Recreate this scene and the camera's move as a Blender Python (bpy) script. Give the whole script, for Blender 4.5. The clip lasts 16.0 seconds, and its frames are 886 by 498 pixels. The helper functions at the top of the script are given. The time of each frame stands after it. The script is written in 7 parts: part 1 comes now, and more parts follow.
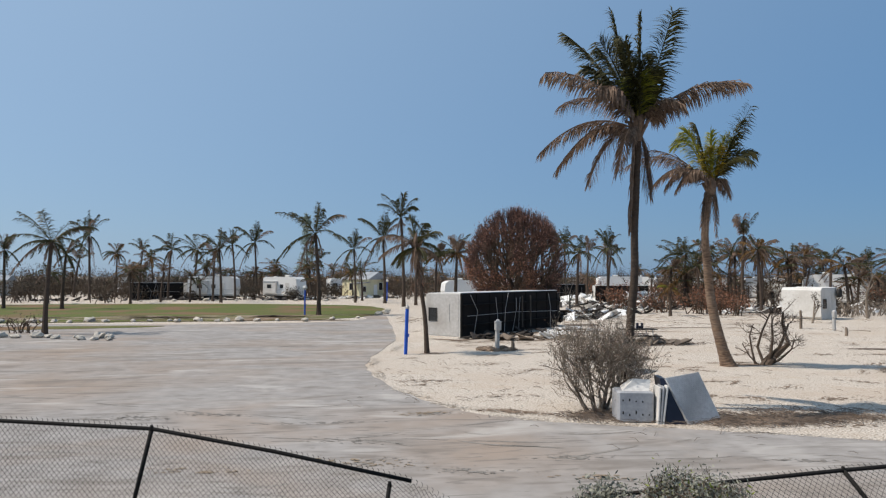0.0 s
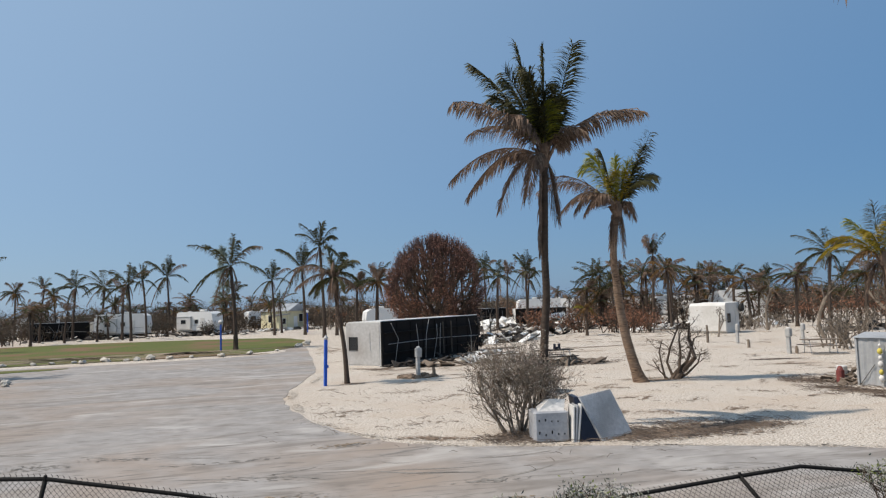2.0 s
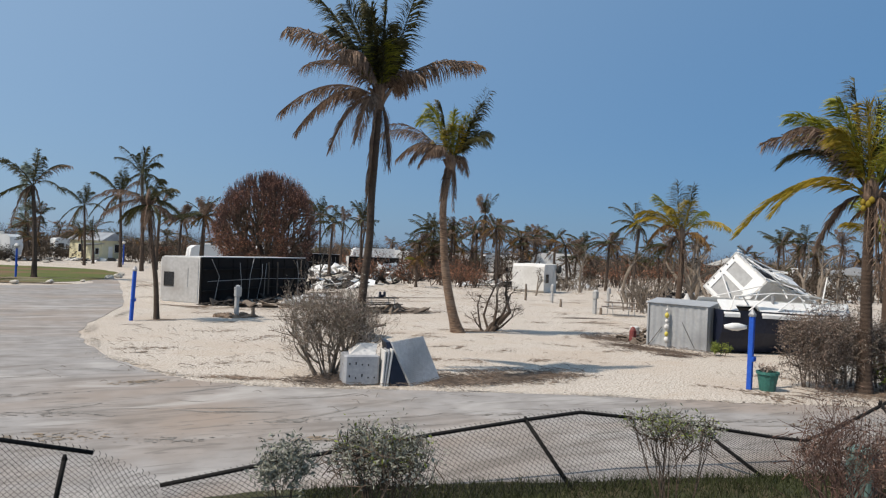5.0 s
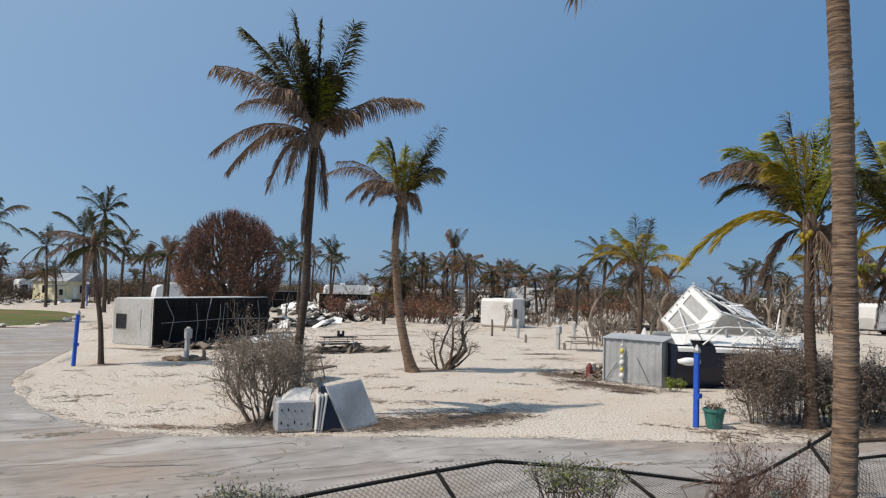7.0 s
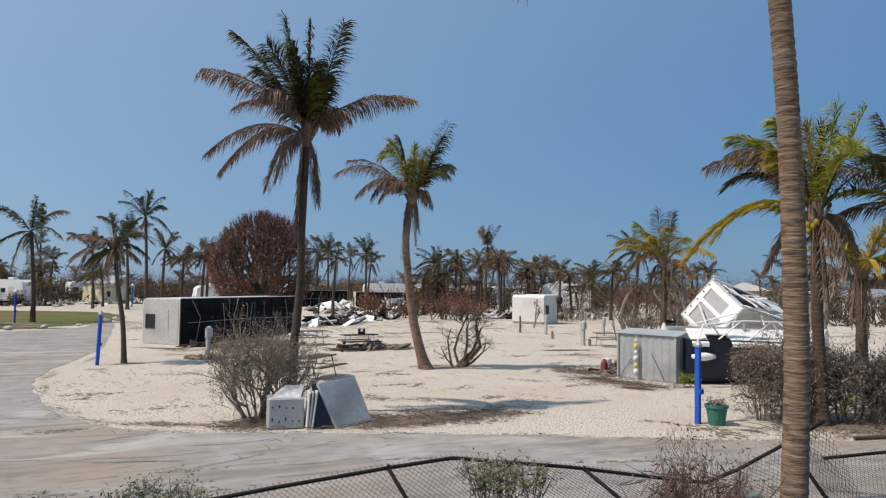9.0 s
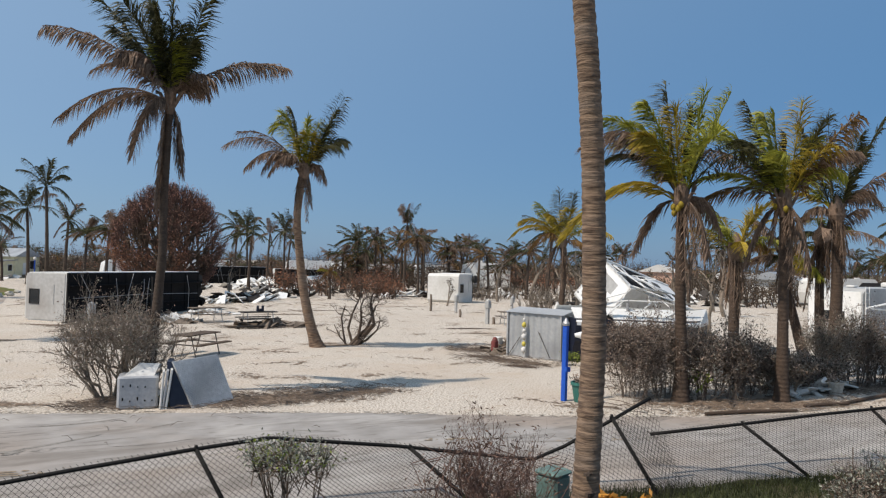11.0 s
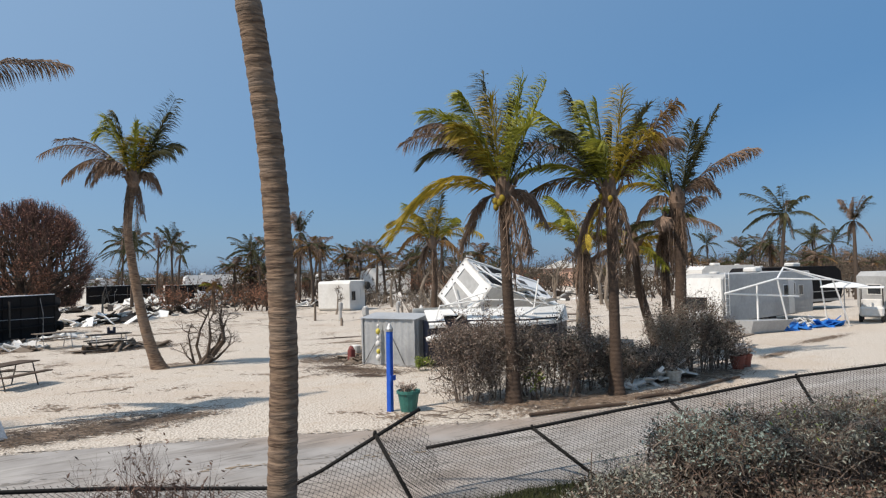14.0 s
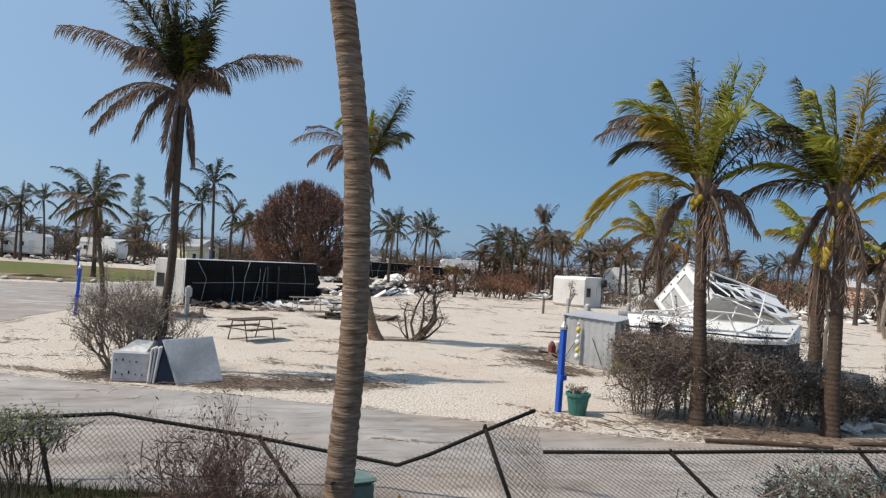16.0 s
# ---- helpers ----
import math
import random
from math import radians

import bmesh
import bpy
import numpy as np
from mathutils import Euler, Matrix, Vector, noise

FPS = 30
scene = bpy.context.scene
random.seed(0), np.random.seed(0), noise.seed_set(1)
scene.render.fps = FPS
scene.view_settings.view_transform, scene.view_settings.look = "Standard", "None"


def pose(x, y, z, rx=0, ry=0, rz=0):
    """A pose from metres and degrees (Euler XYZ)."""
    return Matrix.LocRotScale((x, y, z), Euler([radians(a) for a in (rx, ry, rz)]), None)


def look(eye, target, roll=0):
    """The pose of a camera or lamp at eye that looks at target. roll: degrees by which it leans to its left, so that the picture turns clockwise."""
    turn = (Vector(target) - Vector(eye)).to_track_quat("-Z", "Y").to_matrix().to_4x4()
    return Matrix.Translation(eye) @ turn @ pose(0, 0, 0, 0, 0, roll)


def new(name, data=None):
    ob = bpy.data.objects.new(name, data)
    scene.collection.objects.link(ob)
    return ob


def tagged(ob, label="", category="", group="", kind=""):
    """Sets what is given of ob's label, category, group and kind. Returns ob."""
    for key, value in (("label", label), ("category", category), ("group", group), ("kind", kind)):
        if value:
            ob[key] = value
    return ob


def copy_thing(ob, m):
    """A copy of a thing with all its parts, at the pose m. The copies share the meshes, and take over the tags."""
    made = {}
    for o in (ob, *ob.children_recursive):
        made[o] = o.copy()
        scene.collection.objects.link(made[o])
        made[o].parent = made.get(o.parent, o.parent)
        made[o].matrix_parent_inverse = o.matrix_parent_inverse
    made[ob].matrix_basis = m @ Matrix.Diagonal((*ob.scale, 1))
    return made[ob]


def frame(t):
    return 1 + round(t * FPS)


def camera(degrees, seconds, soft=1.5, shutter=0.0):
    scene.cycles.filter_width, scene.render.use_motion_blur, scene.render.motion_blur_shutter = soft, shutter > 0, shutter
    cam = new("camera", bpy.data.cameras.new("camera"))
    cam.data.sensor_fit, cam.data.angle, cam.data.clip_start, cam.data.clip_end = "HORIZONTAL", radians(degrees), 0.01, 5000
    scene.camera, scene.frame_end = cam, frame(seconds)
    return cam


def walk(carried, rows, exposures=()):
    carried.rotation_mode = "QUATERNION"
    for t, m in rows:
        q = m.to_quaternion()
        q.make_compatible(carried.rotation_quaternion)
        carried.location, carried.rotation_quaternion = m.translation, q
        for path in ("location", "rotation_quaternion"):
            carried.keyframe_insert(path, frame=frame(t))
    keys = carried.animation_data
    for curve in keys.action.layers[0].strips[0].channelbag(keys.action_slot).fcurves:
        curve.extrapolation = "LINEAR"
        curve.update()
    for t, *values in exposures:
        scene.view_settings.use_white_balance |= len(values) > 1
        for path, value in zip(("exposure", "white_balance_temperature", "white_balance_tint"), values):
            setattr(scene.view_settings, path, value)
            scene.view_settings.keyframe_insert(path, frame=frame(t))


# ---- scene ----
cam = camera(64.9, 16.0, soft=1.25)
PATH = [
    (0, (-1.695, -0.286, 3.39), (-1.451, 1.698, 3.469), 0.1),
    (0.5, (-1.72, -0.371, 3.421), (-1.64, 1.625, 3.51), -2.3),
    (1, (-1.613, -0.387, 3.407), (-1.458, 1.606, 3.483), -3.1),
    (1.5, (-1.584, -0.387, 3.419), (-1.312, 1.59, 3.558), -2.2),
    (2, (-1.524, -0.394, 3.392), (-1.059, 1.545, 3.545), -2.0),
    (2.5, (-1.548, -0.352, 3.412), (-1.023, 1.571, 3.562), -1.6),
    (3, (-1.576, -0.333, 3.396), (-1.075, 1.595, 3.575), -1.1),
    (3.5, (-1.486, -0.237, 3.389), (-0.877, 1.657, 3.592), -1.3),
    (4, (-1.477, -0.179, 3.334), (-0.781, 1.686, 3.529), -0.9),
    (4.5, (-1.376, -0.262, 3.275), (-0.731, 1.628, 3.394), -1.0),
    (5, (-1.049, -0.209, 3.236), (-0.152, 1.578, 3.246), 2.4),
    (5.2, (-0.942, -0.213, 3.229), (0.085, 1.503, 3.219), 1.1),
    (7.3, (0.231, -0.441, 3.4), (1.124, 1.342, 3.559), 2.0),
    (7.5, (0.38, -0.505, 3.394), (1.184, 1.318, 3.576), 1.0),
    (8, (0.627, -0.676, 3.369), (1.395, 1.169, 3.454), 2.2),
    (8.2, (0.745, -0.741, 3.382), (1.532, 1.094, 3.498), -0.5),
    (10.3, (2.201, -1.104, 3.403), (3.122, 0.67, 3.478), 3.5),
    (10.5, (2.374, -1.174, 3.412), (3.336, 0.577, 3.509), 1.8),
    (11, (2.773, -1.337, 3.378), (3.776, 0.393, 3.422), 1.5),
    (11.5, (3.164, -1.44, 3.4), (4.117, 0.317, 3.48), 2.0),
    (12, (3.622, -1.524, 3.335), (4.798, 0.092, 3.406), 3.2),
    (12.5, (4.035, -1.665, 3.372), (5.184, -0.028, 3.346), -0.4),
    (13, (4.55, -1.691, 3.409), (5.732, -0.078, 3.438), -2.0),
    (13.5, (5.075, -1.757, 3.359), (6.264, -0.149, 3.363), 0.5),
    (14, (5.484, -1.79, 3.358), (6.68, -0.188, 3.416), -1.5),
    (14.5, (5.941, -1.792, 3.35), (6.938, -0.061, 3.454), -0.4),
    (15, (6.317, -1.957, 3.323), (7.028, -0.088, 3.332), -0.4),
    (15.3, (6.496, -2.077, 3.355), (7.05, -0.158, 3.455), 0.8),
    (15.5, (6.695, -2.207, 3.372), (7.234, -0.286, 3.513), -1.2),
    (16, (7.269, -2.37, 3.355), (7.807, -0.444, 3.384), 3.6),
]
walk(cam, [(t, look(eye, target, roll)) for t, eye, target, roll in PATH], exposures=((0.0, 0.0), (12.8, 0.0), (14.0, 0.1), (16.0, 0.12)))

# ---- world, sun, exposure ----
SUN_DIR = Vector((-0.605, 0.03, 0.80)).normalized()
world = bpy.data.worlds.new("world")
scene.world = world
world.use_nodes = True
wt = world.node_tree
sky = wt.nodes.new("ShaderNodeTexSky")
sky.sky_type = "NISHITA"
sky.sun_disc = False
sky.sun_elevation = math.asin(SUN_DIR.z)
sky.sun_rotation = math.atan2(SUN_DIR.x, SUN_DIR.y)
sky.air_density, sky.dust_density, sky.ozone_density = 1.0, 0.5, 5.0
haze = wt.nodes.new("ShaderNodeMix")
haze.data_type = "RGBA"
haze.inputs[0].default_value = 0.75
scaled = wt.nodes.new("ShaderNodeVectorMath")
scaled.operation = "SCALE"
scaled.inputs["Scale"].default_value = 0.122
wt.links.new(sky.outputs[0], scaled.inputs[0])
wt.links.new(scaled.outputs[0], haze.inputs[6])
# haze brightens evenly towards the sun
view = wt.nodes.new("ShaderNodeTexCoord")
towards = wt.nodes.new("ShaderNodeVectorMath")
towards.operation = "DOT_PRODUCT"
towards.inputs[1].default_value = SUN_DIR
wt.links.new(view.outputs["Generated"], towards.inputs[0])
glow = wt.nodes.new("ShaderNodeMapRange")
glow.inputs[1].default_value, glow.inputs[2].default_value = -0.35, 0.9
wt.links.new(towards.outputs["Value"], glow.inputs[0])
tone = wt.nodes.new("ShaderNodeMix")
tone.data_type = "RGBA"
tone.inputs[6].default_value, tone.inputs[7].default_value = (0.09, 0.24, 0.47, 1), (0.49, 0.66, 0.85, 1)
wt.links.new(glow.outputs[0], tone.inputs[0])
wt.links.new(tone.outputs[2], haze.inputs[7])
wt.links.new(haze.outputs[2], wt.nodes["Background"].inputs[0])
wt.nodes["Background"].inputs[1].default_value = 0.92
sun = new("sun", bpy.data.lights.new("sun", "SUN"))
sun.data.energy, sun.data.angle, sun.data.color = 4.45, radians(0.53), (1.0, 0.89, 0.775)
sun.matrix_world = look(SUN_DIR * 100, (0, 0, 0))
scene.view_settings.exposure = 0.0


# ---- materials ----
def mat(name, c1, c2, scale=3.0, rough=0.8, metal=0.0, bump=0.15, c3=None, big=0.35, stretch=(1, 1, 1), island=0.0, vary=0.0,
        translucent=0.0, fine=None, detail=6.0, spec=0.3, sharp=0.2):
    """A surface with colour variation at two scales, grain and fine relief. island: brightness spread from piece to piece."""
    m = bpy.data.materials.new(name)
    m.use_nodes = True
    nt = m.node_tree
    nodes, link = nt.nodes, nt.links.new
    bsdf = nodes["Principled BSDF"]
    tex = nodes.new("ShaderNodeTexCoord")
    mapping = nodes.new("ShaderNodeMapping")
    mapping.inputs["Scale"].default_value = stretch
    link(tex.outputs["Object"], mapping.inputs[0])
    grain = nodes.new("ShaderNodeTexNoise")
    grain.inputs["Scale"].default_value, grain.inputs["Detail"].default_value = scale * 6 if fine is None else fine, detail
    large = nodes.new("ShaderNodeTexNoise")
    large.inputs["Scale"].default_value, large.inputs["Detail"].default_value = scale * 0.5, 5.0
    for n in (grain, large):
        link(mapping.outputs[0], n.inputs["Vector"])
    ramp = nodes.new("ShaderNodeMapRange")
    ramp.inputs[1].default_value, ramp.inputs[2].default_value = 0.5 - sharp, 0.5 + sharp
    link(grain.outputs[0], ramp.inputs[0])
    mix = nodes.new("ShaderNodeMix")
    mix.data_type = "RGBA"
    mix.inputs[6].default_value, mix.inputs[7].default_value = (*c1, 1), (*c2, 1)
    link(ramp.outputs[0], mix.inputs[0])
    colour = mix.outputs[2]
    ramp2 = nodes.new("ShaderNodeMapRange")
    ramp2.inputs[1].default_value, ramp2.inputs[2].default_value, ramp2.inputs[4].default_value = 0.48, 0.72, big * 2
    link(large.outputs[0], ramp2.inputs[0])
    mix2 = nodes.new("ShaderNodeMix")
    mix2.data_type = "RGBA"
    mix2.inputs[7].default_value = (*(c3 or [0.6 * (a + b) / 2 for a, b in zip(c1, c2)]), 1)
    link(ramp2.outputs[0], mix2.inputs[0])
    link(colour, mix2.inputs[6])
    colour = mix2.outputs[2]
    if island or vary:
        if island:
            rnd = nodes.new("ShaderNodeNewGeometry").outputs["Random Per Island"]
        else:
            rnd = nodes.new("ShaderNodeObjectInfo").outputs["Random"]
        spread = island or vary
        val = nodes.new("ShaderNodeMapRange")
        val.inputs[3].default_value, val.inputs[4].default_value = 1 - spread, 1 + spread
        link(rnd, val.inputs[0])
        hsv = nodes.new("ShaderNodeHueSaturation")
        link(val.outputs[0], hsv.inputs["Value"])
        link(colour, hsv.inputs["Color"])
        colour = hsv.outputs[0]
    link(colour, bsdf.inputs["Base Color"])
    bsdf.inputs["Roughness"].default_value = rough
    bsdf.inputs["Metallic"].default_value = metal
    bsdf.inputs["Specular IOR Level"].default_value = spec
    if bump:
        b = nodes.new("ShaderNodeBump")
        b.inputs["Strength"].default_value, b.inputs["Distance"].default_value = bump, 0.02
        link(grain.outputs[0], b.inputs["Height"])
        link(b.outputs[0], bsdf.inputs["Normal"])
    if translucent:
        tr = nodes.new("ShaderNodeBsdfTranslucent")
        link(colour, tr.inputs[0])
        ms = nodes.new("ShaderNodeMixShader")
        ms.inputs[0].default_value = translucent
        link(bsdf.outputs[0], ms.inputs[1])
        link(tr.outputs[0], ms.inputs[2])
        link(ms.outputs[0], nodes["Material Output"].inputs[0])
    return m


SAND = mat("crushed_shell_gravel", (0.655, 0.60, 0.525), (0.28, 0.24, 0.195), 0.5, 0.95, bump=0.55, c3=(0.43, 0.36, 0.29), big=0.36, fine=21, sharp=0.10, detail=12, spec=0.1)
ROAD = mat("dusty_asphalt", (0.35, 0.333, 0.316), (0.225, 0.212, 0.198), 0.22, 0.9, bump=0.3, c3=(0.28, 0.22, 0.17), big=0.45, fine=1.7, sharp=0.27, detail=15, spec=0.15)


def stain(material, scale, stretch, turn, low, high, share, colour, distortion):
    """Lays one more noise-shaped stain over a material's colour."""
    nt = material.node_tree
    bsdf = nt.nodes["Principled BSDF"]
    source = bsdf.inputs["Base Color"].links[0].from_socket
    tex, mapping = nt.nodes.new("ShaderNodeTexCoord"), nt.nodes.new("ShaderNodeMapping")
    mapping.inputs["Scale"].default_value = stretch
    mapping.inputs["Rotation"].default_value = (0, 0, radians(turn))
    noise, ramp, mix = nt.nodes.new("ShaderNodeTexNoise"), nt.nodes.new("ShaderNodeMapRange"), nt.nodes.new("ShaderNodeMix")
    noise.inputs["Scale"].default_value, noise.inputs["Detail"].default_value, noise.inputs["Distortion"].default_value = scale, 9.0, distortion
    ramp.inputs[1].default_value, ramp.inputs[2].default_value, ramp.inputs[4].default_value = low, high, share
    mix.data_type = "RGBA"
    mix.inputs[7].default_value = (*colour, 1)
    nt.links.new(tex.outputs["Object"], mapping.inputs[0])
    nt.links.new(mapping.outputs[0], noise.inputs["Vector"])
    nt.links.new(noise.outputs[0], ramp.inputs[0])
    nt.links.new(ramp.outputs[0], mix.inputs[0])
    nt.links.new(source, mix.inputs[6])
    nt.links.new(mix.outputs[2], bsdf.inputs["Base Color"])


stain(ROAD, 0.16, (1, 1.5, 1), 15, 0.50, 0.66, 0.5, (0.30, 0.232, 0.178), 0.8)
stain(ROAD, 0.55, (0.42, 1.9, 1), 14, 0.54, 0.66, 0.62, (0.17, 0.15, 0.13), 1.6)
stain(ROAD, 1.5, (0.35, 2.4, 1), 20, 0.57, 0.64, 0.55, (0.15, 0.135, 0.12), 2.2)
stain(ROAD, 0.4, (0.6, 1.6, 1), 10, 0.56, 0.70, 0.6, (0.46, 0.44, 0.41), 1.2)
stain(SAND, 0.35, (1, 1.8, 1), 8, 0.55, 0.72, 0.5, (0.42, 0.34, 0.26), 1.0)
stain(SAND, 3.2, (0.8, 1.6, 1), 12, 0.60, 0.68, 0.45, (0.27, 0.20, 0.145), 1.2)
TREAD = mat("tyre_smear", (0.18, 0.165, 0.145), (0.28, 0.26, 0.235), 1.5, 0.9, bump=0.3)
MUD = mat("dried_mud", (0.30, 0.24, 0.17), (0.22, 0.17, 0.12), 1.2, 0.95, bump=0.6)
LITTER = mat("leaf_litter_soil", (0.29, 0.215, 0.155), (0.15, 0.11, 0.08), 2, 0.95, bump=0.9)
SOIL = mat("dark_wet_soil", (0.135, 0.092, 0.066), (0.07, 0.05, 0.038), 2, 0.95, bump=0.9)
GRASS = mat("short_grass", (0.115, 0.135, 0.022), (0.06, 0.07, 0.018), 0.35, 0.95, bump=0.8, c3=(0.16, 0.095, 0.05), big=0.75, fine=5, detail=9)
VERGE = mat("shaggy_dark_grass", (0.055, 0.06, 0.024), (0.03, 0.032, 0.016), 1.5, 0.95, bump=1.0, c3=(0.10, 0.075, 0.045), big=0.4)
# blades coloured darker to carry the hedge's shade at the fence foot
BLADE = mat("grass_blades", (0.035, 0.045, 0.014), (0.062, 0.068, 0.026), 2, 0.8, bump=0, island=0.5, translucent=0.25)
STONE = mat("limestone", (0.55, 0.52, 0.46), (0.36, 0.33, 0.28), 2, 0.9, bump=0.6)
TRUNK = mat("palm_bark", (0.114, 0.079, 0.056), (0.049, 0.034, 0.026), 4, 0.95, bump=0.8, stretch=(1, 1, 3))
TRUNK_DARK = mat("dark_palm_bark", (0.101, 0.075, 0.056), (0.053, 0.038, 0.030), 4, 0.95, bump=0.8, stretch=(1, 1, 3))
TRUNK_LIGHT = mat("pale_ringed_bark", (0.264, 0.180, 0.120), (0.104, 0.068, 0.048), 1.1, 0.9, bump=0.9, stretch=(0.8, 0.8, 5.5), c3=(0.24, 0.19, 0.15), sharp=0.13)
BARK = mat("grey_brown_bark", (0.128, 0.092, 0.068), (0.064, 0.048, 0.036), 5, 0.95, bump=0.7)
GREY_TWIG = mat("grey_brown_twigs", (0.212, 0.170, 0.136), (0.119, 0.093, 0.076), 5, 0.95, bump=0.5)
RED_TWIG = mat("red_brown_twigs", (0.16, 0.095, 0.075), (0.09, 0.055, 0.045), 5, 0.95, bump=0.5)
L_FIG = mat("mauve_brown_dead_leaves", (0.42, 0.215, 0.15), (0.26, 0.14, 0.105), 3, 0.9, bump=0, island=0.4, translucent=0.25)
PALE_BARK = mat("pale_dead_wood", (0.288, 0.240, 0.192), (0.160, 0.128, 0.096), 5, 0.95, bump=0.6)
F_GREEN = mat("palm_leaflet_green", (0.093, 0.087, 0.029), (0.044, 0.044, 0.017), 2, 0.55, bump=0, island=0.45, translucent=0.3, spec=0.4)
F_OLIVE = mat("palm_leaflet_olive", (0.373, 0.362, 0.046), (0.207, 0.217, 0.030), 2, 0.55, bump=0, island=0.4, translucent=0.42, spec=0.4)
F_DULL = mat("palm_leaflet_dull", (0.095, 0.092, 0.041), (0.051, 0.054, 0.027), 2, 0.6, bump=0, island=0.45, translucent=0.3)
F_YELLOW = mat("palm_leaflet_yellow", (0.452, 0.328, 0.035), (0.281, 0.218, 0.031), 2, 0.6, bump=0, island=0.4, translucent=0.35)
F_BROWN = mat("palm_leaflet_dead", (0.270, 0.190, 0.135), (0.150, 0.105, 0.080), 2, 0.85, bump=0, island=0.4, translucent=0.25)
F_RUST = mat("palm_leaflet_rust", (0.255, 0.145, 0.051), (0.136, 0.085, 0.038), 2, 0.85, bump=0, island=0.4, translucent=0.25)
L_SILVER = mat("silver_leaves", (0.33, 0.33, 0.265), (0.18, 0.185, 0.15), 3, 0.8, bump=0, island=0.4, translucent=0.2)
L_LIVE = mat("grey_green_leaves", (0.33, 0.39, 0.33), (0.19, 0.235, 0.20), 3, 0.75, bump=0, island=0.4, translucent=0.2)
L_LIME = mat("lime_leaves", (0.24, 0.28, 0.06), (0.15, 0.19, 0.04), 3, 0.75, bump=0, island=0.35, translucent=0.3)
L_DRY = mat("dry_grey_brown_leaves", (0.39, 0.315, 0.26), (0.23, 0.18, 0.145), 3, 0.9, bump=0, island=0.45, translucent=0.15)
L_RED = mat("withered_red_brown_leaves", (0.30, 0.145, 0.085), (0.16, 0.08, 0.052), 3, 0.9, bump=0, island=0.45, translucent=0.2)
L_REDDRY = mat("dry_red_brown_leaves", (0.22, 0.14, 0.105), (0.12, 0.08, 0.06), 3, 0.9, bump=0, island=0.45, translucent=0.2)
L_SCRUB = mat("scrub_leaves", (0.124, 0.096, 0.070), (0.068, 0.054, 0.038), 3, 0.9, bump=0, island=0.5, translucent=0.15)
L_DARK = mat("dark_scrub_leaves", (0.076, 0.064, 0.050), (0.044, 0.040, 0.030), 3, 0.9, bump=0, island=0.5, translucent=0.15)
CROTON = mat("orange_croton_leaves", (0.58, 0.21, 0.03), (0.46, 0.28, 0.05), 3, 0.6, bump=0, island=0.4, translucent=0.3)
WHITE = mat("white_gelcoat", (0.80, 0.80, 0.78), (0.72, 0.72, 0.70), 1.2, 0.45, bump=0.03, c3=(0.60, 0.58, 0.53), big=0.25)
# white end wall turned away from the sun: its shade is in this grey
SHADEWALL = mat("shaded_pale_grey_wall", (0.50, 0.49, 0.47), (0.40, 0.39, 0.37), 1.0, 0.7, bump=0.05, c3=(0.30, 0.27, 0.24), big=0.35)
OFFWHITE = mat("weathered_white_panel", (0.66, 0.65, 0.62), (0.56, 0.55, 0.52), 1.0, 0.55, bump=0.05, c3=(0.45, 0.43, 0.39), big=0.3)
GREYWALL = mat("grey_fibreglass", (0.42, 0.42, 0.41), (0.34, 0.34, 0.33), 1.0, 0.5, bump=0.04)
BLACK = mat("black_underside", (0.009, 0.009, 0.010), (0.016, 0.015, 0.015), 1.5, 0.85, bump=0.4, c3=(0.022, 0.02, 0.018), big=0.3, spec=0.12)
DARKSTEEL = mat("dark_steel", (0.06, 0.055, 0.05), (0.10, 0.085, 0.07), 3, 0.6, 0.4, bump=0.2)
STEEL = mat("galvanised_steel", (0.45, 0.45, 0.45), (0.34, 0.34, 0.34), 3, 0.5, 0.5, bump=0.1)
RUBBER = mat("tyre_rubber", (0.022, 0.022, 0.022), (0.035, 0.033, 0.03), 4, 0.85, bump=0.2)
PANE = mat("dark_window_pane", (0.015, 0.018, 0.022), (0.025, 0.028, 0.03), 1, 0.12, bump=0.0, spec=0.6)
BLUE = mat("blue_paint", (0.02, 0.10, 0.50), (0.015, 0.075, 0.40), 3, 0.5, bump=0.08, vary=0.05)
GREYMETAL = mat("corrugated_grey_metal", (0.42, 0.43, 0.43), (0.35, 0.36, 0.37), 1.5, 0.5, 0.2, bump=0.05)
DIAMOND = mat("diamond_plate", (0.58, 0.58, 0.58), (0.44, 0.44, 0.44), 2, 0.45, 0.15, bump=0.1)
PLASTIC_GREY = mat("grey_tub_shell", (0.40, 0.41, 0.43), (0.31, 0.32, 0.335), 2, 0.5, bump=0.05)
NAVY = mat("navy_hull", (0.012, 0.016, 0.032), (0.02, 0.024, 0.042), 1.2, 0.35, bump=0.05)
PAINT = mat("worn_yellow_road_paint", (0.55, 0.45, 0.16), (0.40, 0.35, 0.22), 3, 0.85, bump=0.2)
YELLOW = mat("pale_yellow_siding", (0.74, 0.69, 0.47), (0.66, 0.61, 0.41), 1.5, 0.7, bump=0.05)
METALROOF = mat("grey_metal_roof", (0.45, 0.46, 0.47), (0.36, 0.37, 0.38), 1.0, 0.4, 0.4, bump=0.05)
PEACH = mat("peach_wall", (0.62, 0.40, 0.30), (0.54, 0.35, 0.26), 1.5, 0.8, bump=0.05)
WOOD = mat("weathered_wood", (0.25, 0.20, 0.155), (0.14, 0.11, 0.085), 3, 0.9, bump=0.4, stretch=(1, 1, 4), vary=0.15)
DARKWOOD = mat("dark_wet_wood", (0.048, 0.040, 0.034), (0.028, 0.024, 0.021), 3, 0.85, bump=0.4, vary=0.2)
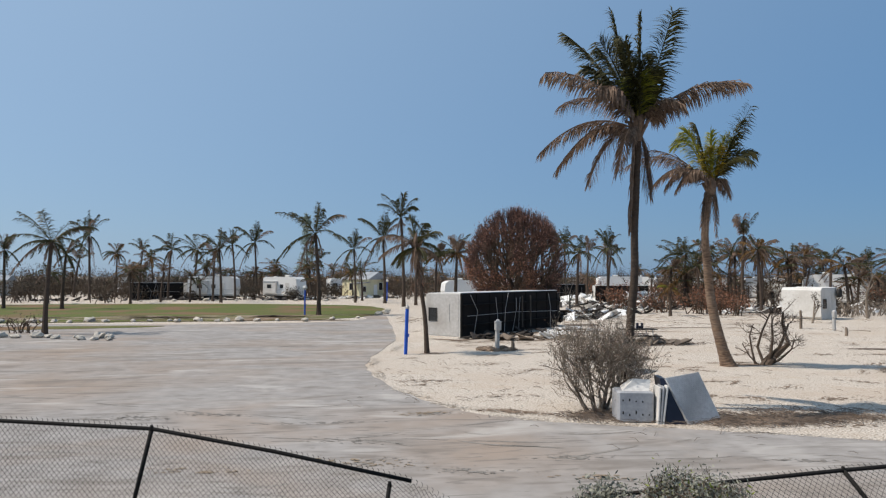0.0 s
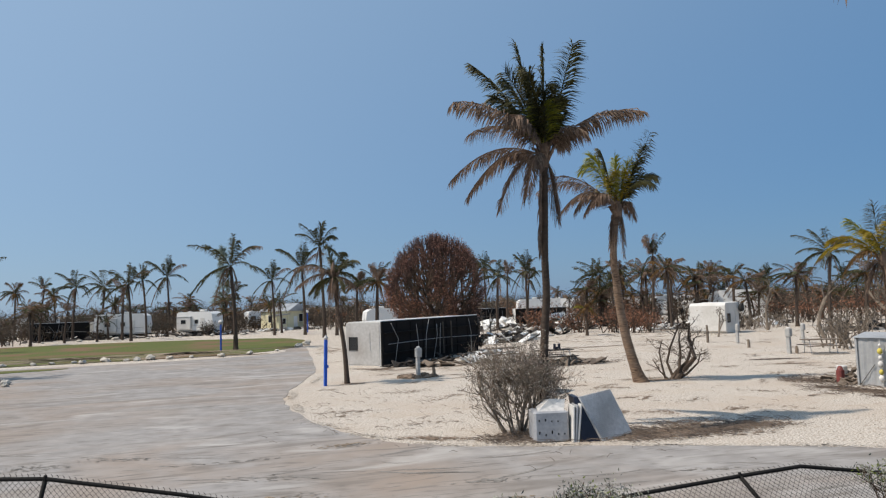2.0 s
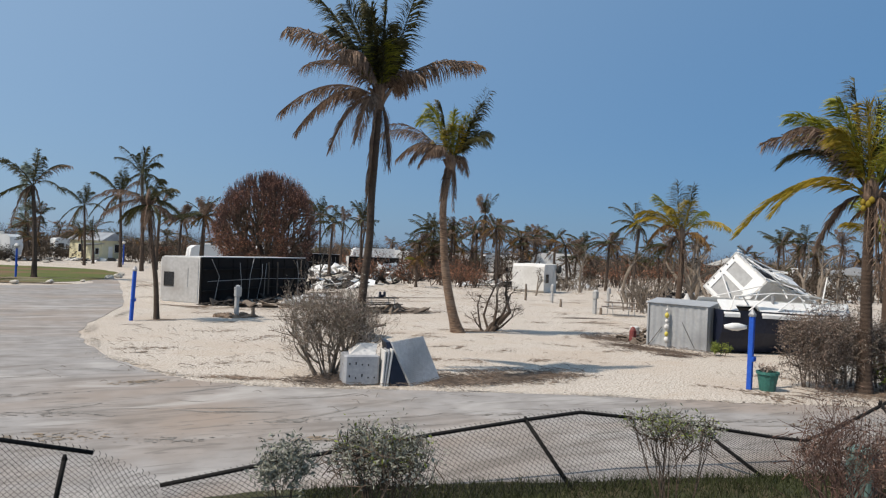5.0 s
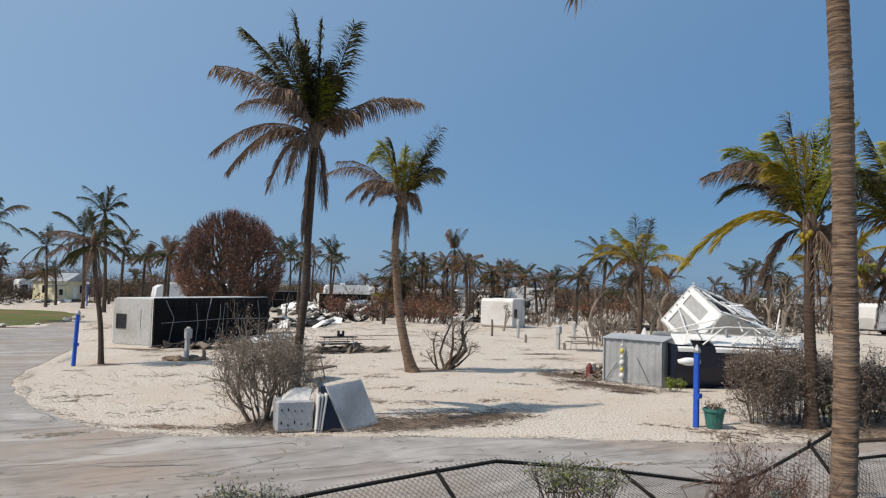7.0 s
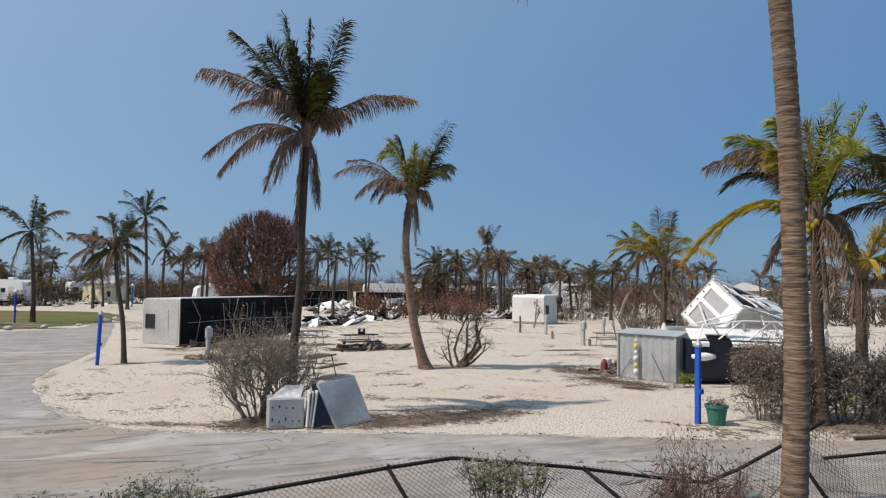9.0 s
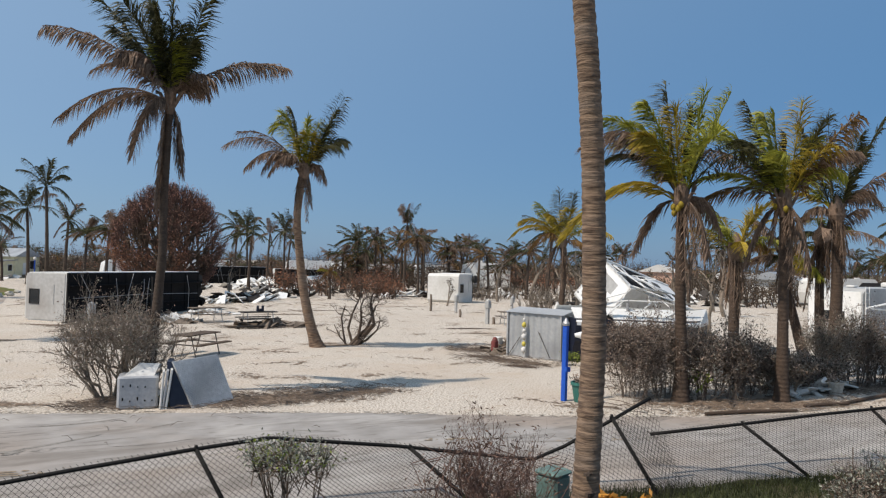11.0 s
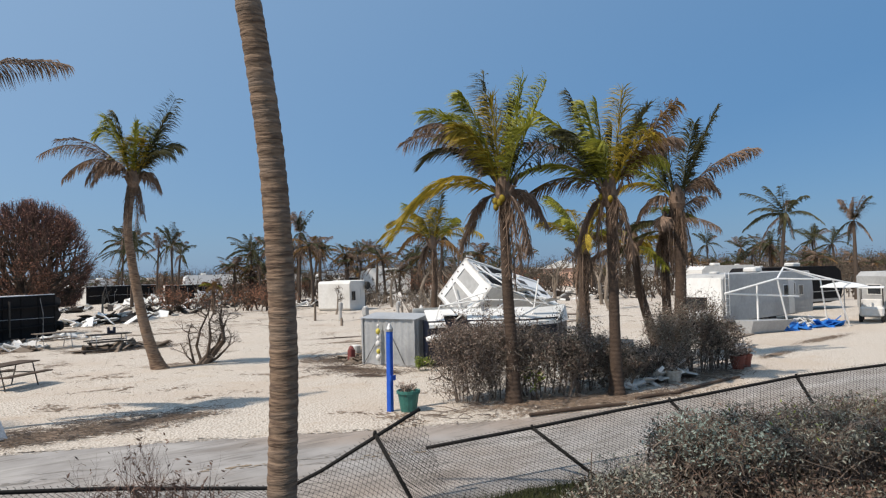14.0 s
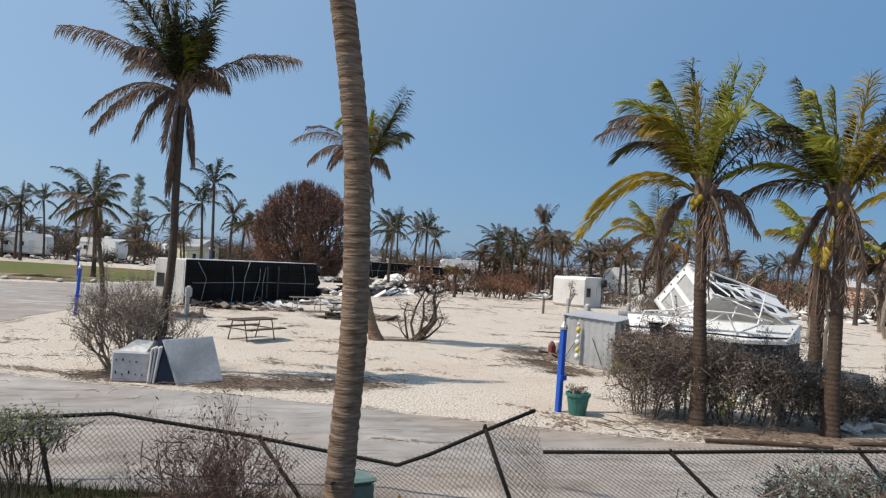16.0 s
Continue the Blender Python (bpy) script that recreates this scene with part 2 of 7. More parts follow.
TEAL = mat("green_plastic", (0.045, 0.17, 0.14), (0.035, 0.12, 0.10), 2, 0.5, bump=0.05)
BOXGREEN = mat("utility_box_green", (0.13, 0.20, 0.18), (0.09, 0.145, 0.13), 2, 0.6, bump=0.1)
TERRA = mat("terracotta", (0.28, 0.085, 0.055), (0.17, 0.06, 0.045), 3, 0.8, bump=0.15)
FENCE = mat("black_coated_steel", (0.012, 0.0115, 0.011), (0.02, 0.019, 0.018), 4, 0.75, 0.0, bump=0.15, spec=0.12)
WIRE = mat("dark_fence_wire", (0.018, 0.017, 0.016), (0.032, 0.03, 0.028), 4, 0.7, 0.0, bump=0.0, spec=0.15)
TARP = mat("blue_tarpaulin", (0.02, 0.17, 0.55), (0.02, 0.12, 0.40), 2, 0.5, bump=0.3)
CLOTH = mat("dirty_white_sheet", (0.66, 0.65, 0.62), (0.52, 0.51, 0.49), 2, 0.8, bump=0.3, vary=0.1)
# red-brown darkened further: the shade under the hedge is in the colour
MULCH = mat("red_brown_mulch", (0.075, 0.038, 0.027), (0.03, 0.02, 0.016), 4, 0.95, bump=1.0)
BUOY_Y = mat("yellow_buoy", (0.62, 0.52, 0.10), (0.52, 0.44, 0.09), 3, 0.6, bump=0.1)
RED = mat("faded_red", (0.22, 0.05, 0.045), (0.15, 0.05, 0.045), 3, 0.6, bump=0.1)


# ---- mesh building ----
class Mesh:
    """Collects vertices and faces; becomes one mesh."""

    def __init__(self):
        self.v, self.f = [], []

    def face(self, *points):
        n = len(self.v)
        self.v.extend(tuple(p) for p in points)
        self.f.append(tuple(range(n, n + len(points))))

    def box(self, c, s, m=None, bevel=0.0):
        """A box with centre c and size s, its upright edges chamfered by bevel, turned by m."""
        x, y, z = (a / 2 for a in s)
        b = min(bevel, 0.45 * min(s[0], s[1]))
        ring = [(-x, -y), (x, -y), (x, y), (-x, y)] if b <= 0 else [(-x + b, -y), (x - b, -y), (x, -y + b), (x, y - b), (x - b, y), (-x + b, y), (-x, y - b), (-x, -y + b)]
        levels = [(-z, 1.0), (z, 1.0)] if b <= 0 else [(-z, 1 - b / max(x, y)), (-z + b * 0.7, 1.0), (z - b * 0.7, 1.0), (z, 1 - b / max(x, y))]
        n, k = len(self.v), len(ring)
        for h, q in levels:
            for px, py in ring:
                p = Vector((px * q, py * q, h))
                if m:
                    p = m @ p
                self.v.append(tuple(p + Vector(c)))
        for j in range(len(levels) - 1):
            for i in range(k):
                a, d = n + j * k + i, n + j * k + (i + 1) % k
                self.f.append((a, d, d + k, a + k))
        self.f.append(tuple(range(n + k - 1, n - 1, -1)))
        top = n + (len(levels) - 1) * k
        self.f.append(tuple(range(top, top + k)))

    def tube(self, points, radii, sides=6, cap=True):
        n0 = len(self.v)
        pts = [Vector(p) for p in points]
        side = None
        for i, p in enumerate(pts):
            d = (pts[min(i + 1, len(pts) - 1)] - pts[max(i - 1, 0)])
            d = d.normalized() if d.length > 1e-9 else Vector((0, 0, 1))
            if side is None:
                side = d.cross(Vector((0, 0, 1)) if abs(d.z) < 0.9 else Vector((1, 0, 0))).normalized()
            side = (side - d * side.dot(d)).normalized()
            other = d.cross(side)
            r = radii[i] if isinstance(radii, (list, tuple)) else radii
            for k in range(sides):
                a = 2 * math.pi * k / sides
                self.v.append(tuple(p + (side * math.cos(a) + other * math.sin(a)) * r))
        for i in range(len(pts) - 1):
            for k in range(sides):
                a, b = n0 + i * sides + k, n0 + i * sides + (k + 1) % sides
                self.f.append((a, b, b + sides, a + sides))
        if cap:
            self.f.append(tuple(range(n0 + sides - 1, n0 - 1, -1)))
            e = n0 + (len(pts) - 1) * sides
            self.f.append(tuple(range(e, e + sides)))

    def rod(self, a, b, r, sides=6):
        self.tube([a, b], [r, r], sides)

    def blob(self, c, s, rnd, rough=0.25):
        """An uneven stone-like lump, flattened below."""
        n, rows, cols = len(self.v), 4, 7
        for j in range(rows):
            th = math.pi * (0.08 + 0.84 * j / (rows - 1))
            for i in range(cols):
                ph = 2 * math.pi * i / cols
                k = 1 + rnd.uniform(-rough, rough)
                self.v.append((c[0] + s[0] * k * math.sin(th) * math.cos(ph), c[1] + s[1] * k * math.sin(th) * math.sin(ph), c[2] + s[2] * k * math.cos(th)))
        for j in range(rows - 1):
            for i in range(cols):
                a, b = n + j * cols + i, n + j * cols + (i + 1) % cols
                self.f.append((a, a + cols, b + cols, b))
        self.f.append(tuple(range(n, n + cols)))
        self.f.append(tuple(range(n + rows * cols - 1, n + (rows - 1) * cols - 1, -1)))

    def revolve(self, profile, sides=14, c=(0, 0, 0)):
        n = len(self.v)
        for r, z in profile:
            for k in range(sides):
                a = 2 * math.pi * k / sides
                self.v.append((c[0] + r * math.cos(a), c[1] + r * math.sin(a), c[2] + z))
        for j in range(len(profile) - 1):
            for k in range(sides):
                a, b = n + j * sides + k, n + j * sides + (k + 1) % sides
                self.f.append((a, b, b + sides, a + sides))
        self.f.append(tuple(range(n + sides - 1, n - 1, -1)))
        e = n + (len(profile) - 1) * sides
        self.f.append(tuple(range(e, e + sides)))

    def prism(self, outline, lo, hi):
        """An outline of (x, y) pulled up from height lo to hi."""
        k, n = len(outline), len(self.v)
        self.v.extend((x, y, lo) for x, y in outline)
        self.v.extend((x, y, hi) for x, y in outline)
        for i in range(k):
            self.f.append((n + i, n + (i + 1) % k, n + k + (i + 1) % k, n + k + i))
        self.f.append(tuple(range(n + k - 1, n - 1, -1)))
        self.f.append(tuple(range(n + k, n + 2 * k)))

    def move(self, m):
        self.v = [tuple(m @ Vector(p)) for p in self.v]
        return self

    def data(self, name, material, smooth=False):
        me = bpy.data.meshes.new(name)
        me.from_pydata(self.v, [], self.f)
        me.materials.append(material)
        if smooth:
            me.polygons.foreach_set("use_smooth", [True] * len(me.polygons))
        me.update()
        return me


def part(name, mesh, material, parent, label="", smooth=False, m=None):
    """One mesh object under a thing or a part."""
    ob = new(name, mesh.data(name, material, smooth) if isinstance(mesh, Mesh) else mesh)
    ob.parent = parent
    if m is not None:
        ob.matrix_basis = m
    return tagged(ob, label)


def thing(name, m, label, category, group=""):
    """An Empty at a thing's base."""
    ob = new(name)
    ob.empty_display_size = 0.2
    ob.matrix_basis = m if isinstance(m, Matrix) else Matrix.Translation(m)
    return tagged(ob, label, category, group)


def single(name, mesh, material, label, category, m=None, group="", kind="", smooth=False):
    """A thing that is one mesh."""
    ob = new(name, mesh.data(name, material, smooth))
    if m is not None:
        ob.matrix_basis = m
    return tagged(ob, label, category, group, kind)


# ---- ground, road, verges ----
def smooth_outline(points, steps=6):
    """A closed Catmull-Rom curve through the points."""
    out, n = [], len(points)
    for i in range(n):
        p0, p1, p2, p3 = (Vector(points[(i + k) % n]) for k in (-1, 0, 1, 2))
        for s in range(steps):
            t = s / steps
            out.append(tuple(0.5 * (2 * p1 + (p2 - p0) * t + (2 * p0 - 5 * p1 + 4 * p2 - p3) * t * t + (3 * p1 - p0 - 3 * p2 + p3) * t ** 3)))
    return out


def ragged(points, amount, rnd, steps=6):
    return [(x + rnd.uniform(-amount, amount), y + rnd.uniform(-amount, amount)) for x, y in smooth_outline(points, steps)]


rg = random.Random(11)
g = Mesh()
g.face((-3000, -3000, 0), (3000, -3000, 0), (3000, 3000, 0), (-3000, 3000, 0))
single("ground", g, SAND, "pale crushed-shell gravel ground with scattered grit", "ground", kind="structure")

g = Mesh()
road_edge = [(0.6, 62), (0.6, 45), (0.3, 37), (-1.3, 27.5), (-0.7, 21.7), (0.7, 17.7), (2.6, 15.8), (5.8, 14.5), (9.1, 13.1), (13, 11.0), (16, 9.7),
             (20, 8.6), (24, 8.4), (30, 7.6), (45, 6.0), (45, 1.5), (30, 4.2), (20, 4.6), (13, 5.6), (4, 7.4), (-8, 9.6), (-30, 12), (-60, 18), (-62, 47), (-40, 50),
             (-23, 51.5), (-14, 50.5), (-4.5, 52), (-1, 56), (-2, 62)]
g.prism(ragged(road_edge, 0.07, rg, 9), -0.3, 0.012)
single("road", g, ROAD, "pale grey asphalt lane dusted with dried mud and tyre smears", "road", kind="structure")


def patches(name, spots, material, label, category, height, seed, flecks=0):
    """Uneven flat stains on a surface, each (x, y, half length, half width, turn); flecks: each is broken up into so many bits."""
    rnd, g = random.Random(seed), Mesh()
    for x, y, a, b, turn in spots:
        bits = [(0, 0, a, b)]
        if flecks:
            bits = []
            for _ in range(int(flecks * max(0.4, a * b))):
                u, w = rnd.gauss(0, 0.5), rnd.gauss(0, 0.5)
                s = rnd.uniform(0.012, 0.042) * (1.3 - min(1, math.hypot(u, w)))
                bits.append((u * a, w * b, max(s, 0.008) * rnd.uniform(1, 3.4), max(s, 0.008)))
        c, s = math.cos(turn), math.sin(turn)
        bend = 0 if flecks else rnd.uniform(-0.28, 0.28) / max(a, 0.2)
        for n, (u0, w0, p, q) in enumerate(bits):
            m, lift = 7 if flecks else 22, height + 0.0006 * (n % 9)
            ring = []
            for k in range(m):
                ph = 2 * math.pi * k / m
                r = 1 + rnd.uniform(-0.35, 0.35)
                u, w = u0 + p * r * math.cos(ph), w0 + q * r * math.sin(ph)
                w += bend * u * u
                ring.append((x + u * c - w * s, y + u * s + w * c, lift))
            g.face(*ring)
    return single(name, g, material, label, category, kind="stuff")


rg = random.Random(5)
smears = [(rg.uniform(-9, 9), rg.uniform(9.5, 26), rg.uniform(0.12, 0.9) ** 1.2, rg.uniform(0.012, 0.06), rg.uniform(-0.6, 0.45)) for _ in range(110)]
smears = [s for s in smears if s[1] < 19.0 - 0.55 * max(s[0] + 1, 0) - (4 if s[0] > 0 else 0) * 0.4]
smears += [(rg.uniform(8, 20), rg.uniform(8.0, 9.6), rg.uniform(0.3, 1.2), rg.uniform(0.02, 0.05), rg.uniform(-0.45, -0.1)) for _ in range(14)]
smears += [(rg.uniform(-25, -2), rg.uniform(14, 45), rg.uniform(0.4, 2.2), rg.uniform(0.02, 0.06), rg.uniform(-0.4, 0.4)) for _ in range(45)]
patches("tyre_smear", smears, TREAD, "dark tyre smears and twigs pressed into the asphalt", "stain", 0.016, 3)
wide = [(rg.uniform(-11, 5), rg.uniform(10.5, 25), rg.uniform(0.6, 1.9), rg.uniform(0.12, 0.35), rg.uniform(-0.5, 0.4)) for _ in range(26)]
wide = [q for q in wide if q[1] < 16.5 - 0.5 * q[0] - (2.0 if q[0] > 0 else 0)] + [(0.2, 16.9, 0.8, 0.25, 0.2), (6.5, 11.8, 1.2, 0.15, -0.25), (11.0, 9.8, 1.4, 0.15, -0.3)]
patches("tyre_smear", wide, TREAD, "broken dark smears of tyre dirt on the asphalt", "stain", 0.016, 23, 120)
g = Mesh()
g.prism(ragged([(-18.5, 25.4), (-16.2, 24.95), (-14.8, 24.55), (-14.8, 24.43), (-16.2, 24.82), (-18.5, 25.28)], 0.02, rg, 5), 0.0, 0.017)
single("road_marking", g, PAINT, "worn yellow paint line on the asphalt", "road marking")
patches("mud_stain", [(-0.1, 17.0, 1.0, 0.35, 0.2), (-4.5, 12.3, 1.6, 0.3, -0.15), (12.5, 9.0, 1.3, 0.3, -0.3), (-1.5, 12.6, 1.5, 0.4, -0.3), (2.4, 11.2, 1.2, 0.25, -0.2), (9.8, 10.2, 1.2, 0.2, -0.3)],
        MUD, "tan mud stains dried on the asphalt", "stain", 0.020, 4, 110)

patches("gravel_spill", [(-1.0, 27.5, 1.8, 0.3, 1.5), (-0.9, 24.0, 1.8, 0.3, 1.65), (-0.2, 20.2, 1.6, 0.3, -1.1), (0.8, 17.9, 1.2, 0.3, -0.9), (2.4, 16.1, 1.3, 0.3, -0.6), (4.6, 15.1, 1.4, 0.25, -0.4), (7.2, 14.0, 1.6, 0.25, -0.4), (9.9, 12.8, 1.6, 0.25, -0.45), (12.6, 11.3, 1.6, 0.25, -0.5), (15, 10.2, 1.4, 0.25, -0.4), (0.2, 33, 2.5, 0.3, 1.4)],
        SAND, "loose pale gravel spilled over the edge of the asphalt", "gravel", 0.015, 14, 420)
rg = random.Random(8)
g = Mesh()
g.prism(ragged([(-46, 53), (-23, 53.2), (-13, 53.6), (-6, 54.5), (-1.5, 58), (1.0, 66), (1.0, 74), (-3, 82), (-20, 88), (-45, 86), (-60, 75)], 0.2, rg, 8), -0.3, 0.03)
single("lawn", g, GRASS, "patchy green and straw lawn beside the lane", "grass", kind="structure")
rg = random.Random(52)
patches("bare_soil", [(rg.uniform(-34, -4), 58.5 + rg.gauss(0, 1.6), rg.uniform(1.0, 3.2), rg.uniform(0.15, 0.6), rg.gauss(0, 0.08)) for _ in range(60)], MUD, "bare brown earth showing through the lawn", "soil", 0.034, 53)
patches("bare_soil", [(-44 + 1.1 * k, 53.4 + 0.02 * k + rg.gauss(0, 0.15), rg.uniform(0.6, 1.4), rg.uniform(0.15, 0.35), rg.gauss(0, 0.06)) for k in range(38)], LITTER, "dark earth along the edge of the lawn", "soil", 0.036, 54)
g = Mesh()
g.prism(ragged([(-34, 44.5), (-26, 45.5), (-17.5, 47.2), (-14.5, 48.6), (-17, 49.3), (-26, 48.8), (-36, 48)], 0.15, rg, 6), -0.3, 0.03)
single("lawn", g, GRASS, "thin strip of grass between two arms of the lane", "grass", kind="structure")
g = Mesh()
g.prism(ragged([(-15, 8.2), (-4, 8.3), (-0.8, 8.9), (1.2, 8.9), (4.2, 8.15), (7.6, 7.2), (9.8, 6.55), (11.6, 6.1), (13.5, 5.75), (19, 4.0), (26, 1.8), (26, -8), (-15, -8)], 0.07, rg, 7), -0.3, 0.025)
single("verge", g, VERGE, "dark grass verge behind the chain-link fence", "grass", kind="structure")
g = Mesh()
g.prism(ragged([(8.8, 4.6), (11.2, 5.0), (13.2, 4.7), (16, 3.6), (21, 1.8), (21, -5), (8.6, -5)], 0.08, rg, 6), 0.0, 0.04)
single("mulch_bed", g, MULCH, "red-brown bark mulch bed under a hedge", "mulch", kind="structure")
patches("leaf_litter", [(8.4, 15.5, 3.0, 0.9, -0.12), (7.4, 15.2, 2.2, 0.8, -0.15), (10.2, 15.4, 1.6, 0.6, -0.1), (2.2, 17.0, 1.4, 0.4, -0.5), (8.2, 36.2, 1.8, 0.5, 0.5), (3.2, 36.8, 2.2, 0.5, -0.7), (17.4, 18.6, 1.9, 0.75, -1.1), (18.3, 21.8, 1.3, 0.8, -0.8), (21.6, 27.7, 1.6, 0.4, -0.3), (13.2, 33.3, 2.6, 0.8, 0.1), (4.9, 31.6, 1.3, 0.6, 0), (6.8, 37.2, 4.5, 0.7, 0.7),
                        (12.9, 25.8, 1.3, 0.4, 0), (4.3, 16.2, 0.9, 0.6, 0), (19.2, 9.6, 4.5, 0.8, -0.16), (18.0, 10.6, 3.5, 0.8, -0.3), (24.5, 10.2, 2.5, 0.9, 0.0), (30, 11.2, 2.2, 0.35, 0.1), (36, 12.3, 3.5, 0.5, 0.05), (1.6, 30.4, 0.8, 0.4, 0), (31, 36, 2, 0.35, 0.3), (20, 44, 5, 0.4, 0.1), (27, 47, 5, 0.35, 0.1), (16, 41, 4, 0.35, -0.1), (30, 58, 7, 0.5, 0.1), (22, 62, 6, 0.5, 0.1)],
        LITTER, "dark brown leaf litter and seaweed wrack on the gravel", "litter", 0.014, 6, 620)
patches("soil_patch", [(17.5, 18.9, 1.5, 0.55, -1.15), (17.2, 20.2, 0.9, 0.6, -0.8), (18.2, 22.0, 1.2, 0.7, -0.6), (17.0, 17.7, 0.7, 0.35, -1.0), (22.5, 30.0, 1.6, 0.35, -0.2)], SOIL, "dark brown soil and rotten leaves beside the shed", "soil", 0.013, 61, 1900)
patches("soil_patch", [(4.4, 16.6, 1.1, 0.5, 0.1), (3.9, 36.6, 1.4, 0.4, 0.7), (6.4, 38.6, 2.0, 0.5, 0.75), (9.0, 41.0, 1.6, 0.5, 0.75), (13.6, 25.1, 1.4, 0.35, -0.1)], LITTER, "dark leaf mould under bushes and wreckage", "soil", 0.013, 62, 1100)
rg = random.Random(19)
spots = []
while len(spots) < 150:
    x, y = rg.uniform(-0.5, 34), rg.uniform(11, 58)
    if y < 19.5 - 0.62 * x or x > 0.5 * y + 14:
        continue
    spots.append((x, y, rg.uniform(0.5, 1.8), rg.uniform(0.25, 0.8), rg.gauss(0, 0.6)))
patches("leaf_litter", spots, LITTER, "thin sprinkle of brown leaf bits over the gravel", "litter", 0.010, 16, 110)


def scatter(name, spots, count, seed, material, label, category, length=(0.1, 0.5), thick=0.008):
    """Twigs and frond bits lying about, in ellipses (x, y, a, b)."""
    rnd, g = random.Random(seed), Mesh()
    for _ in range(count):
        x, y, a, b = spots[rnd.randrange(len(spots))]
        r, ph = math.sqrt(rnd.random()), rnd.uniform(0, 2 * math.pi)
        p = Vector((x + a * r * math.cos(ph), y + b * r * math.sin(ph), 0.02 + rnd.uniform(0, 0.03)))
        d = rnd.uniform(0, math.pi)
        l = rnd.uniform(*length)
        q = p + Vector((math.cos(d) * l, math.sin(d) * l, rnd.uniform(0, 0.12 * l)))
        mid = (p + q) / 2 + Vector((rnd.uniform(-0.1, 0.1) * l, rnd.uniform(-0.1, 0.1) * l, 0.03))
        g.tube([p, mid, q], [thick, thick * 0.9, thick * 0.4], 3)
    return single(name, g, material, label, category, kind="stuff")


scatter("twigs", [(8.4, 15.4, 3.4, 1.2), (8.0, 15.3, 2.6, 0.9), (17.5, 19, 2, 2.2), (18.3, 22, 1.6, 1.5), (4.4, 16, 1.3, 0.8), (13.2, 33.3, 3, 1)], 2000, 21, GREY_TWIG, "dry twigs and frond ribs lying on litter", "twigs", (0.12, 0.6), 0.007)
scatter("twigs", [(10, 20, 12, 9), (15, 30, 14, 12), (2, 22, 3, 6), (28, 25, 10, 10)], 520, 22, GREY_TWIG, "scattered dry twigs on pale gravel", "twigs", (0.1, 0.4), 0.006)
scatter("twigs", [(16.5, 10.6, 2.6, 0.9), (20.5, 9.8, 3, 0.9), (24, 10, 2.5, 1)], 110, 23, GREY_TWIG, "pale broken branches under the hedge", "twigs", (0.2, 0.9), 0.012)
scatter("twigs", [(25, 48, 16, 10), (40, 60, 20, 12), (10, 52, 10, 8), (45, 32, 12, 10)], 420, 24, PALE_BARK, "branches and wreckage strewn over the gravel", "twigs", (0.3, 1.4), 0.016)
rg, g = random.Random(31), Mesh()
for _ in range(1500):
    x, y = rg.uniform(-1, 26), rg.uniform(11, 34)
    if y < 18.5 - 0.62 * x or (x < 0.5 and y < 34):
        continue
    s = rg.uniform(0.01, 0.024)
    g.blob((x, y, s * 0.3), (s, s, s * 0.6), rg, 0.3)
single("gravel_grit", g, STONE, "coarser white shell fragments on the gravel", "gravel", kind="stuff")


# ---- plants ----
def bezier(p0, p1, p2, n):
    return [p0 * (1 - t) ** 2 + p1 * 2 * t * (1 - t) + p2 * t * t for t in (i / n for i in range(n + 1))]


def frond(g, base, tip, bow, rnd, pairs=34, leaf=0.6, hang=0.6, wind=Vector((-0.25, 0, 0)), width=0.0138):
    """A feathered leaf: a rib that arches from base to tip, with leaflets swept along it on both sides that hang at their ends."""
    base, tip = Vector(base), Vector(tip)
    mid = base.lerp(tip, 0.5) + Vector((0, 0, bow))
    rib = bezier(base, mid, tip, 10)
    g.tube(rib, [0.026 * (1 - 0.85 * i / 10) + 0.003 for i in range(11)], 3, False)
    roll = rnd.uniform(-1.4, 1.4) * max(0.0, (tip - base).normalized().z)
    torn = rnd.uniform(0.3, 0.9)
    for i in range(pairs):
        t = 0.09 + 0.91 * (i + rnd.uniform(-0.4, 0.4)) / pairs
        t = min(max(t, 0.06), 0.995)
        p = base * (1 - t) ** 2 + mid * 2 * t * (1 - t) + tip * t * t
        d = ((mid - base) * (1 - t) + (tip - mid) * t).normalized()
        side = d.cross(Vector((0, 0, 1)))
        side = side.normalized() if side.length > 0.05 else Vector((1, 0, 0))
        side = side * math.cos(roll) + side.cross(d) * math.sin(roll)
        size = leaf * (0.40 + 0.60 * math.sin(math.pi * min(1, 0.14 + 0.80 * t)) ** 0.8) * rnd.uniform(0.65, 1.12)
        gap = 0.30 if abs(t - torn) < 0.07 else 0.07
        for s in (-1, 1):
            if rnd.random() < gap:
                continue
            out = (side * s * rnd.uniform(0.55, 0.95) + d * rnd.uniform(0.75, 1.15) + Vector((0, 0, -hang * rnd.uniform(0.3, 1.0))) + wind * rnd.uniform(0.3, 1.2) + Vector((rnd.uniform(-.22, .22), rnd.uniform(-.22, .22), rnd.uniform(-.18, .18)))).normalized()
            m = p + out * size * 0.5
            e = m + (out + Vector((0, 0, -0.7 * hang - 0.15)) + wind * 0.4).normalized() * size * 0.5
            w = out.cross(d)
            w = (w.normalized() if w.length > 0.02 else side) * width * rnd.uniform(0.8, 1.2)
            w = w + d * width * 0.8
            g.face(p - w * 0.5, p + w * 0.5, m + w, m - w)
            g.face(m - w, m + w, e)


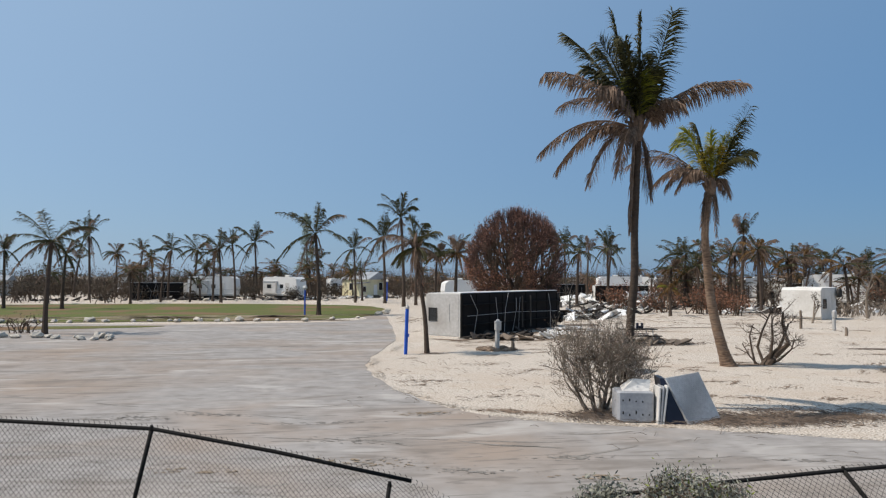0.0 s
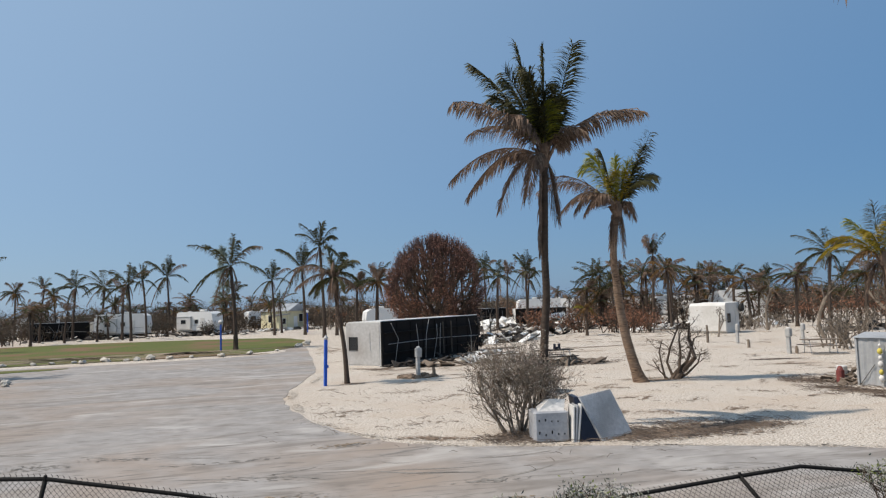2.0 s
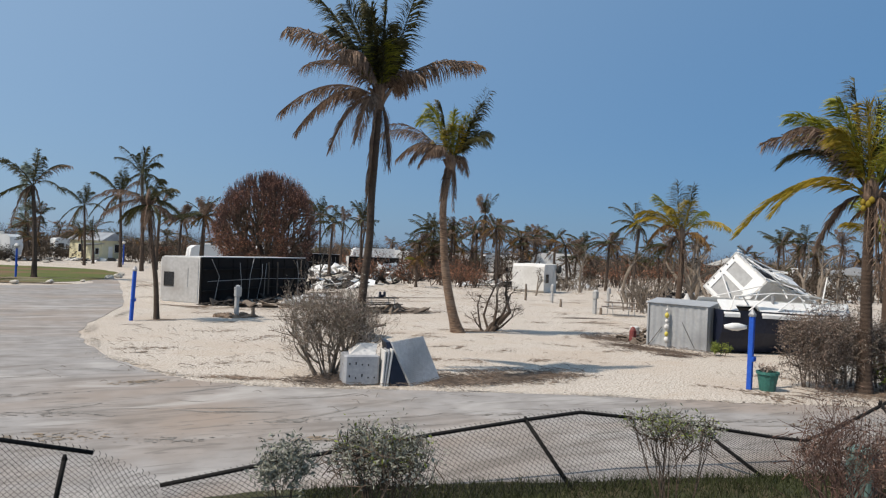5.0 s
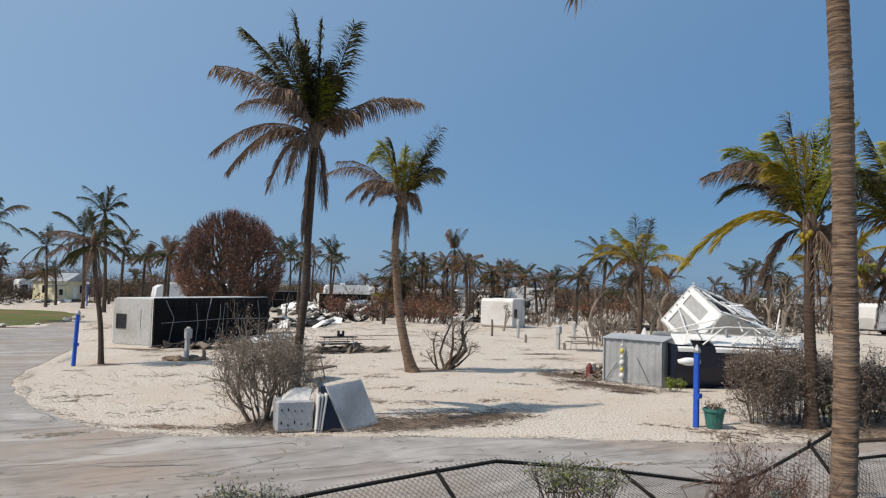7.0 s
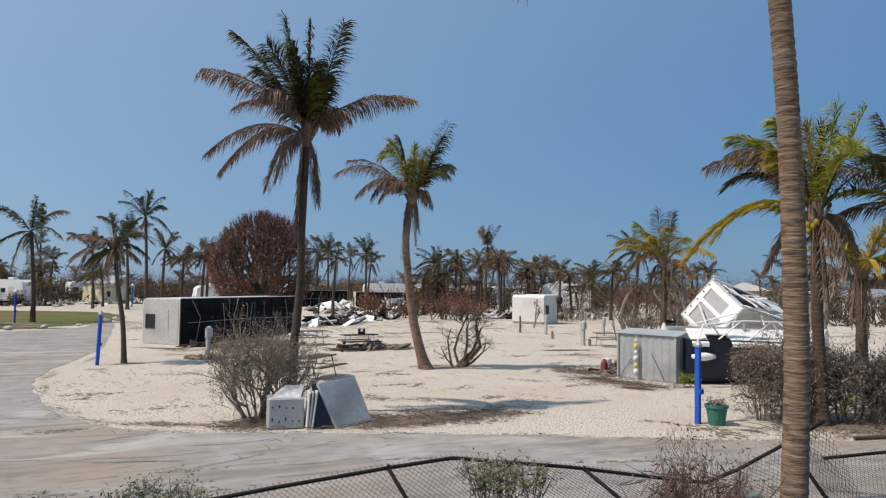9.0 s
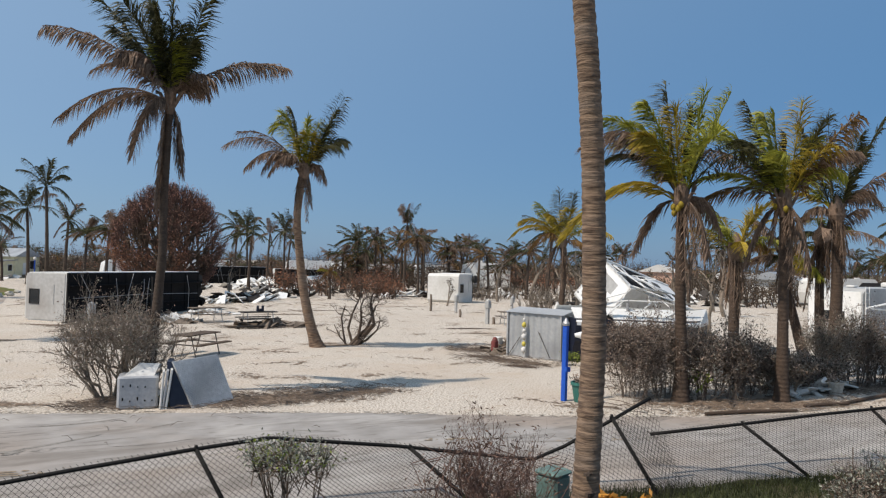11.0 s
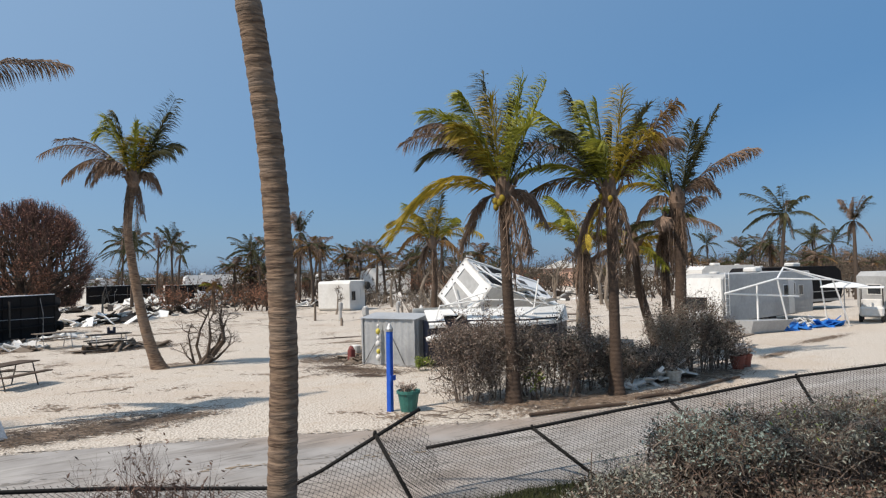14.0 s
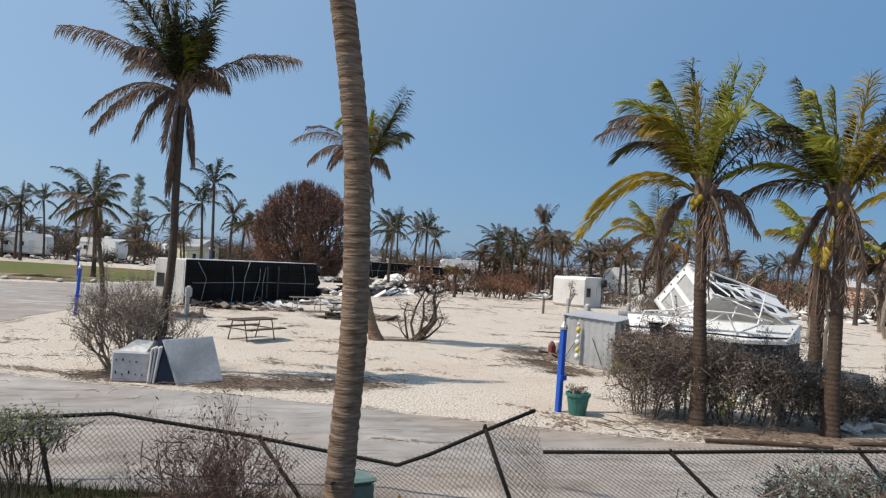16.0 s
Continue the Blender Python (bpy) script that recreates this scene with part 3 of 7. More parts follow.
def trunk_mesh(points, r0, r1, flare=1.6, rings=0.0, sides=10, rnd=None):
    """A bent tapering stem through the points; rings: distance between leaf scars."""
    g = Mesh()
    pts = [Vector(p) for p in points]
    path = []
    for i in range(len(pts) - 1):
        a, b, c, d = pts[max(i - 1, 0)], pts[i], pts[i + 1], pts[min(i + 2, len(pts) - 1)]
        for s in range(8):
            t = s / 8
            path.append(0.5 * (2 * b + (c - a) * t + (2 * a - 5 * b + 4 * c - d) * t * t + (3 * b - a - 3 * c + d) * t ** 3))
    path.append(pts[-1])
    length = sum((path[i + 1] - path[i]).length for i in range(len(path) - 1))
    out, radii, s = [], [], 0.0
    step = rings / 4 if rings else length / 26
    n = max(2, int(length / step))
    cum = [0.0]
    for i in range(len(path) - 1):
        cum.append(cum[-1] + (path[i + 1] - path[i]).length)
    k = 0
    for i in range(n + 1):
        s = length * i / n
        while k < len(cum) - 2 and cum[k + 1] < s:
            k += 1
        q = (s - cum[k]) / max(cum[k + 1] - cum[k], 1e-6)
        out.append(path[k].lerp(path[k + 1], min(q, 1)))
        r = r0 + (r1 - r0) * i / n
        r *= 1 + (flare - 1) * math.exp(-s / 0.35)
        if rings:
            r *= (0.965, 1.0, 1.02, 1.01)[i % 4] + (rnd.uniform(-0.02, 0.02) if rnd else 0)
        elif rnd:
            r *= 1 + rnd.uniform(-0.05, 0.05)
        radii.append(r)
    g.tube(out, radii, sides)
    return g


PALM_LEAF = {"g": F_GREEN, "o": F_OLIVE, "y": F_YELLOW, "b": F_BROWN, "r": F_RUST}


def palm(base, stem, radii, fronds, seed, label, bark=TRUNK, pairs=34, leaf=0.6, flare=1.7, group="coconut palms", skirt=0, nuts=0, wind=Vector((-0.25, 0, 0)), rings=0.11, turn=0.0, size=1.0):
    """A palm whose every leaf is a part. stem: points above the base; fronds: (kind, tip x, y, z from the crown's heart, bow)."""
    rnd = random.Random(seed)
    t = thing("palm_tree", base, label, "palm tree", group)
    part("trunk", trunk_mesh(stem, radii[0], radii[1], flare, rings, 14, rnd), bark, t, smooth=True)
    top = Vector(stem[-1])
    heart = Mesh()
    heart.tube([top + Vector((0, 0, -0.35)), top + Vector((0, 0, -0.05)), top + Vector((0, 0, 0.3)), top + Vector((0, 0, 0.65))], [radii[1] * 1.1, radii[1] * 1.9, radii[1] * 1.6, 0.03], 9)
    for k in range(10):
        a = rnd.uniform(0, 6.28)
        d = Vector((math.cos(a), math.sin(a), 0))
        heart.tube([top + d * radii[1] + Vector((0, 0, -0.15)), top + d * (radii[1] + 0.16) + Vector((0, 0, 0.15)), top + d * (radii[1] + 0.26) + Vector((0, 0, rnd.uniform(0.1, 0.45)))], [0.05, 0.04, 0.02], 4)
    part("crown_shaft", heart, F_BROWN, t, "fibrous brown crown heart with leaf stubs")
    wind = Matrix.Rotation(radians(turn), 3, "Z") @ wind
    for kind, x, y, z, bow in fronds:
        g = Mesh()
        x, y, z, bow = (size * q for q in (x, y, z, bow))
        d = Matrix.Rotation(radians(turn), 3, "Z") @ Vector((x, y, 0))
        x, y = d.x, d.y
        start = top + (d.normalized() if d.length > 0.01 else Vector((0, 0, 0))) * radii[1] + Vector((0, 0, 0.15 if z > -0.5 else -0.05))
        frond(g, start, top + Vector((x, y, z)), bow, rnd, int(pairs * 2.5), leaf * 1.2, 1.35 if kind in "br" else 0.6, wind * (0.4 if kind in "br" else 1))
        part("frond", g, PALM_LEAF[kind], t, {"g": "dark green feathered frond", "o": "olive-green frond", "y": "yellowing frond", "b": "dead brown hanging frond", "r": "rust-brown dry frond"}[kind])
    for _ in range(skirt):
        g, a = Mesh(), rnd.uniform(0, 6.28)
        d = Vector((math.cos(a), math.sin(a), 0))
        frond(g, top + d * 0.1, top + d * rnd.uniform(0.25, 0.55) + Vector((0, 0, -rnd.uniform(1.1, 2.4))), 0.5, rnd, 26, 0.42, 1.2, wind * 0.3)
        part("frond", g, F_BROWN, t, "dead brown frond hanging against the trunk")
    for _ in range(nuts):
        g, a = Mesh(), rnd.uniform(0, 6.28)
        g.blob((top.x + 0.22 * math.cos(a), top.y + 0.22 * math.sin(a), top.z - rnd.uniform(0.05, 0.4)), (0.075, 0.075, 0.095), rnd, 0.1)
        part("coconut", g, F_YELLOW, t, "orange-yellow coconut", True)
    return t


def rand_fronds(rnd, n, length, kinds, lift=(-0.5, 0.9)):
    out = []
    for k in range(n):
        a = 2 * math.pi * (k + rnd.uniform(-0.3, 0.3)) / n
        e = rnd.uniform(*lift)
        l = length * rnd.uniform(0.8, 1.1)
        out.append((rnd.choice(kinds), l * math.cos(a) * math.cos(e) - 0.12 * l, l * math.sin(a) * math.cos(e), l * math.sin(e), 0.28 * l))
    return out


# leaning tall palm beside the grey bush
palm((5.12, 17.0, 0), [(0, 0, -0.1), (0.13, 0.0, 1.0), (0.18, 0.06, 1.8), (0.24, 0.08, 2.5), (0.28, -0.06, 3.5), (0.26, -0.12, 4.5), (0.27, -0.22, 5.5), (0.29, -0.29, 6.5), (0.3, -0.34, 7.2)], (0.125, 0.078),
     [("b", -2.7, -0.95, 1.05, 0.75), ("b", -1.6, 1.7, 0.9, 0.85), ("b", -2.35, 0.9, -0.55, 1.0), ("b", -2.1, 0.2, -1.1, 1.1), ("b", -0.6, 2.2, -1.2, 1.1), ("b", -0.9, -0.9, -1.3, 0.9), ("b", 2.8, -0.2, 1.2, 0.75), ("b", 1.0, 0.9, 0.5, 0.8), ("b", 0.9, -0.7, 0.4, 0.7), ("b", -1.2, -0.7, 0.7, 0.9),
      ("g", -1.85, 0.2, 2.4, 0.5), ("g", -0.6, 0.2, 3.05, 0.2), ("g", 0.83, -0.3, 2.95, 0.05), ("g", -0.05, -0.3, 2.75, 0.15), ("g", -1.15, -0.4, 2.05, 0.45), ("g", -0.4, 0.5, 2.3, 0.3), ("g", 0.25, 0.3, 2.0, 0.2), ("g", -0.85, 0.4, 2.1, 0.4), ("g", -1.3, 0.3, 1.6, 0.5),
      ("g", -0.5, -0.4, 2.1, 0.3), ("g", 0.4, 0.2, 1.6, 0.3), ("g", -0.1, -0.5, 1.6, 0.3), ("o", -0.15, -0.3, 1.2, 0.2), ("b", 0.34, 0.15, -1.7, 0.3), ("b", -0.22, 0.1, -2.5, 0.3)],
     1, "tall leaning coconut palm with dark green top and dead brown fronds", TRUNK_DARK, 46, 0.56, wind=Vector((-0.12, 0, -0.1)))
# second palm with a skirt of dead leaves
palm((12.4, 24.9, 0), [(0, 0, -0.1), (-0.14, 0, 0.3), (-0.37, -0.03, 1.0), (-0.61, -0.02, 2.0), (-0.8, -0.08, 3.0), (-1.0, -0.3, 4.0), (-1.14, -0.45, 5.0), (-1.08, -0.55, 6.0), (-0.98, -0.6, 6.75)], (0.205, 0.115),
     [("b", -3.05, 0.2, 0.95, 1.35), ("b", -2.6, 0.5, 1.5, 1.0), ("b", -2.1, -0.6, 0.0, 1.3), ("b", -1.6, 0.4, 0.1, 1.3), ("b", -1.2, -0.5, -0.1, 1.1), ("o", -1.25, 0.2, 1.6, 1.5), ("o", -0.9, 0.1, 2.2, 0.8), ("g", -0.5, -0.3, 2.3, 0.6), ("o", 0.05, 0.3, 2.1, 0.3), ("o", 0.5, -0.2, 1.8, 0.3), ("g", 1.45, 0.1, 3.0, 0.0), ("g", 1.15, 0.3, 2.5, 0.1), ("o", 0.7, 0.2, 1.9, 0.3),
      ("g", 1.6, 0.2, 1.25, 0.9), ("g", 1.35, -0.6, 0.8, 0.9), ("b", -0.9, -0.9, 0.2, 0.9), ("b", 0.7, 0.9, -0.2, 0.8), ("y", 0.15, -0.3, 1.4, 0.2)],
     2, "leaning coconut palm with sparse ragged green top and dead skirt", TRUNK_LIGHT, 40, 0.58, flare=1.75, skirt=9, turn=-25)
# trio beside the lane
palm((17.2, 11.15, 0), [(0, 0, -0.1), (0.0, 0, 1.2), (-0.14, -0.05, 3.0), (-0.28, -0.15, 5.2)], (0.165, 0.11),
     [("g", -0.35, 0.2, 2.5, 0.1), ("o", 0.45, 0.1, 2.35, 0.1), ("o", 0.95, -0.1, 2.25, 0.15), ("o", -1.1, 0.3, 1.6, 0.9), ("b", -1.7, -0.2, 1.35, 1.1), ("b", -2.1, 0.5, 1.2, 1.1), ("y", -0.2, -0.3, 1.9, 0.2), ("y", -0.9, -0.6, 1.2, 0.8),
      ("y", -2.55, 0.9, -0.95, 1.4), ("y", -2.0, -0.4, -0.5, 1.2), ("o", -1.6, 0.2, 1.75, 0.9), ("o", -0.8, -0.4, 2.0, 0.5), ("o", -1.3, 0.7, 1.3, 0.9), ("g", -1.7, 0.3, 0.7, 1.1), ("g", 0.2, 0.4, 2.0, 0.3), ("g", 1.45, -0.1, 1.0, 0.6), ("o", 0.6, -0.8, 1.2, 0.6), ("o", 0.2, 0.9, 1.6, 0.4), ("b", -0.9, 0.5, -1.1, 0.7), ("b", 0.5, -0.5, -1.2, 0.6), ("b", 0.9, 0.7, -0.6, 0.7)],
     3, "coconut palm with wind-combed yellow-green crown behind a hedge", TRUNK, 42, 0.6, group="palms along the lane", skirt=5, nuts=5, wind=Vector((-0.85, 0.1, 0.1)), turn=-42, size=1.2)
palm((19.85, 10.1, 0), [(0, 0, -0.1), (0, 0, 1.5), (0.0, 0, 3.2), (-0.1, -0.05, 5.2)], (0.16, 0.11),
     [("g", -0.8, 0.1, 2.3, 0.3), ("y", 0.35, 0.1, 2.25, 0.1), ("r", 1.5, 0.2, 2.0, 0.3), ("b", -1.9, 0.2, 1.2, 0.8), ("o", -2.1, -0.3, 0.3, 0.9), ("r", -2.25, 0.2, -0.4, 1.0), ("o", -0.5, -0.4, 1.9, 0.3), ("o", -1.2, 0.5, 1.6, 0.6), ("o", 0.7, 0.5, 1.5, 0.4),
      ("y", 0.9, -0.4, 1.2, 0.5), ("b", -0.7, 0.2, -1.2, 0.6), ("b", 0.4, -0.5, -1.3, 0.6), ("o", 1.3, 0.3, 0.7, 0.7), ("o", -1.5, 0.1, 1.9, 0.5), ("o", -0.2, 0.3, 2.1, 0.2), ("g", -1.0, -0.5, 1.3, 0.8), ("g", 0.9, 0.2, 1.9, 0.4), ("b", 1.6, 0.5, 1.2, 0.7), ("g", 0.2, 0.9, 1.6, 0.4), ("o", -0.2, -0.9, 1.0, 0.6)],
     4, "coconut palm with orange nuts and a ragged yellow-green crown", TRUNK, 42, 0.6, group="palms along the lane", skirt=5, nuts=6, wind=Vector((-0.75, 0.1, 0.1)), turn=-45, size=1.2)
palm((25.5, 12.1, 0), [(0, 0, -0.1), (0.1, 0, 1.5), (0.2, 0, 3.2), (0.28, 0.1, 5.4)], (0.22, 0.15),
     [("g", -0.9, 0.2, 2.4, 0.2), ("g", -0.2, 0.1, 2.7, 0.1), ("g", 1.2, 0.1, 2.5, 0.2), ("b", 2.2, 0.2, 1.4, 0.6), ("g", 0.4, -0.4, 2.0, 0.3), ("o", -1.6, 0.2, 1.5, 0.7), ("g", 0.9, 0.5, 1.8, 0.3), ("g", -0.6, -0.6, 1.7, 0.5), ("b", 1.2, 0.3, 0.3, 0.9), ("y", -1.9, 0.2, 0.0, 1.0), ("b", -1.2, -0.3, -0.6, 0.9), ("o", -1.4, 0.7, 0.8, 0.8)],
     5, "palm with dark green fanned crown and shaggy dead leaf skirt", TRUNK, 40, 0.62, group="palms along the lane", skirt=16, wind=Vector((-0.2, 0, 0)), turn=-36, size=1.28)
palm((25.9, 12.7, 0), [(0, 0, -0.1), (-0.15, 0, 1.5), (-0.2, 0, 3.0), (-0.1, 0, 4.5)], (0.17, 0.13), rand_fronds(random.Random(61), 8, 1.8, "gob"), 6, "palm stem clothed in split brown leaf bases", TRUNK, 30, 0.55, group="palms along the lane", skirt=10)
palm((26.6, 13.6, 0), [(0, 0, -0.1), (-0.5, 0.1, 1.2), (-0.9, 0.2, 2.6), (-1.1, 0.2, 4.0)], (0.2, 0.11), rand_fronds(random.Random(62), 8, 1.7, "yob"), 16, "slanting palm stem with a small yellowing crown", TRUNK, 28, 0.5, group="palms along the lane", skirt=3)
palm((23.4, 14.3, 0), [(0, 0, -0.1), (0.0, 0, 1.6), (0.05, 0, 4.1)], (0.2, 0.15), rand_fronds(random.Random(63), 11, 1.9, "yoor", (-0.4, 1.1)), 7, "young palm with split orange leaf bases", TRUNK, 28, 0.5, group="palms along the lane", skirt=9)
# yellow palm behind the wreck
palm((25.5, 26.0, 0), [(0, 0, -0.1), (0.1, 0, 1.8), (0.2, 0, 3.4), (0.1, 0, 4.6)], (0.17, 0.12),
     [("y", -2.4, 0.2, 0.2, 1.3), ("y", -1.9, 0.5, 0.9, 1.0), ("o", -1.2, 0.1, 1.8, 0.5), ("g", -0.2, 0.2, 2.4, 0.1), ("g", 0.5, 0.1, 2.3, 0.1), ("y", 0.3, -0.4, 1.5, 0.4), ("y", 2.3, 0.2, 0.4, 0.9), ("r", -1.6, -0.5, -0.4, 1.1), ("y", -0.7, -0.6, 1.2, 0.7), ("o", 1.2, 0.4, 1.2, 0.5), ("r", 1.2, -0.4, -0.5, 0.8), ("b", -0.6, 0.3, -1.1, 0.6)],
     8, "palm with yellow wind-torn crown beside a wrecked camper", TRUNK, 36, 0.62, group="palms along the lane", skirt=5, wind=Vector((-0.7, 0.1, 0)), turn=-30, size=1.1)
# slim palm beside the overturned trailer
palm((1.4, 30.6, 0), [(0, 0, -0.1), (-0.1, 0, 1.6), (-0.35, 0, 3.3), (-0.5, 0, 4.7)], (0.11, 0.075), rand_fronds(random.Random(64), 15, 1.5, "ggbbb", (-0.7, 1.2)), 9, "slim palm with small dull green crown beside a blue post", TRUNK_DARK, 26, 0.45, flare=1.3, skirt=5)
# close trunk by the fence
close_palm = palm((8.28, 4.85, 0), [(-0.06, 0, -0.1), (0.03, -0.03, 0.6), (0.06, -0.06, 1.5), (0.09, -0.07, 2.5), (0.06, -0.08, 3.5), (-0.02, -0.12, 4.5), (-0.19, -0.21, 5.5), (-0.36, -0.29, 6.3), (-0.7, -0.42, 8.0), (-1.0, -0.5, 9.4)], (0.155, 0.108),
     [("b", -0.95, 3.2, -1.75, 1.2), ("g", 1.5, 2.2, 0.9, 0.9), ("g", -2.6, -0.5, 0.9, 0.9), ("g", 2.6, -0.4, 0.8, 0.9), ("g", 0.4, -2.4, 0.9, 0.9), ("g", -1.2, -1.9, 1.4, 0.6), ("g", 1.1, -1.2, 2.0, 0.5), ("g", -0.5, 0.6, 2.6, 0.2), ("g", 0.4, 0.3, 2.6, 0.2), ("b", 2.4, 1.0, -0.3, 0.9)],
     10, "close coconut palm trunk with pale ringed bark and scarred foot", TRUNK_LIGHT, 40, 0.6, flare=1.55, rings=0.125)


# ---- distant palms: a few kinds, each copied ----
def far_fronds(rnd, n, length, kinds, high, drop):
    """Leaves of a storm-blown crown: most stand up and arch over, a share drop hangs."""
    out = []
    for k in range(n):
        a = 2 * math.pi * (k * 0.618 + rnd.uniform(-0.12, 0.12))
        low = rnd.random() < drop
        e = rnd.uniform(-1.15, 0.15) if low else rnd.uniform(0.3, high)
        l = length * rnd.uniform(0.75, 1.15)
        out.append((rnd.choice(kinds), l * math.cos(a) * math.cos(e) - 0.16 * l, l * math.sin(a) * math.cos(e), l * math.sin(e) * (1 if low else 0.9), l * (0.42 if low else 0.10 + 0.28 * math.cos(e))))
    return out


def far_palm(seed, height, kinds, label, n=15, length=2.6, lean=0.4, pairs=34, high=1.35, drop=0.35):
    rnd = random.Random(seed)
    t = thing("palm_tree", (0, 0, -50), label, "palm tree", "distant palms")
    stem = [(0, 0, -0.2), (lean * 0.05, 0, height * 0.3), (lean * 0.5, 0, height * 0.7), (lean, 0, height)]
    part("trunk", trunk_mesh(stem, 0.17, 0.11, 1.5, 0, 7, rnd), TRUNK_DARK, t)
    meshes = {}
    for k, x, y, z, bow in far_fronds(rnd, n, length, kinds, high, drop):
        frond(meshes.setdefault(k, Mesh()), Vector((lean, 0, height)), Vector((lean + x, y, height + z)), bow, rnd, int(pairs * 1.15), 0.68, 1.2 if k in "br" else 0.75, Vector((-0.2, 0, -0.1)), 0.027)
    for _ in range(4):
        a = rnd.uniform(0, 6.28)
        d = Vector((math.cos(a), math.sin(a), 0))
        frond(meshes.setdefault("b", Mesh()), Vector((lean, 0, height)) + d * 0.1, Vector((lean, 0, height)) + d * 0.5 + Vector((0, 0, -rnd.uniform(1.0, 2.0))), 0.4, rnd, 16, 0.4, 1.0, Vector((0, 0, 0)), 0.02)
    for kind in sorted(meshes):
        part("crown", meshes[kind], F_DULL if kind == "o" else PALM_LEAF[kind], t, {"g": "dark green fronds", "o": "olive fronds", "b": "dead brown fronds", "r": "rust-brown fronds", "y": "yellow fronds"}[kind])
    return t


KINDS = [far_palm(101, 7.0, "gggob", "distant coconut palm with green arching crown", 15, 2.9), far_palm(102, 7.0, "goobb", "distant palm with thinned brown and green crown", 12, 2.6), far_palm(103, 7.0, "ggo", "distant palm with upswept green leaves", 11, 2.7, -0.5, 34, 1.45, 0.1),
         far_palm(104, 7.0, "orrbb", "distant palm with shaggy rust-brown crown", 20, 2.3, 0.2, 30, 1.2, 0.6), far_palm(105, 7.0, "gb", "distant storm-stripped palm with few leaves", 7, 2.3, 0.5),
         far_palm(106, 7.0, "ggob", "distant coconut palm with long wind-blown leaves", 13, 3.2, -0.3, 38, 1.4, 0.3), far_palm(107, 7.0, "gobb", "distant palm with half its crown gone", 9, 2.8, 0.7, 34, 1.3, 0.4), far_palm(108, 7.0, "oorbb", "distant palm with withered brown skirt", 17, 2.5, -0.3, 30, 1.3, 0.55)]
LIKE = {0: (0, 0, 5), 1: (1, 6), 2: (2, 2, 5), 3: (3, 7), 4: (4, 6)}
PLACES_A = [(-19.7, 42.9, 6.2, 0), (-31.5, 75, 6.4, 1), (-39, 103, 10.5, 2), (-5.0, 61.5, 8.2, 0), (-28.1, 102, 8.2, 0), (-25.7, 107, 8.3, 0), (-18.8, 101, 9.0, 2), (-17.4, 112, 10, 0), (-39.7, 116, 8, 3),
            (-41.6, 134, 9.4, 4), (-1.9, 91, 8, 0), (1.8, 88, 9.6, 0), (3.5, 78, 11.6, 2), (9.7, 80, 7.4, 1), (14.7, 100, 7.6, 1), (8.2, 70, 6.6, 3), (22.9, 76, 7, 0), (31, 88, 7, 1)]
PLACES_B = [(40, 86, 7, 0), (41.9, 70.5, 7, 3), (56, 84, 7, 1), (46, 85, 7, 0), (-21, 97, 7, 4), (-41, 76, 8, 0), (-38, 77, 7, 1), (-50, 84, 7, 0), (-59, 105, 7, 1), (37.8, 67.5, 8.9, 1), (37.5, 63.6, 7, 3), (49.4, 74, 6.5, 3), (46, 56, 5.6, 3),
            (41.5, 47, 7.2, 0), (73, 56, 7, 4), (96, 68, 6, 0), (94, 63, 6, 1), (36, 77, 7, 0)]
PLACES_C = [(107, 46, 7, 0), (94, 50, 6, 1), (93, 46.6, 6, 0), (81, 38.6, 6, 0), (66.8, 23.8, 7.5, 1), (59.6, 26.3, 8, 0), (27, 100, 9, 0), (28.6, 99, 9, 0), (29.5, 92, 8, 1), (36.3, 72, 7, 3), (47, 66.6, 6, 4), (40.7, 74, 7, 3), (77, 52, 7, 1), (70.6, 52, 7, 0),
            (66, 62.6, 6, 1), (76, 76, 6, 0), (92, 36.5, 6, 2)]
rg = random.Random(78)
PLACES_E = []
while len(PLACES_E) < 95:
    a, r = radians(rg.uniform(-44, 76)), rg.uniform(88, 150)
    PLACES_E.append((2 + r * math.sin(a), r * math.cos(a), rg.choice((rg.uniform(2.2, 3.8), rg.uniform(2.4, 4.4), rg.uniform(3.5, 5.5))), rg.choice((1, 1, 3, 3, 3, 0, 4))))
PLACES_D = [(101, 59, 7, 0), (129, 56, 8, 0), (28.4, 81, 8, 0), (105, 113, 7, 0), (94, 93, 7, 1), (-19, 92, 8, 0), (44, 60, 5.2, 3), (33, 74, 5, 3), (50, 52, 5.5, 3), (56, 44, 6, 4), (-8, 110, 7, 1), (-33, 112, 7, 3), (-46, 116, 7, 1), (6.6, 74, 6.5, 3), (5.2, 82, 8, 1), (88, 85, 6, 1), (62, 80, 6, 0), (84, 62, 6.5, 3)]
rg = random.Random(79)
PLACES_F = []
for a0, a1, r0, r1, count, low, high in ((21, 33, 78, 112, 30, 2.6, 6.6), (46, 68, 85, 130, 30, 2.4, 5.6), (-20, 4, 112, 140, 26, 3.0, 6.2), (8, 20, 100, 140, 10, 2.4, 4.2), (33, 45, 70, 110, 14, 2.6, 5.6)):
    for _ in range(count):
        a, r = radians(rg.uniform(a0, a1)), rg.uniform(r0, r1)
        PLACES_F.append((4 + r * math.sin(a), r * math.cos(a) - 1.5, rg.uniform(low, high), rg.choice((1, 3, 3, 3, 0, 4))))
rg = random.Random(77)
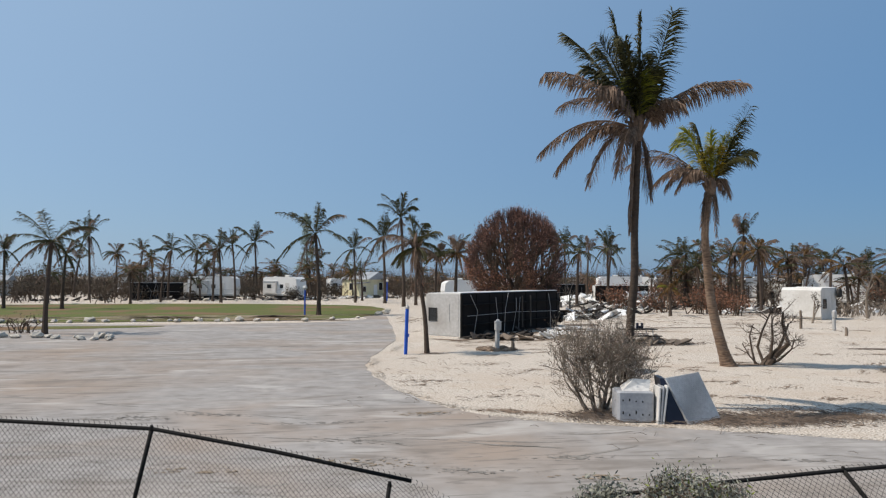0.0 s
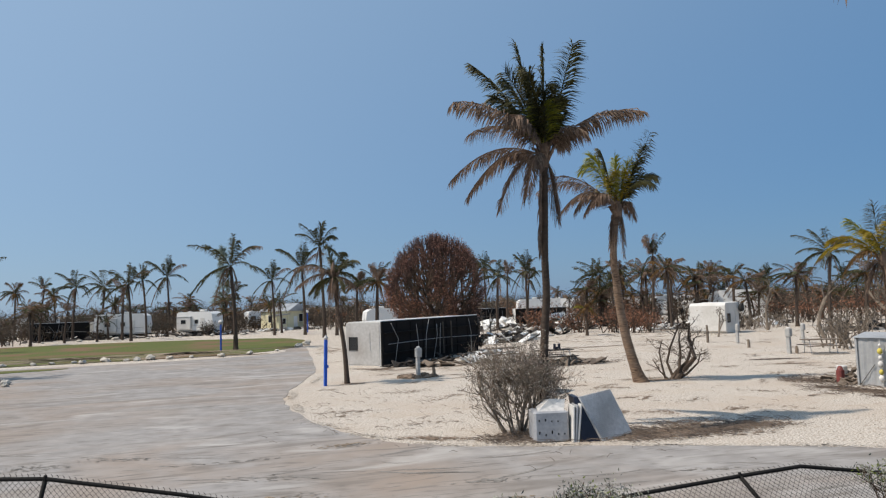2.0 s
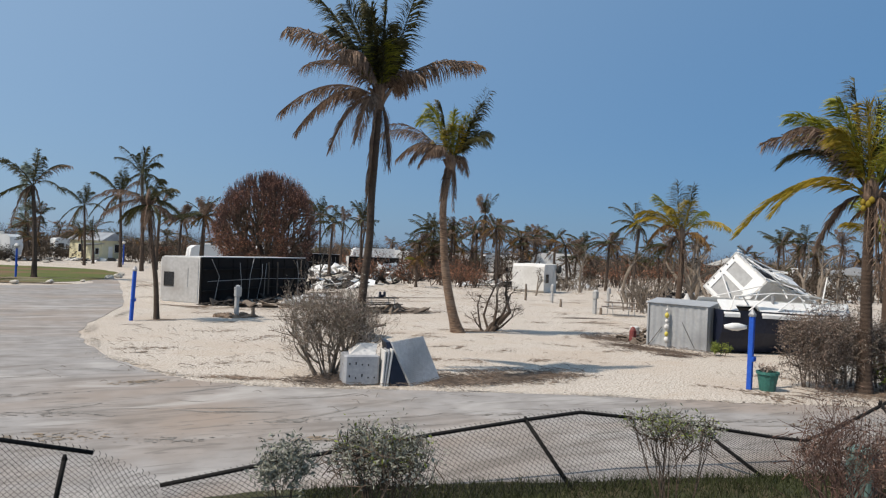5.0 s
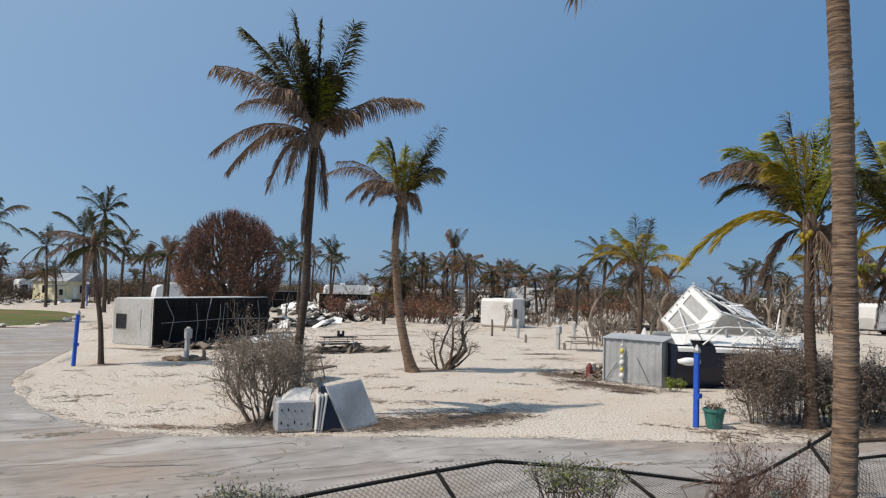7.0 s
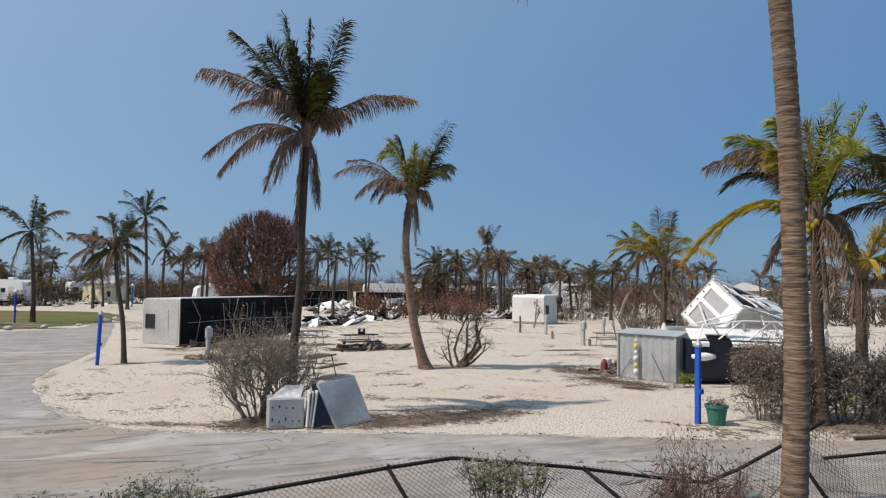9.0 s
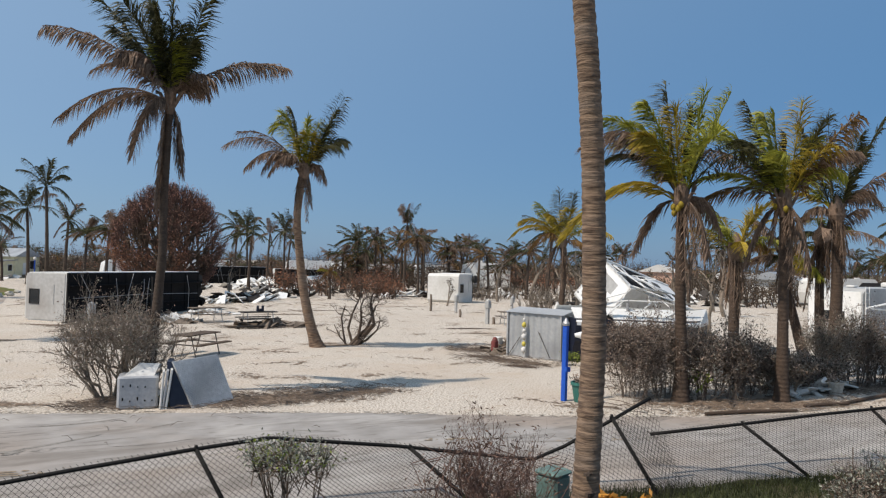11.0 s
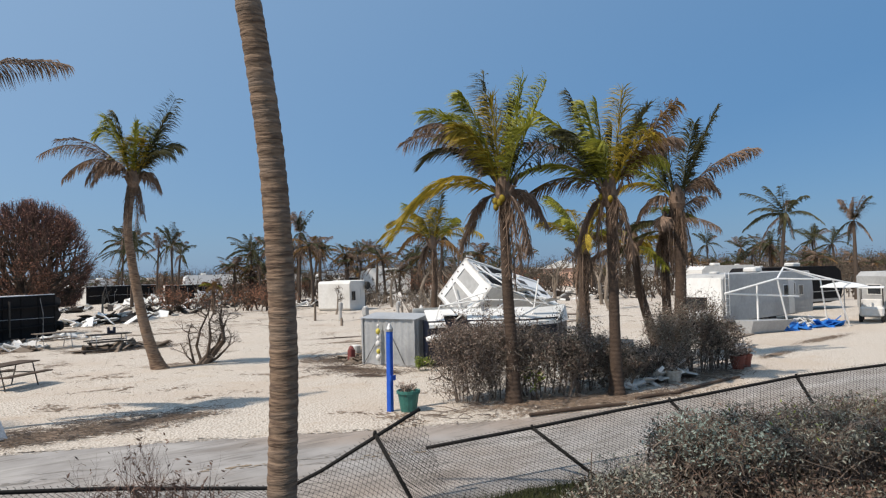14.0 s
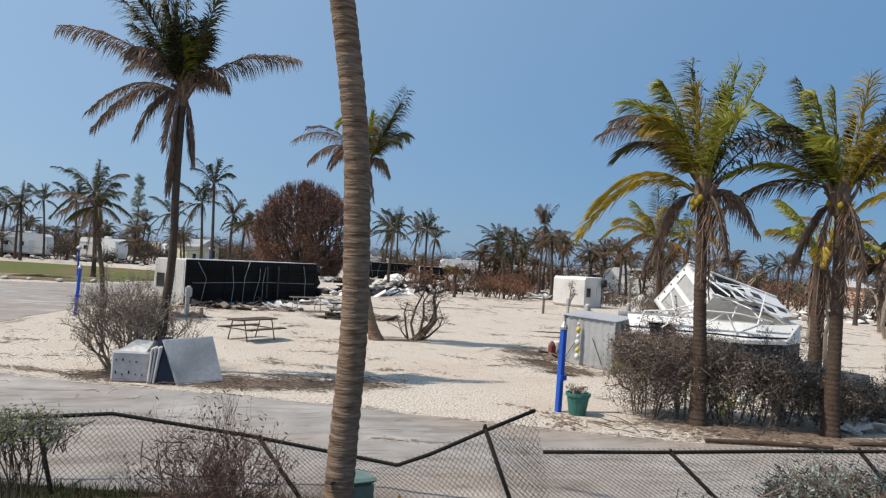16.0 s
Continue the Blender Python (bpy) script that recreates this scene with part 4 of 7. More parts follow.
for places in (PLACES_A, PLACES_B, PLACES_C, PLACES_D, PLACES_E, PLACES_F):
    for x, y, h, k in places:
        s = h / 7.0 * 0.86
        c = copy_thing(KINDS[rg.choice(LIKE[k])], pose(x, y, 0, 0, 0, rg.uniform(-75, 75)))
        q = (0.72 + 0.36 * s) * rg.uniform(0.88, 1.1)
        c.scale = (q, q, s)
for k in KINDS:
    for o in list(k.children):
        bpy.data.objects.remove(o)
    bpy.data.objects.remove(k)


def grow(g, tips, p, d, length, r, depth, rnd, spread=0.6, up=0.15, split=(2, 3), shrink=0.72, sides=4):
    """Branches that fork until they are twigs; their ends go into tips."""
    q = p + d * length * 0.5 + Vector((rnd.uniform(-1, 1), rnd.uniform(-1, 1), rnd.uniform(-0.5, 0.5))) * length * 0.09
    e = p + d * length
    g.tube([p, q, e], [r, r * 0.85, r * 0.65], sides if depth > 1 else 3, False)
    if depth <= 0:
        tips.append((e, d))
        tips.append((q, d))
        return
    for _ in range(rnd.randint(*split)):
        nd = (d + Vector((rnd.gauss(0, spread), rnd.gauss(0, spread), rnd.gauss(0, spread * 0.6) + up))).normalized()
        grow(g, tips, e if rnd.random() < 0.75 else q, nd, length * shrink * rnd.uniform(0.75, 1.2), r * 0.62, depth - 1, rnd, spread, up, split, shrink, sides)


def leaves(g, tips, count, size, rnd, reach=0.15, keep=lambda p: True):
    """Small folded leaves near the twig ends."""
    for _ in range(count):
        p, d = tips[rnd.randrange(len(tips))]
        c = p + Vector((rnd.gauss(0, reach), rnd.gauss(0, reach), rnd.gauss(0, reach)))
        if not keep(c):
            continue
        a = Vector((rnd.gauss(0, 1), rnd.gauss(0, 1), rnd.gauss(0.4, 0.8))).normalized()
        b = a.cross(Vector((rnd.gauss(0, 1), rnd.gauss(0, 1), rnd.gauss(0, 1)))).normalized()
        s = size * rnd.uniform(0.6, 1.3)
        g.face(c - a * s, c + b * s * 0.35, c + a * s, c - b * s * 0.35)


def shrub(name, base, label, category, seed, stems, height, width, depth=3, leaf_sets=(), bark=BARK, r=0.035, lean=Vector((0, 0, 0)), spread=0.45, split=(2, 3), depth_y=None, flat=None, group="", first=0.45, shrink=0.72, fill=0, fill_low=0.15, foot=0.42, flare=0.3):
    """A bush of forking stems with sparse leaves. leaf_sets: (material, count, size, lowest height as a share, part label)."""
    rnd = random.Random(seed)
    t = thing(name, base, label, category, group)
    g, tips = Mesh(), []
    dy = width if depth_y is None else depth_y
    for _ in range(stems):
        a = rnd.uniform(0, 6.28)
        q = math.sqrt(rnd.random())
        p = Vector((math.cos(a) * width * foot * q, math.sin(a) * dy * foot * q, -0.05))
        d = (Vector((math.cos(a) * q * flare, math.sin(a) * q * flare, 1.0)) + lean + Vector((rnd.gauss(0, 0.15), rnd.gauss(0, 0.15), 0))).normalized()
        grow(g, tips, p, d, height * first * rnd.uniform(0.8, 1.1), r * rnd.uniform(0.7, 1.1), depth, rnd, spread, 0.2, split, shrink)
    reach = sorted(math.hypot(p.x / width, p.y / dy) for p, d in tips)[int(len(tips) * 0.9)] * 2
    tall = sorted(p.z for p, d in tips)[int(len(tips) * (0.55 if flat else 0.93))]
    kx, kz = 1 / max(reach, 0.01), height / tall
    g.v = [(x * kx, y * kx, z * kz) for x, y, z in g.v]
    tips = [(Vector((p.x * kx, p.y * kx, p.z * kz)), d) for p, d in tips]
    if flat:
        g.v = [(x, y, min(z, flat + 0.04 * math.sin(9 * x) + 0.03 * math.sin(13 * y))) for x, y, z in g.v]
        tips = [(Vector((p.x, p.y, min(p.z, flat - rnd.uniform(0, 0.25)))), d) for p, d in tips]
        tips = tips[::3] if fill else tips
    top = flat or height
    for _ in range(fill):
        u, w, q = rnd.uniform(-1, 1), rnd.uniform(-1, 1), fill_low + (1 - fill_low) * rnd.random() ** 0.75
        edge = (abs(u) ** 4 + abs(w) ** 4) ** 0.25
        if edge > 1 or rnd.random() < 0.25 * (1 - q):
            continue
        k = 0.5 * (0.82 + 0.18 * q) * (1.0 - 0.12 * max(0, q - 0.85) / 0.15)
        p = Vector((u * width * k, w * dy * k, q * top * (0.93 + 0.05 * math.sin(5 * u + 3 * w))))
        d = Vector((rnd.gauss(0, 0.6) + 0.4 * u, rnd.gauss(0, 0.6) + 0.4 * w, rnd.gauss(0.5, 0.5))).normalized() * rnd.uniform(0.1, 0.28)
        g.tube([p - d, p, p + d * 0.6 + Vector((rnd.gauss(0, 0.03), rnd.gauss(0, 0.03), 0.02))], [0.007, 0.005, 0.002], 3, False)
        tips += [(p, d), (p + d * 0.5, d)]
    part("woody_frame", g, bark, t)
    for material, count, size, low, lab in leaf_sets:
        f = Mesh()
        leaves(f, tips, count, size, rnd, 0.06, lambda p: p.z > low * height)
        if f.f:
            part("foliage", f, material, t, lab)
    return t


# ---- bushes near the lane ----
shrub("bush", (4.4, 16.85, 0), "storm-stripped grey-brown bush beside a palm trunk", "bush", 201, 13, 2.1, 2.6, 6, [(L_DRY, 5200, 0.03, 0.15, "withered grey-brown leaves"), (L_SILVER, 1200, 0.032, 0.4, "few silvery leaves"), (L_REDDRY, 1300, 0.03, 0.15, "few red-brown leaves")], PALE_BARK, 0.055, fill=900, fill_low=0.15, first=0.22, shrink=0.85, spread=0.52, foot=0.14, flare=1.15)
twisted = thing("bush", (14.0, 25.2, 0), "twisted leafless shrub with thick curved stems beside a palm", "bush")
rnd, tips = random.Random(202), []
for stem, r in (([(0, 0), (0.5, 0.32), (0.98, 0.95), (1.12, 1.4), (0.85, 1.85), (1.0, 2.2)], 0.10), ([(-0.3, 0), (0.25, 0.3), (0.7, 0.75), (0.95, 1.25), (1.2, 1.75)], 0.085), ([(-0.1, 0), (-0.15, 0.75), (-0.05, 1.4), (0.3, 2.1), (0.5, 2.6)], 0.05),
                ([(-0.2, 0), (-0.5, 0.6), (-0.7, 1.2), (-0.55, 1.7)], 0.04), ([(0.1, 0), (0.3, 0.5), (0.45, 1.1), (0.35, 1.7), (0.6, 2.0)], 0.06), ([(-0.3, 0), (-0.75, 0.4), (-1.0, 0.9)], 0.035), ([(0.2, 0), (0.8, 0.25), (1.25, 0.7), (1.35, 1.1)], 0.05)):
    pts = [Vector((u * 0.72 + rnd.gauss(0, 0.04), -u * 0.3 + rnd.gauss(0, 0.12), z * 0.95 - 0.05)) for u, z in stem]
    g = Mesh()
    g.tube(pts, [r * 1.25 * (1 - 0.7 * k / (len(pts) - 1)) for k in range(len(pts))], 7)
    for k in range(2, len(pts)):
        for _ in range(3):
            d = Vector((rnd.gauss(0, 0.7), rnd.gauss(0, 0.7), rnd.uniform(0.1, 1.0))).normalized()
            grow(g, tips, pts[k - 1].lerp(pts[k], rnd.random()), d, 0.3, 0.016, 2, rnd, 0.6, 0.1, (2, 3), 0.75, 4)
    part("stem", g, BARK, twisted)
f = Mesh()
leaves(f, tips, 1500, 0.035, rnd, 0.07)
part("foliage", f, L_DRY, twisted, "few withered grey leaves")
# hedge along the lane
for i, (x, y, h, w, red) in enumerate([(16.4, 12.0, 2.0, 1.35, 1), (17.5, 11.9, 1.95, 1.7, 1), (18.5, 11.2, 1.75, 1.7, 0), (19.4, 11.1, 1.55, 1.4, 0), (20.5, 10.8, 1.25, 1.3, 0), (21.5, 10.9, 0.95, 1.2, 0), (22.7, 10.9, 0.85, 1.2, 0), (23.7, 11.1, 1.9, 1.4, 0), (24.6, 10.9, 2.2, 1.5, 0), (25.4, 10.7, 1.6, 1.2, 0)]):
    sets = [(L_REDDRY, 3600, 0.03, 0.35, "dry red-brown leaves"), (L_DRY, 6500, 0.03, 0.1, "grey withered leaves"), (L_DARK, 1500, 0.034, 0.0, "dark leaves")] if red else [(L_DARK, 1800 if h < 1.8 else 800, 0.04, 0.0, "dark withered leaves"), (L_DRY, 2600 if h < 1.8 else 1300, 0.034, 0.05, "grey withered leaves"), (L_REDDRY, 900, 0.034, 0.1, "brown leaves"), (L_SILVER, 600, 0.036, 0.3, "pale leaves")]
    shrub("hedge_bush", (x, y, 0), "wind-burnt reddish hedge bush with tangled stems" if red else "tangled dark grey-brown hedge bush with bare stems", "hedge", 210 + i, 11, h, w * 1.2, 5, sets, PALE_BARK if i % 3 == 1 else GREY_TWIG, 0.04, group="hedge along the lane", fill=1500 if red else 650, fill_low=0.05, spread=0.6, first=0.25, shrink=0.82, foot=0.34, flare=0.45)
shrub("bush", (17.75, 11.0, 0), "small lime-green shoot under the hedge", "bush", 230, 5, 0.7, 0.5, 2, [(L_LIME, 150, 0.05, 0.1, "lime leaves")], BARK, 0.015)
shrub("bush", (18.7, 17.3, 0), "low yellow-green weed beside a shed", "bush", 231, 7, 0.4, 0.6, 2, [(L_LIME, 500, 0.05, 0.05, "lime leaves")], BARK, 0.012)
# clipped shrubs by the fence
shrub("shrub", (0.55, 6.2, 0), "small clipped silver-leaved shrub by the fence", "shrub", 240, 4, 1.45, 0.5, 5, [(L_SILVER, 1700, 0.027, 0.7, "silver-green leaves")], BARK, 0.026, flat=1.42, spread=0.42, foot=0.15, flare=0.5)
shrub("shrub", (1.6, 6.2, 0), "clipped silver-leaved shrub with bare lower stems by the fence", "shrub", 241, 8, 1.42, 0.98, 5, [(L_SILVER, 4600, 0.025, 0.74, "silver-green leaves"), (L_LIME, 420, 0.028, 0.85, "fresh lime leaves")], BARK, 0.028, flat=1.42, spread=0.42, fill=260, fill_low=0.75)
shrub("shrub", (5.2, 5.9, 0), "clipped half-bare shrub with a thin leafy top by the fence", "shrub", 242, 5, 1.42, 0.95, 5, [(L_SILVER, 2000, 0.025, 0.86, "silver-green leaves"), (L_LIME, 700, 0.026, 0.88, "fresh lime leaves")], BARK, 0.034, flat=1.42, spread=0.45, fill=120, fill_low=0.85)
shrub("shrub", (7.1, 5.0, 0), "leafless reddish shrub with a fan of thin twigs", "shrub", 243, 18, 1.5, 1.5, 6, [(L_REDDRY, 1500, 0.026, 0.1, "few red-brown leaves")], RED_TWIG, 0.024, spread=0.5, foot=0.2, flare=0.9, fill=250, fill_low=0.1)
shrub("shrub", (11.45, 3.05, 0), "low silver-leaved shrub at the edge of a hedge", "shrub", 244, 14, 1.1, 1.15, 5, [(L_SILVER, 5200, 0.026, 0.35, "silver-green leaves"), (L_DRY, 1800, 0.026, 0.1, "withered leaves")], BARK, 0.02, spread=0.5, fill=700, fill_low=0.3)
for i, (x, y, w) in enumerate([(12.95, 3.0, 1.2), (13.95, 2.6, 1.5), (15.2, 2.2, 1.6), (16.6, 1.8, 1.6), (18.1, 1.3, 1.7)]):
    shrub("hedge_bush", (x, y, 0), "clipped grey-green hedge bush with bare reddish stems below", "hedge", 250 + i, 16, 1.55, w * 1.15, 5, [(L_LIVE if i < 1 else L_SILVER, 9500, 0.025, 0.72, "grey-green clipped leaves"), (L_REDDRY, 2300, 0.026, 0.05, "withered red-brown leaves"), (L_SCRUB, 3200, 0.026, 0.0, "dry dark brown leaves"), (L_LIME, 500 if i > 0 else 30, 0.03, 0.85, "fresh lime leaves")], GREY_TWIG, 0.03, flat=1.46, spread=0.4, group="clipped hedge inside the fence", fill=2300, fill_low=0.1)
for i, (x, y) in enumerate([(11.6, 1.9), (12.9, 1.5), (14.4, 1.0)]):
    shrub("hedge_bush", (x, y, 0), "low withered reddish hedge bush on mulch", "hedge", 260 + i, 12, 1.0, 1.6, 4, [(L_REDDRY, 3000, 0.027, 0.1, "withered red-brown leaves"), (L_SCRUB, 2500, 0.027, 0.1, "dry dark brown leaves"), (L_SILVER, 900, 0.028, 0.5, "silver leaves")], GREY_TWIG, 0.02, spread=0.5, group="clipped hedge inside the fence")
for i, (x, y) in enumerate(((9.15, 5.44), (9.38, 4.94))):
    shrub("croton_bush", (x, y, 0), "low orange and yellow croton bush at a palm foot", "bush", 270 + i, 7, 0.42, 0.42, 2, [(CROTON, 130, 0.10, 0.1, "broad orange leaves")], BARK, 0.012, group="croton bushes")
# grass blades behind the fence
rg, g = random.Random(41), Mesh()
for _ in range(17000):
    x = rg.uniform(1.5, 19)
    y = 8.1 - 0.262 * (x - 4.2) - abs(rg.gauss(0, 0.75))
    if x > 9 and y < 5.1 - 0.22 * (x - 11.2):
        continue
    h = rg.uniform(0.05, 0.19)
    a = rg.uniform(0, 6.28)
    w = Vector((math.cos(a), math.sin(a), 0)) * 0.007
    p = Vector((x, y, 0.02))
    g.face(p - w, p + w, p + Vector((rg.gauss(0, 0.06), rg.gauss(0, 0.06), h)))
single("grass_blades", g, BLADE, "rough green grass along the fence foot, shade put into its colour", "grass", kind="stuff")


# ---- chain-link fence ----
def chain_link(top, foot, cell=0.075, r=0.0036):
    """Woven wire between a top line and a foot line, both lists of points, with twisted barbs on top."""
    g = Mesh()

    def along(line, s):
        lens = [(Vector(line[i + 1]) - Vector(line[i])).length for i in range(len(line) - 1)]
        total = sum(lens)
        s *= total
        for i, l in enumerate(lens):
            if s <= l or i == len(lens) - 1:
                return Vector(line[i]).lerp(Vector(line[i + 1]), min(s / l, 1.0))
            s -= l
    length = sum((Vector(top[i + 1]) - Vector(top[i])).length for i in range(len(top) - 1))
    n = max(4, int(length / cell))
    height = (Vector(top[0]) - Vector(foot[0])).length
    m = max(4, int(height / (cell * 0.55)))
    grid = [[along(foot, i / (2 * n)).lerp(along(top, i / (2 * n)), j / m) for j in range(m + 1)] for i in range(2 * n + 1)]
    for i in range(0, 2 * n - 1, 2):
        for a in (i, i + 1):
            pts = [grid[min(a + (j % 2) * (1 if a == i else 1), 2 * n)][j] for j in range(m + 1)] if a == i else [grid[min(i + 2 - (j % 2), 2 * n)][j] for j in range(m + 1)]
            g.tube(pts, r, 3, False)
        up = grid[i][m] - grid[i][m - 1]
        g.tube([grid[i][m], grid[i][m] + up.normalized() * 0.045 + Vector((0.012, 0, 0)), grid[i][m] + up.normalized() * 0.07 + Vector((-0.008, 0, 0))], r, 3, False)
    return g


fence = thing("chain_link_fence", (0, 0, 0), "storm-bent black chain-link fence with sagging top rail", "fence")
RAIL_1 = [(-14, 11.3, 1.32), (-9.5, 10.7, 1.36), (-6.8, 10.3, 1.36), (-4.5, 9.85, 1.28), (-2.8, 9.6, 0.98), (-0.95, 9.25, 0.62)]
RAIL_2 = [(-0.2, 8.9, 0.25), (1.2, 8.6, 0.5), (3.2, 8.4, 0.72), (4.65, 8.25, 0.86), (5.6, 8.2, 0.92), (7.4, 7.85, 0.70), (9.1, 7.55, 0.42), (9.5, 7.3, 0.40), (9.9, 7.05, 0.62), (10.58, 6.75, 1.02), (11.25, 6.6, 1.34)]
RAIL_3 = [(11.5, 6.8, 0.70), (13.36, 6.48, 0.76), (15.0, 6.1, 0.86), (16.6, 5.5, 1.0), (18.58, 4.8, 1.18), (21, 3.8, 1.3), (25, 2.1, 1.35)]
for rail in (RAIL_1, RAIL_2, RAIL_3):
    g = Mesh()
    g.tube(rail, 0.028, 7)
    part("top_rail", g, FENCE, fence, "bent black top rail", True)


def foot_of(line, back):
    return [(x + 0.15 * back * 0.3, y - back, 0.03) for x, y, z in line]


for rail, back in ((RAIL_1, 0.15), (RAIL_2, 0.75), (RAIL_3, 0.95)):
    for i in range(0, len(rail) - 1):
        a, b = rail[i], rail[i + 1]
        if (Vector(a) - Vector(b)).length < 0.3:
            continue
        fa, fb = foot_of([a, b], back)
        part("wire_mesh", chain_link([a, b], [fa, fb]), WIRE, fence, "woven dark wire mesh")
part("wire_mesh", chain_link([(10.58, 6.75, 1.02), (11.5, 6.8, 0.74)], foot_of([(10.58, 6.75, 1), (11.5, 6.8, 0.7)], 0.9)), WIRE, fence, "woven dark wire mesh")
part("wire_mesh", chain_link([(-0.95, 9.25, 0.6), (-0.2, 8.9, 0.3)], [(-1, 9.0, 0.03), (-0.3, 8.4, 0.03)]), WIRE, fence, "woven dark wire mesh")
for top, foot in (((-10.5, 10.83, 1.36), (-10.5, 10.7, 0)), ((-7.5, 10.4, 1.36), (-7.55, 10.25, 0)), ((-4.5, 9.85, 1.28), (-4.75, 9.7, 0)), ((-1.25, 9.1, 0.62), (-1.35, 8.95, 0)), ((2.1, 8.5, 0.58), (2.2, 8.0, 0)), ((4.65, 8.25, 0.86), (5.05, 7.6, 0)), ((7.6, 7.8, 0.66), (8.2, 7.0, 0)),
                  ((10.58, 6.75, 1.06), (10.85, 6.0, 0)), ((13.36, 6.48, 0.76), (13.95, 5.6, 0)), ((16.0, 5.75, 0.95), (16.4, 4.9, 0)), ((18.58, 4.8, 1.18), (18.8, 4.2, 0)), ((21.5, 3.6, 1.3), (21.6, 3.1, 0))):
    g = Mesh()
    g.rod(top, foot, 0.03, 7)
    g.tube([Vector(top) + Vector((0, 0, -0.02)), Vector(top) + Vector((0, 0, 0.05))], [0.036, 0.02], 7)
    part("post", g, FENCE, fence, "leaning black fence post", True)
g = Mesh()
g.box((0, 0, 0.34), (0.34, 0.34, 0.68), bevel=0.04)
g.box((0, 0, 0.71), (0.38, 0.38, 0.07), bevel=0.04)
single("utility_box", g, BOXGREEN, "faded green plastic utility box beside a palm", "utility box", pose(8.68, 5.83, 0, 0, 0, 15))


# ---- trailers and wrecks ----
def wheel(parent, x, y, r=0.36, w=0.22, m=Matrix()):
    g = Mesh()
    g.revolve([(r * 0.62, -w / 2), (r * 0.95, -w / 2), (r, -w / 4), (r, w / 4), (r * 0.95, w / 2), (r * 0.62, w / 2)], 16)
    base = m @ Matrix.Translation((x, y, r)) @ Matrix.Rotation(radians(90), 4, "X")
    t = part("wheel", g.move(base), RUBBER, parent)
    g = Mesh()
    g.revolve([(r * 0.2, -w * 0.4), (r * 0.62, -w * 0.4), (r * 0.62, w * 0.4), (r * 0.2, w * 0.42)], 12)
    part("rim", g.move(base), STEEL, t, "pale steel rim")


def window(parent, c, size, axis, frame=OFFWHITE, depth=0.03, m=Matrix()):
    """A framed pane on a wall whose outward direction is axis ('x+', 'x-', 'y+', 'y-')."""
    s = 1 if axis[1] == "+" else -1
    w, h = size
    dim = (lambda a, b, d: (d, a, b)) if axis[0] == "x" else (lambda a, b, d: (a, d, b))
    off = Vector((s * depth / 2, 0, 0)) if axis[0] == "x" else Vector((0, s * depth / 2, 0))
    across = Vector((0, 1, 0)) if axis[0] == "x" else Vector((1, 0, 0))
    c = Vector(c)
    pane = Mesh()
    pane.box(c + off * 0.4, dim(w, h, depth * 0.6))
    t = part("window", pane.move(m), PANE, parent, "dark window pane")
    g = Mesh()
    b = 0.05
    for k in (-1, 1):
        g.box(c + off + across * k * (w / 2 + b / 2), dim(b, h + 2 * b, depth))
        g.box(c + off + Vector((0, 0, k * (h / 2 + b / 2))), dim(w, b, depth))
    part("frame", g.move(m), frame, t)


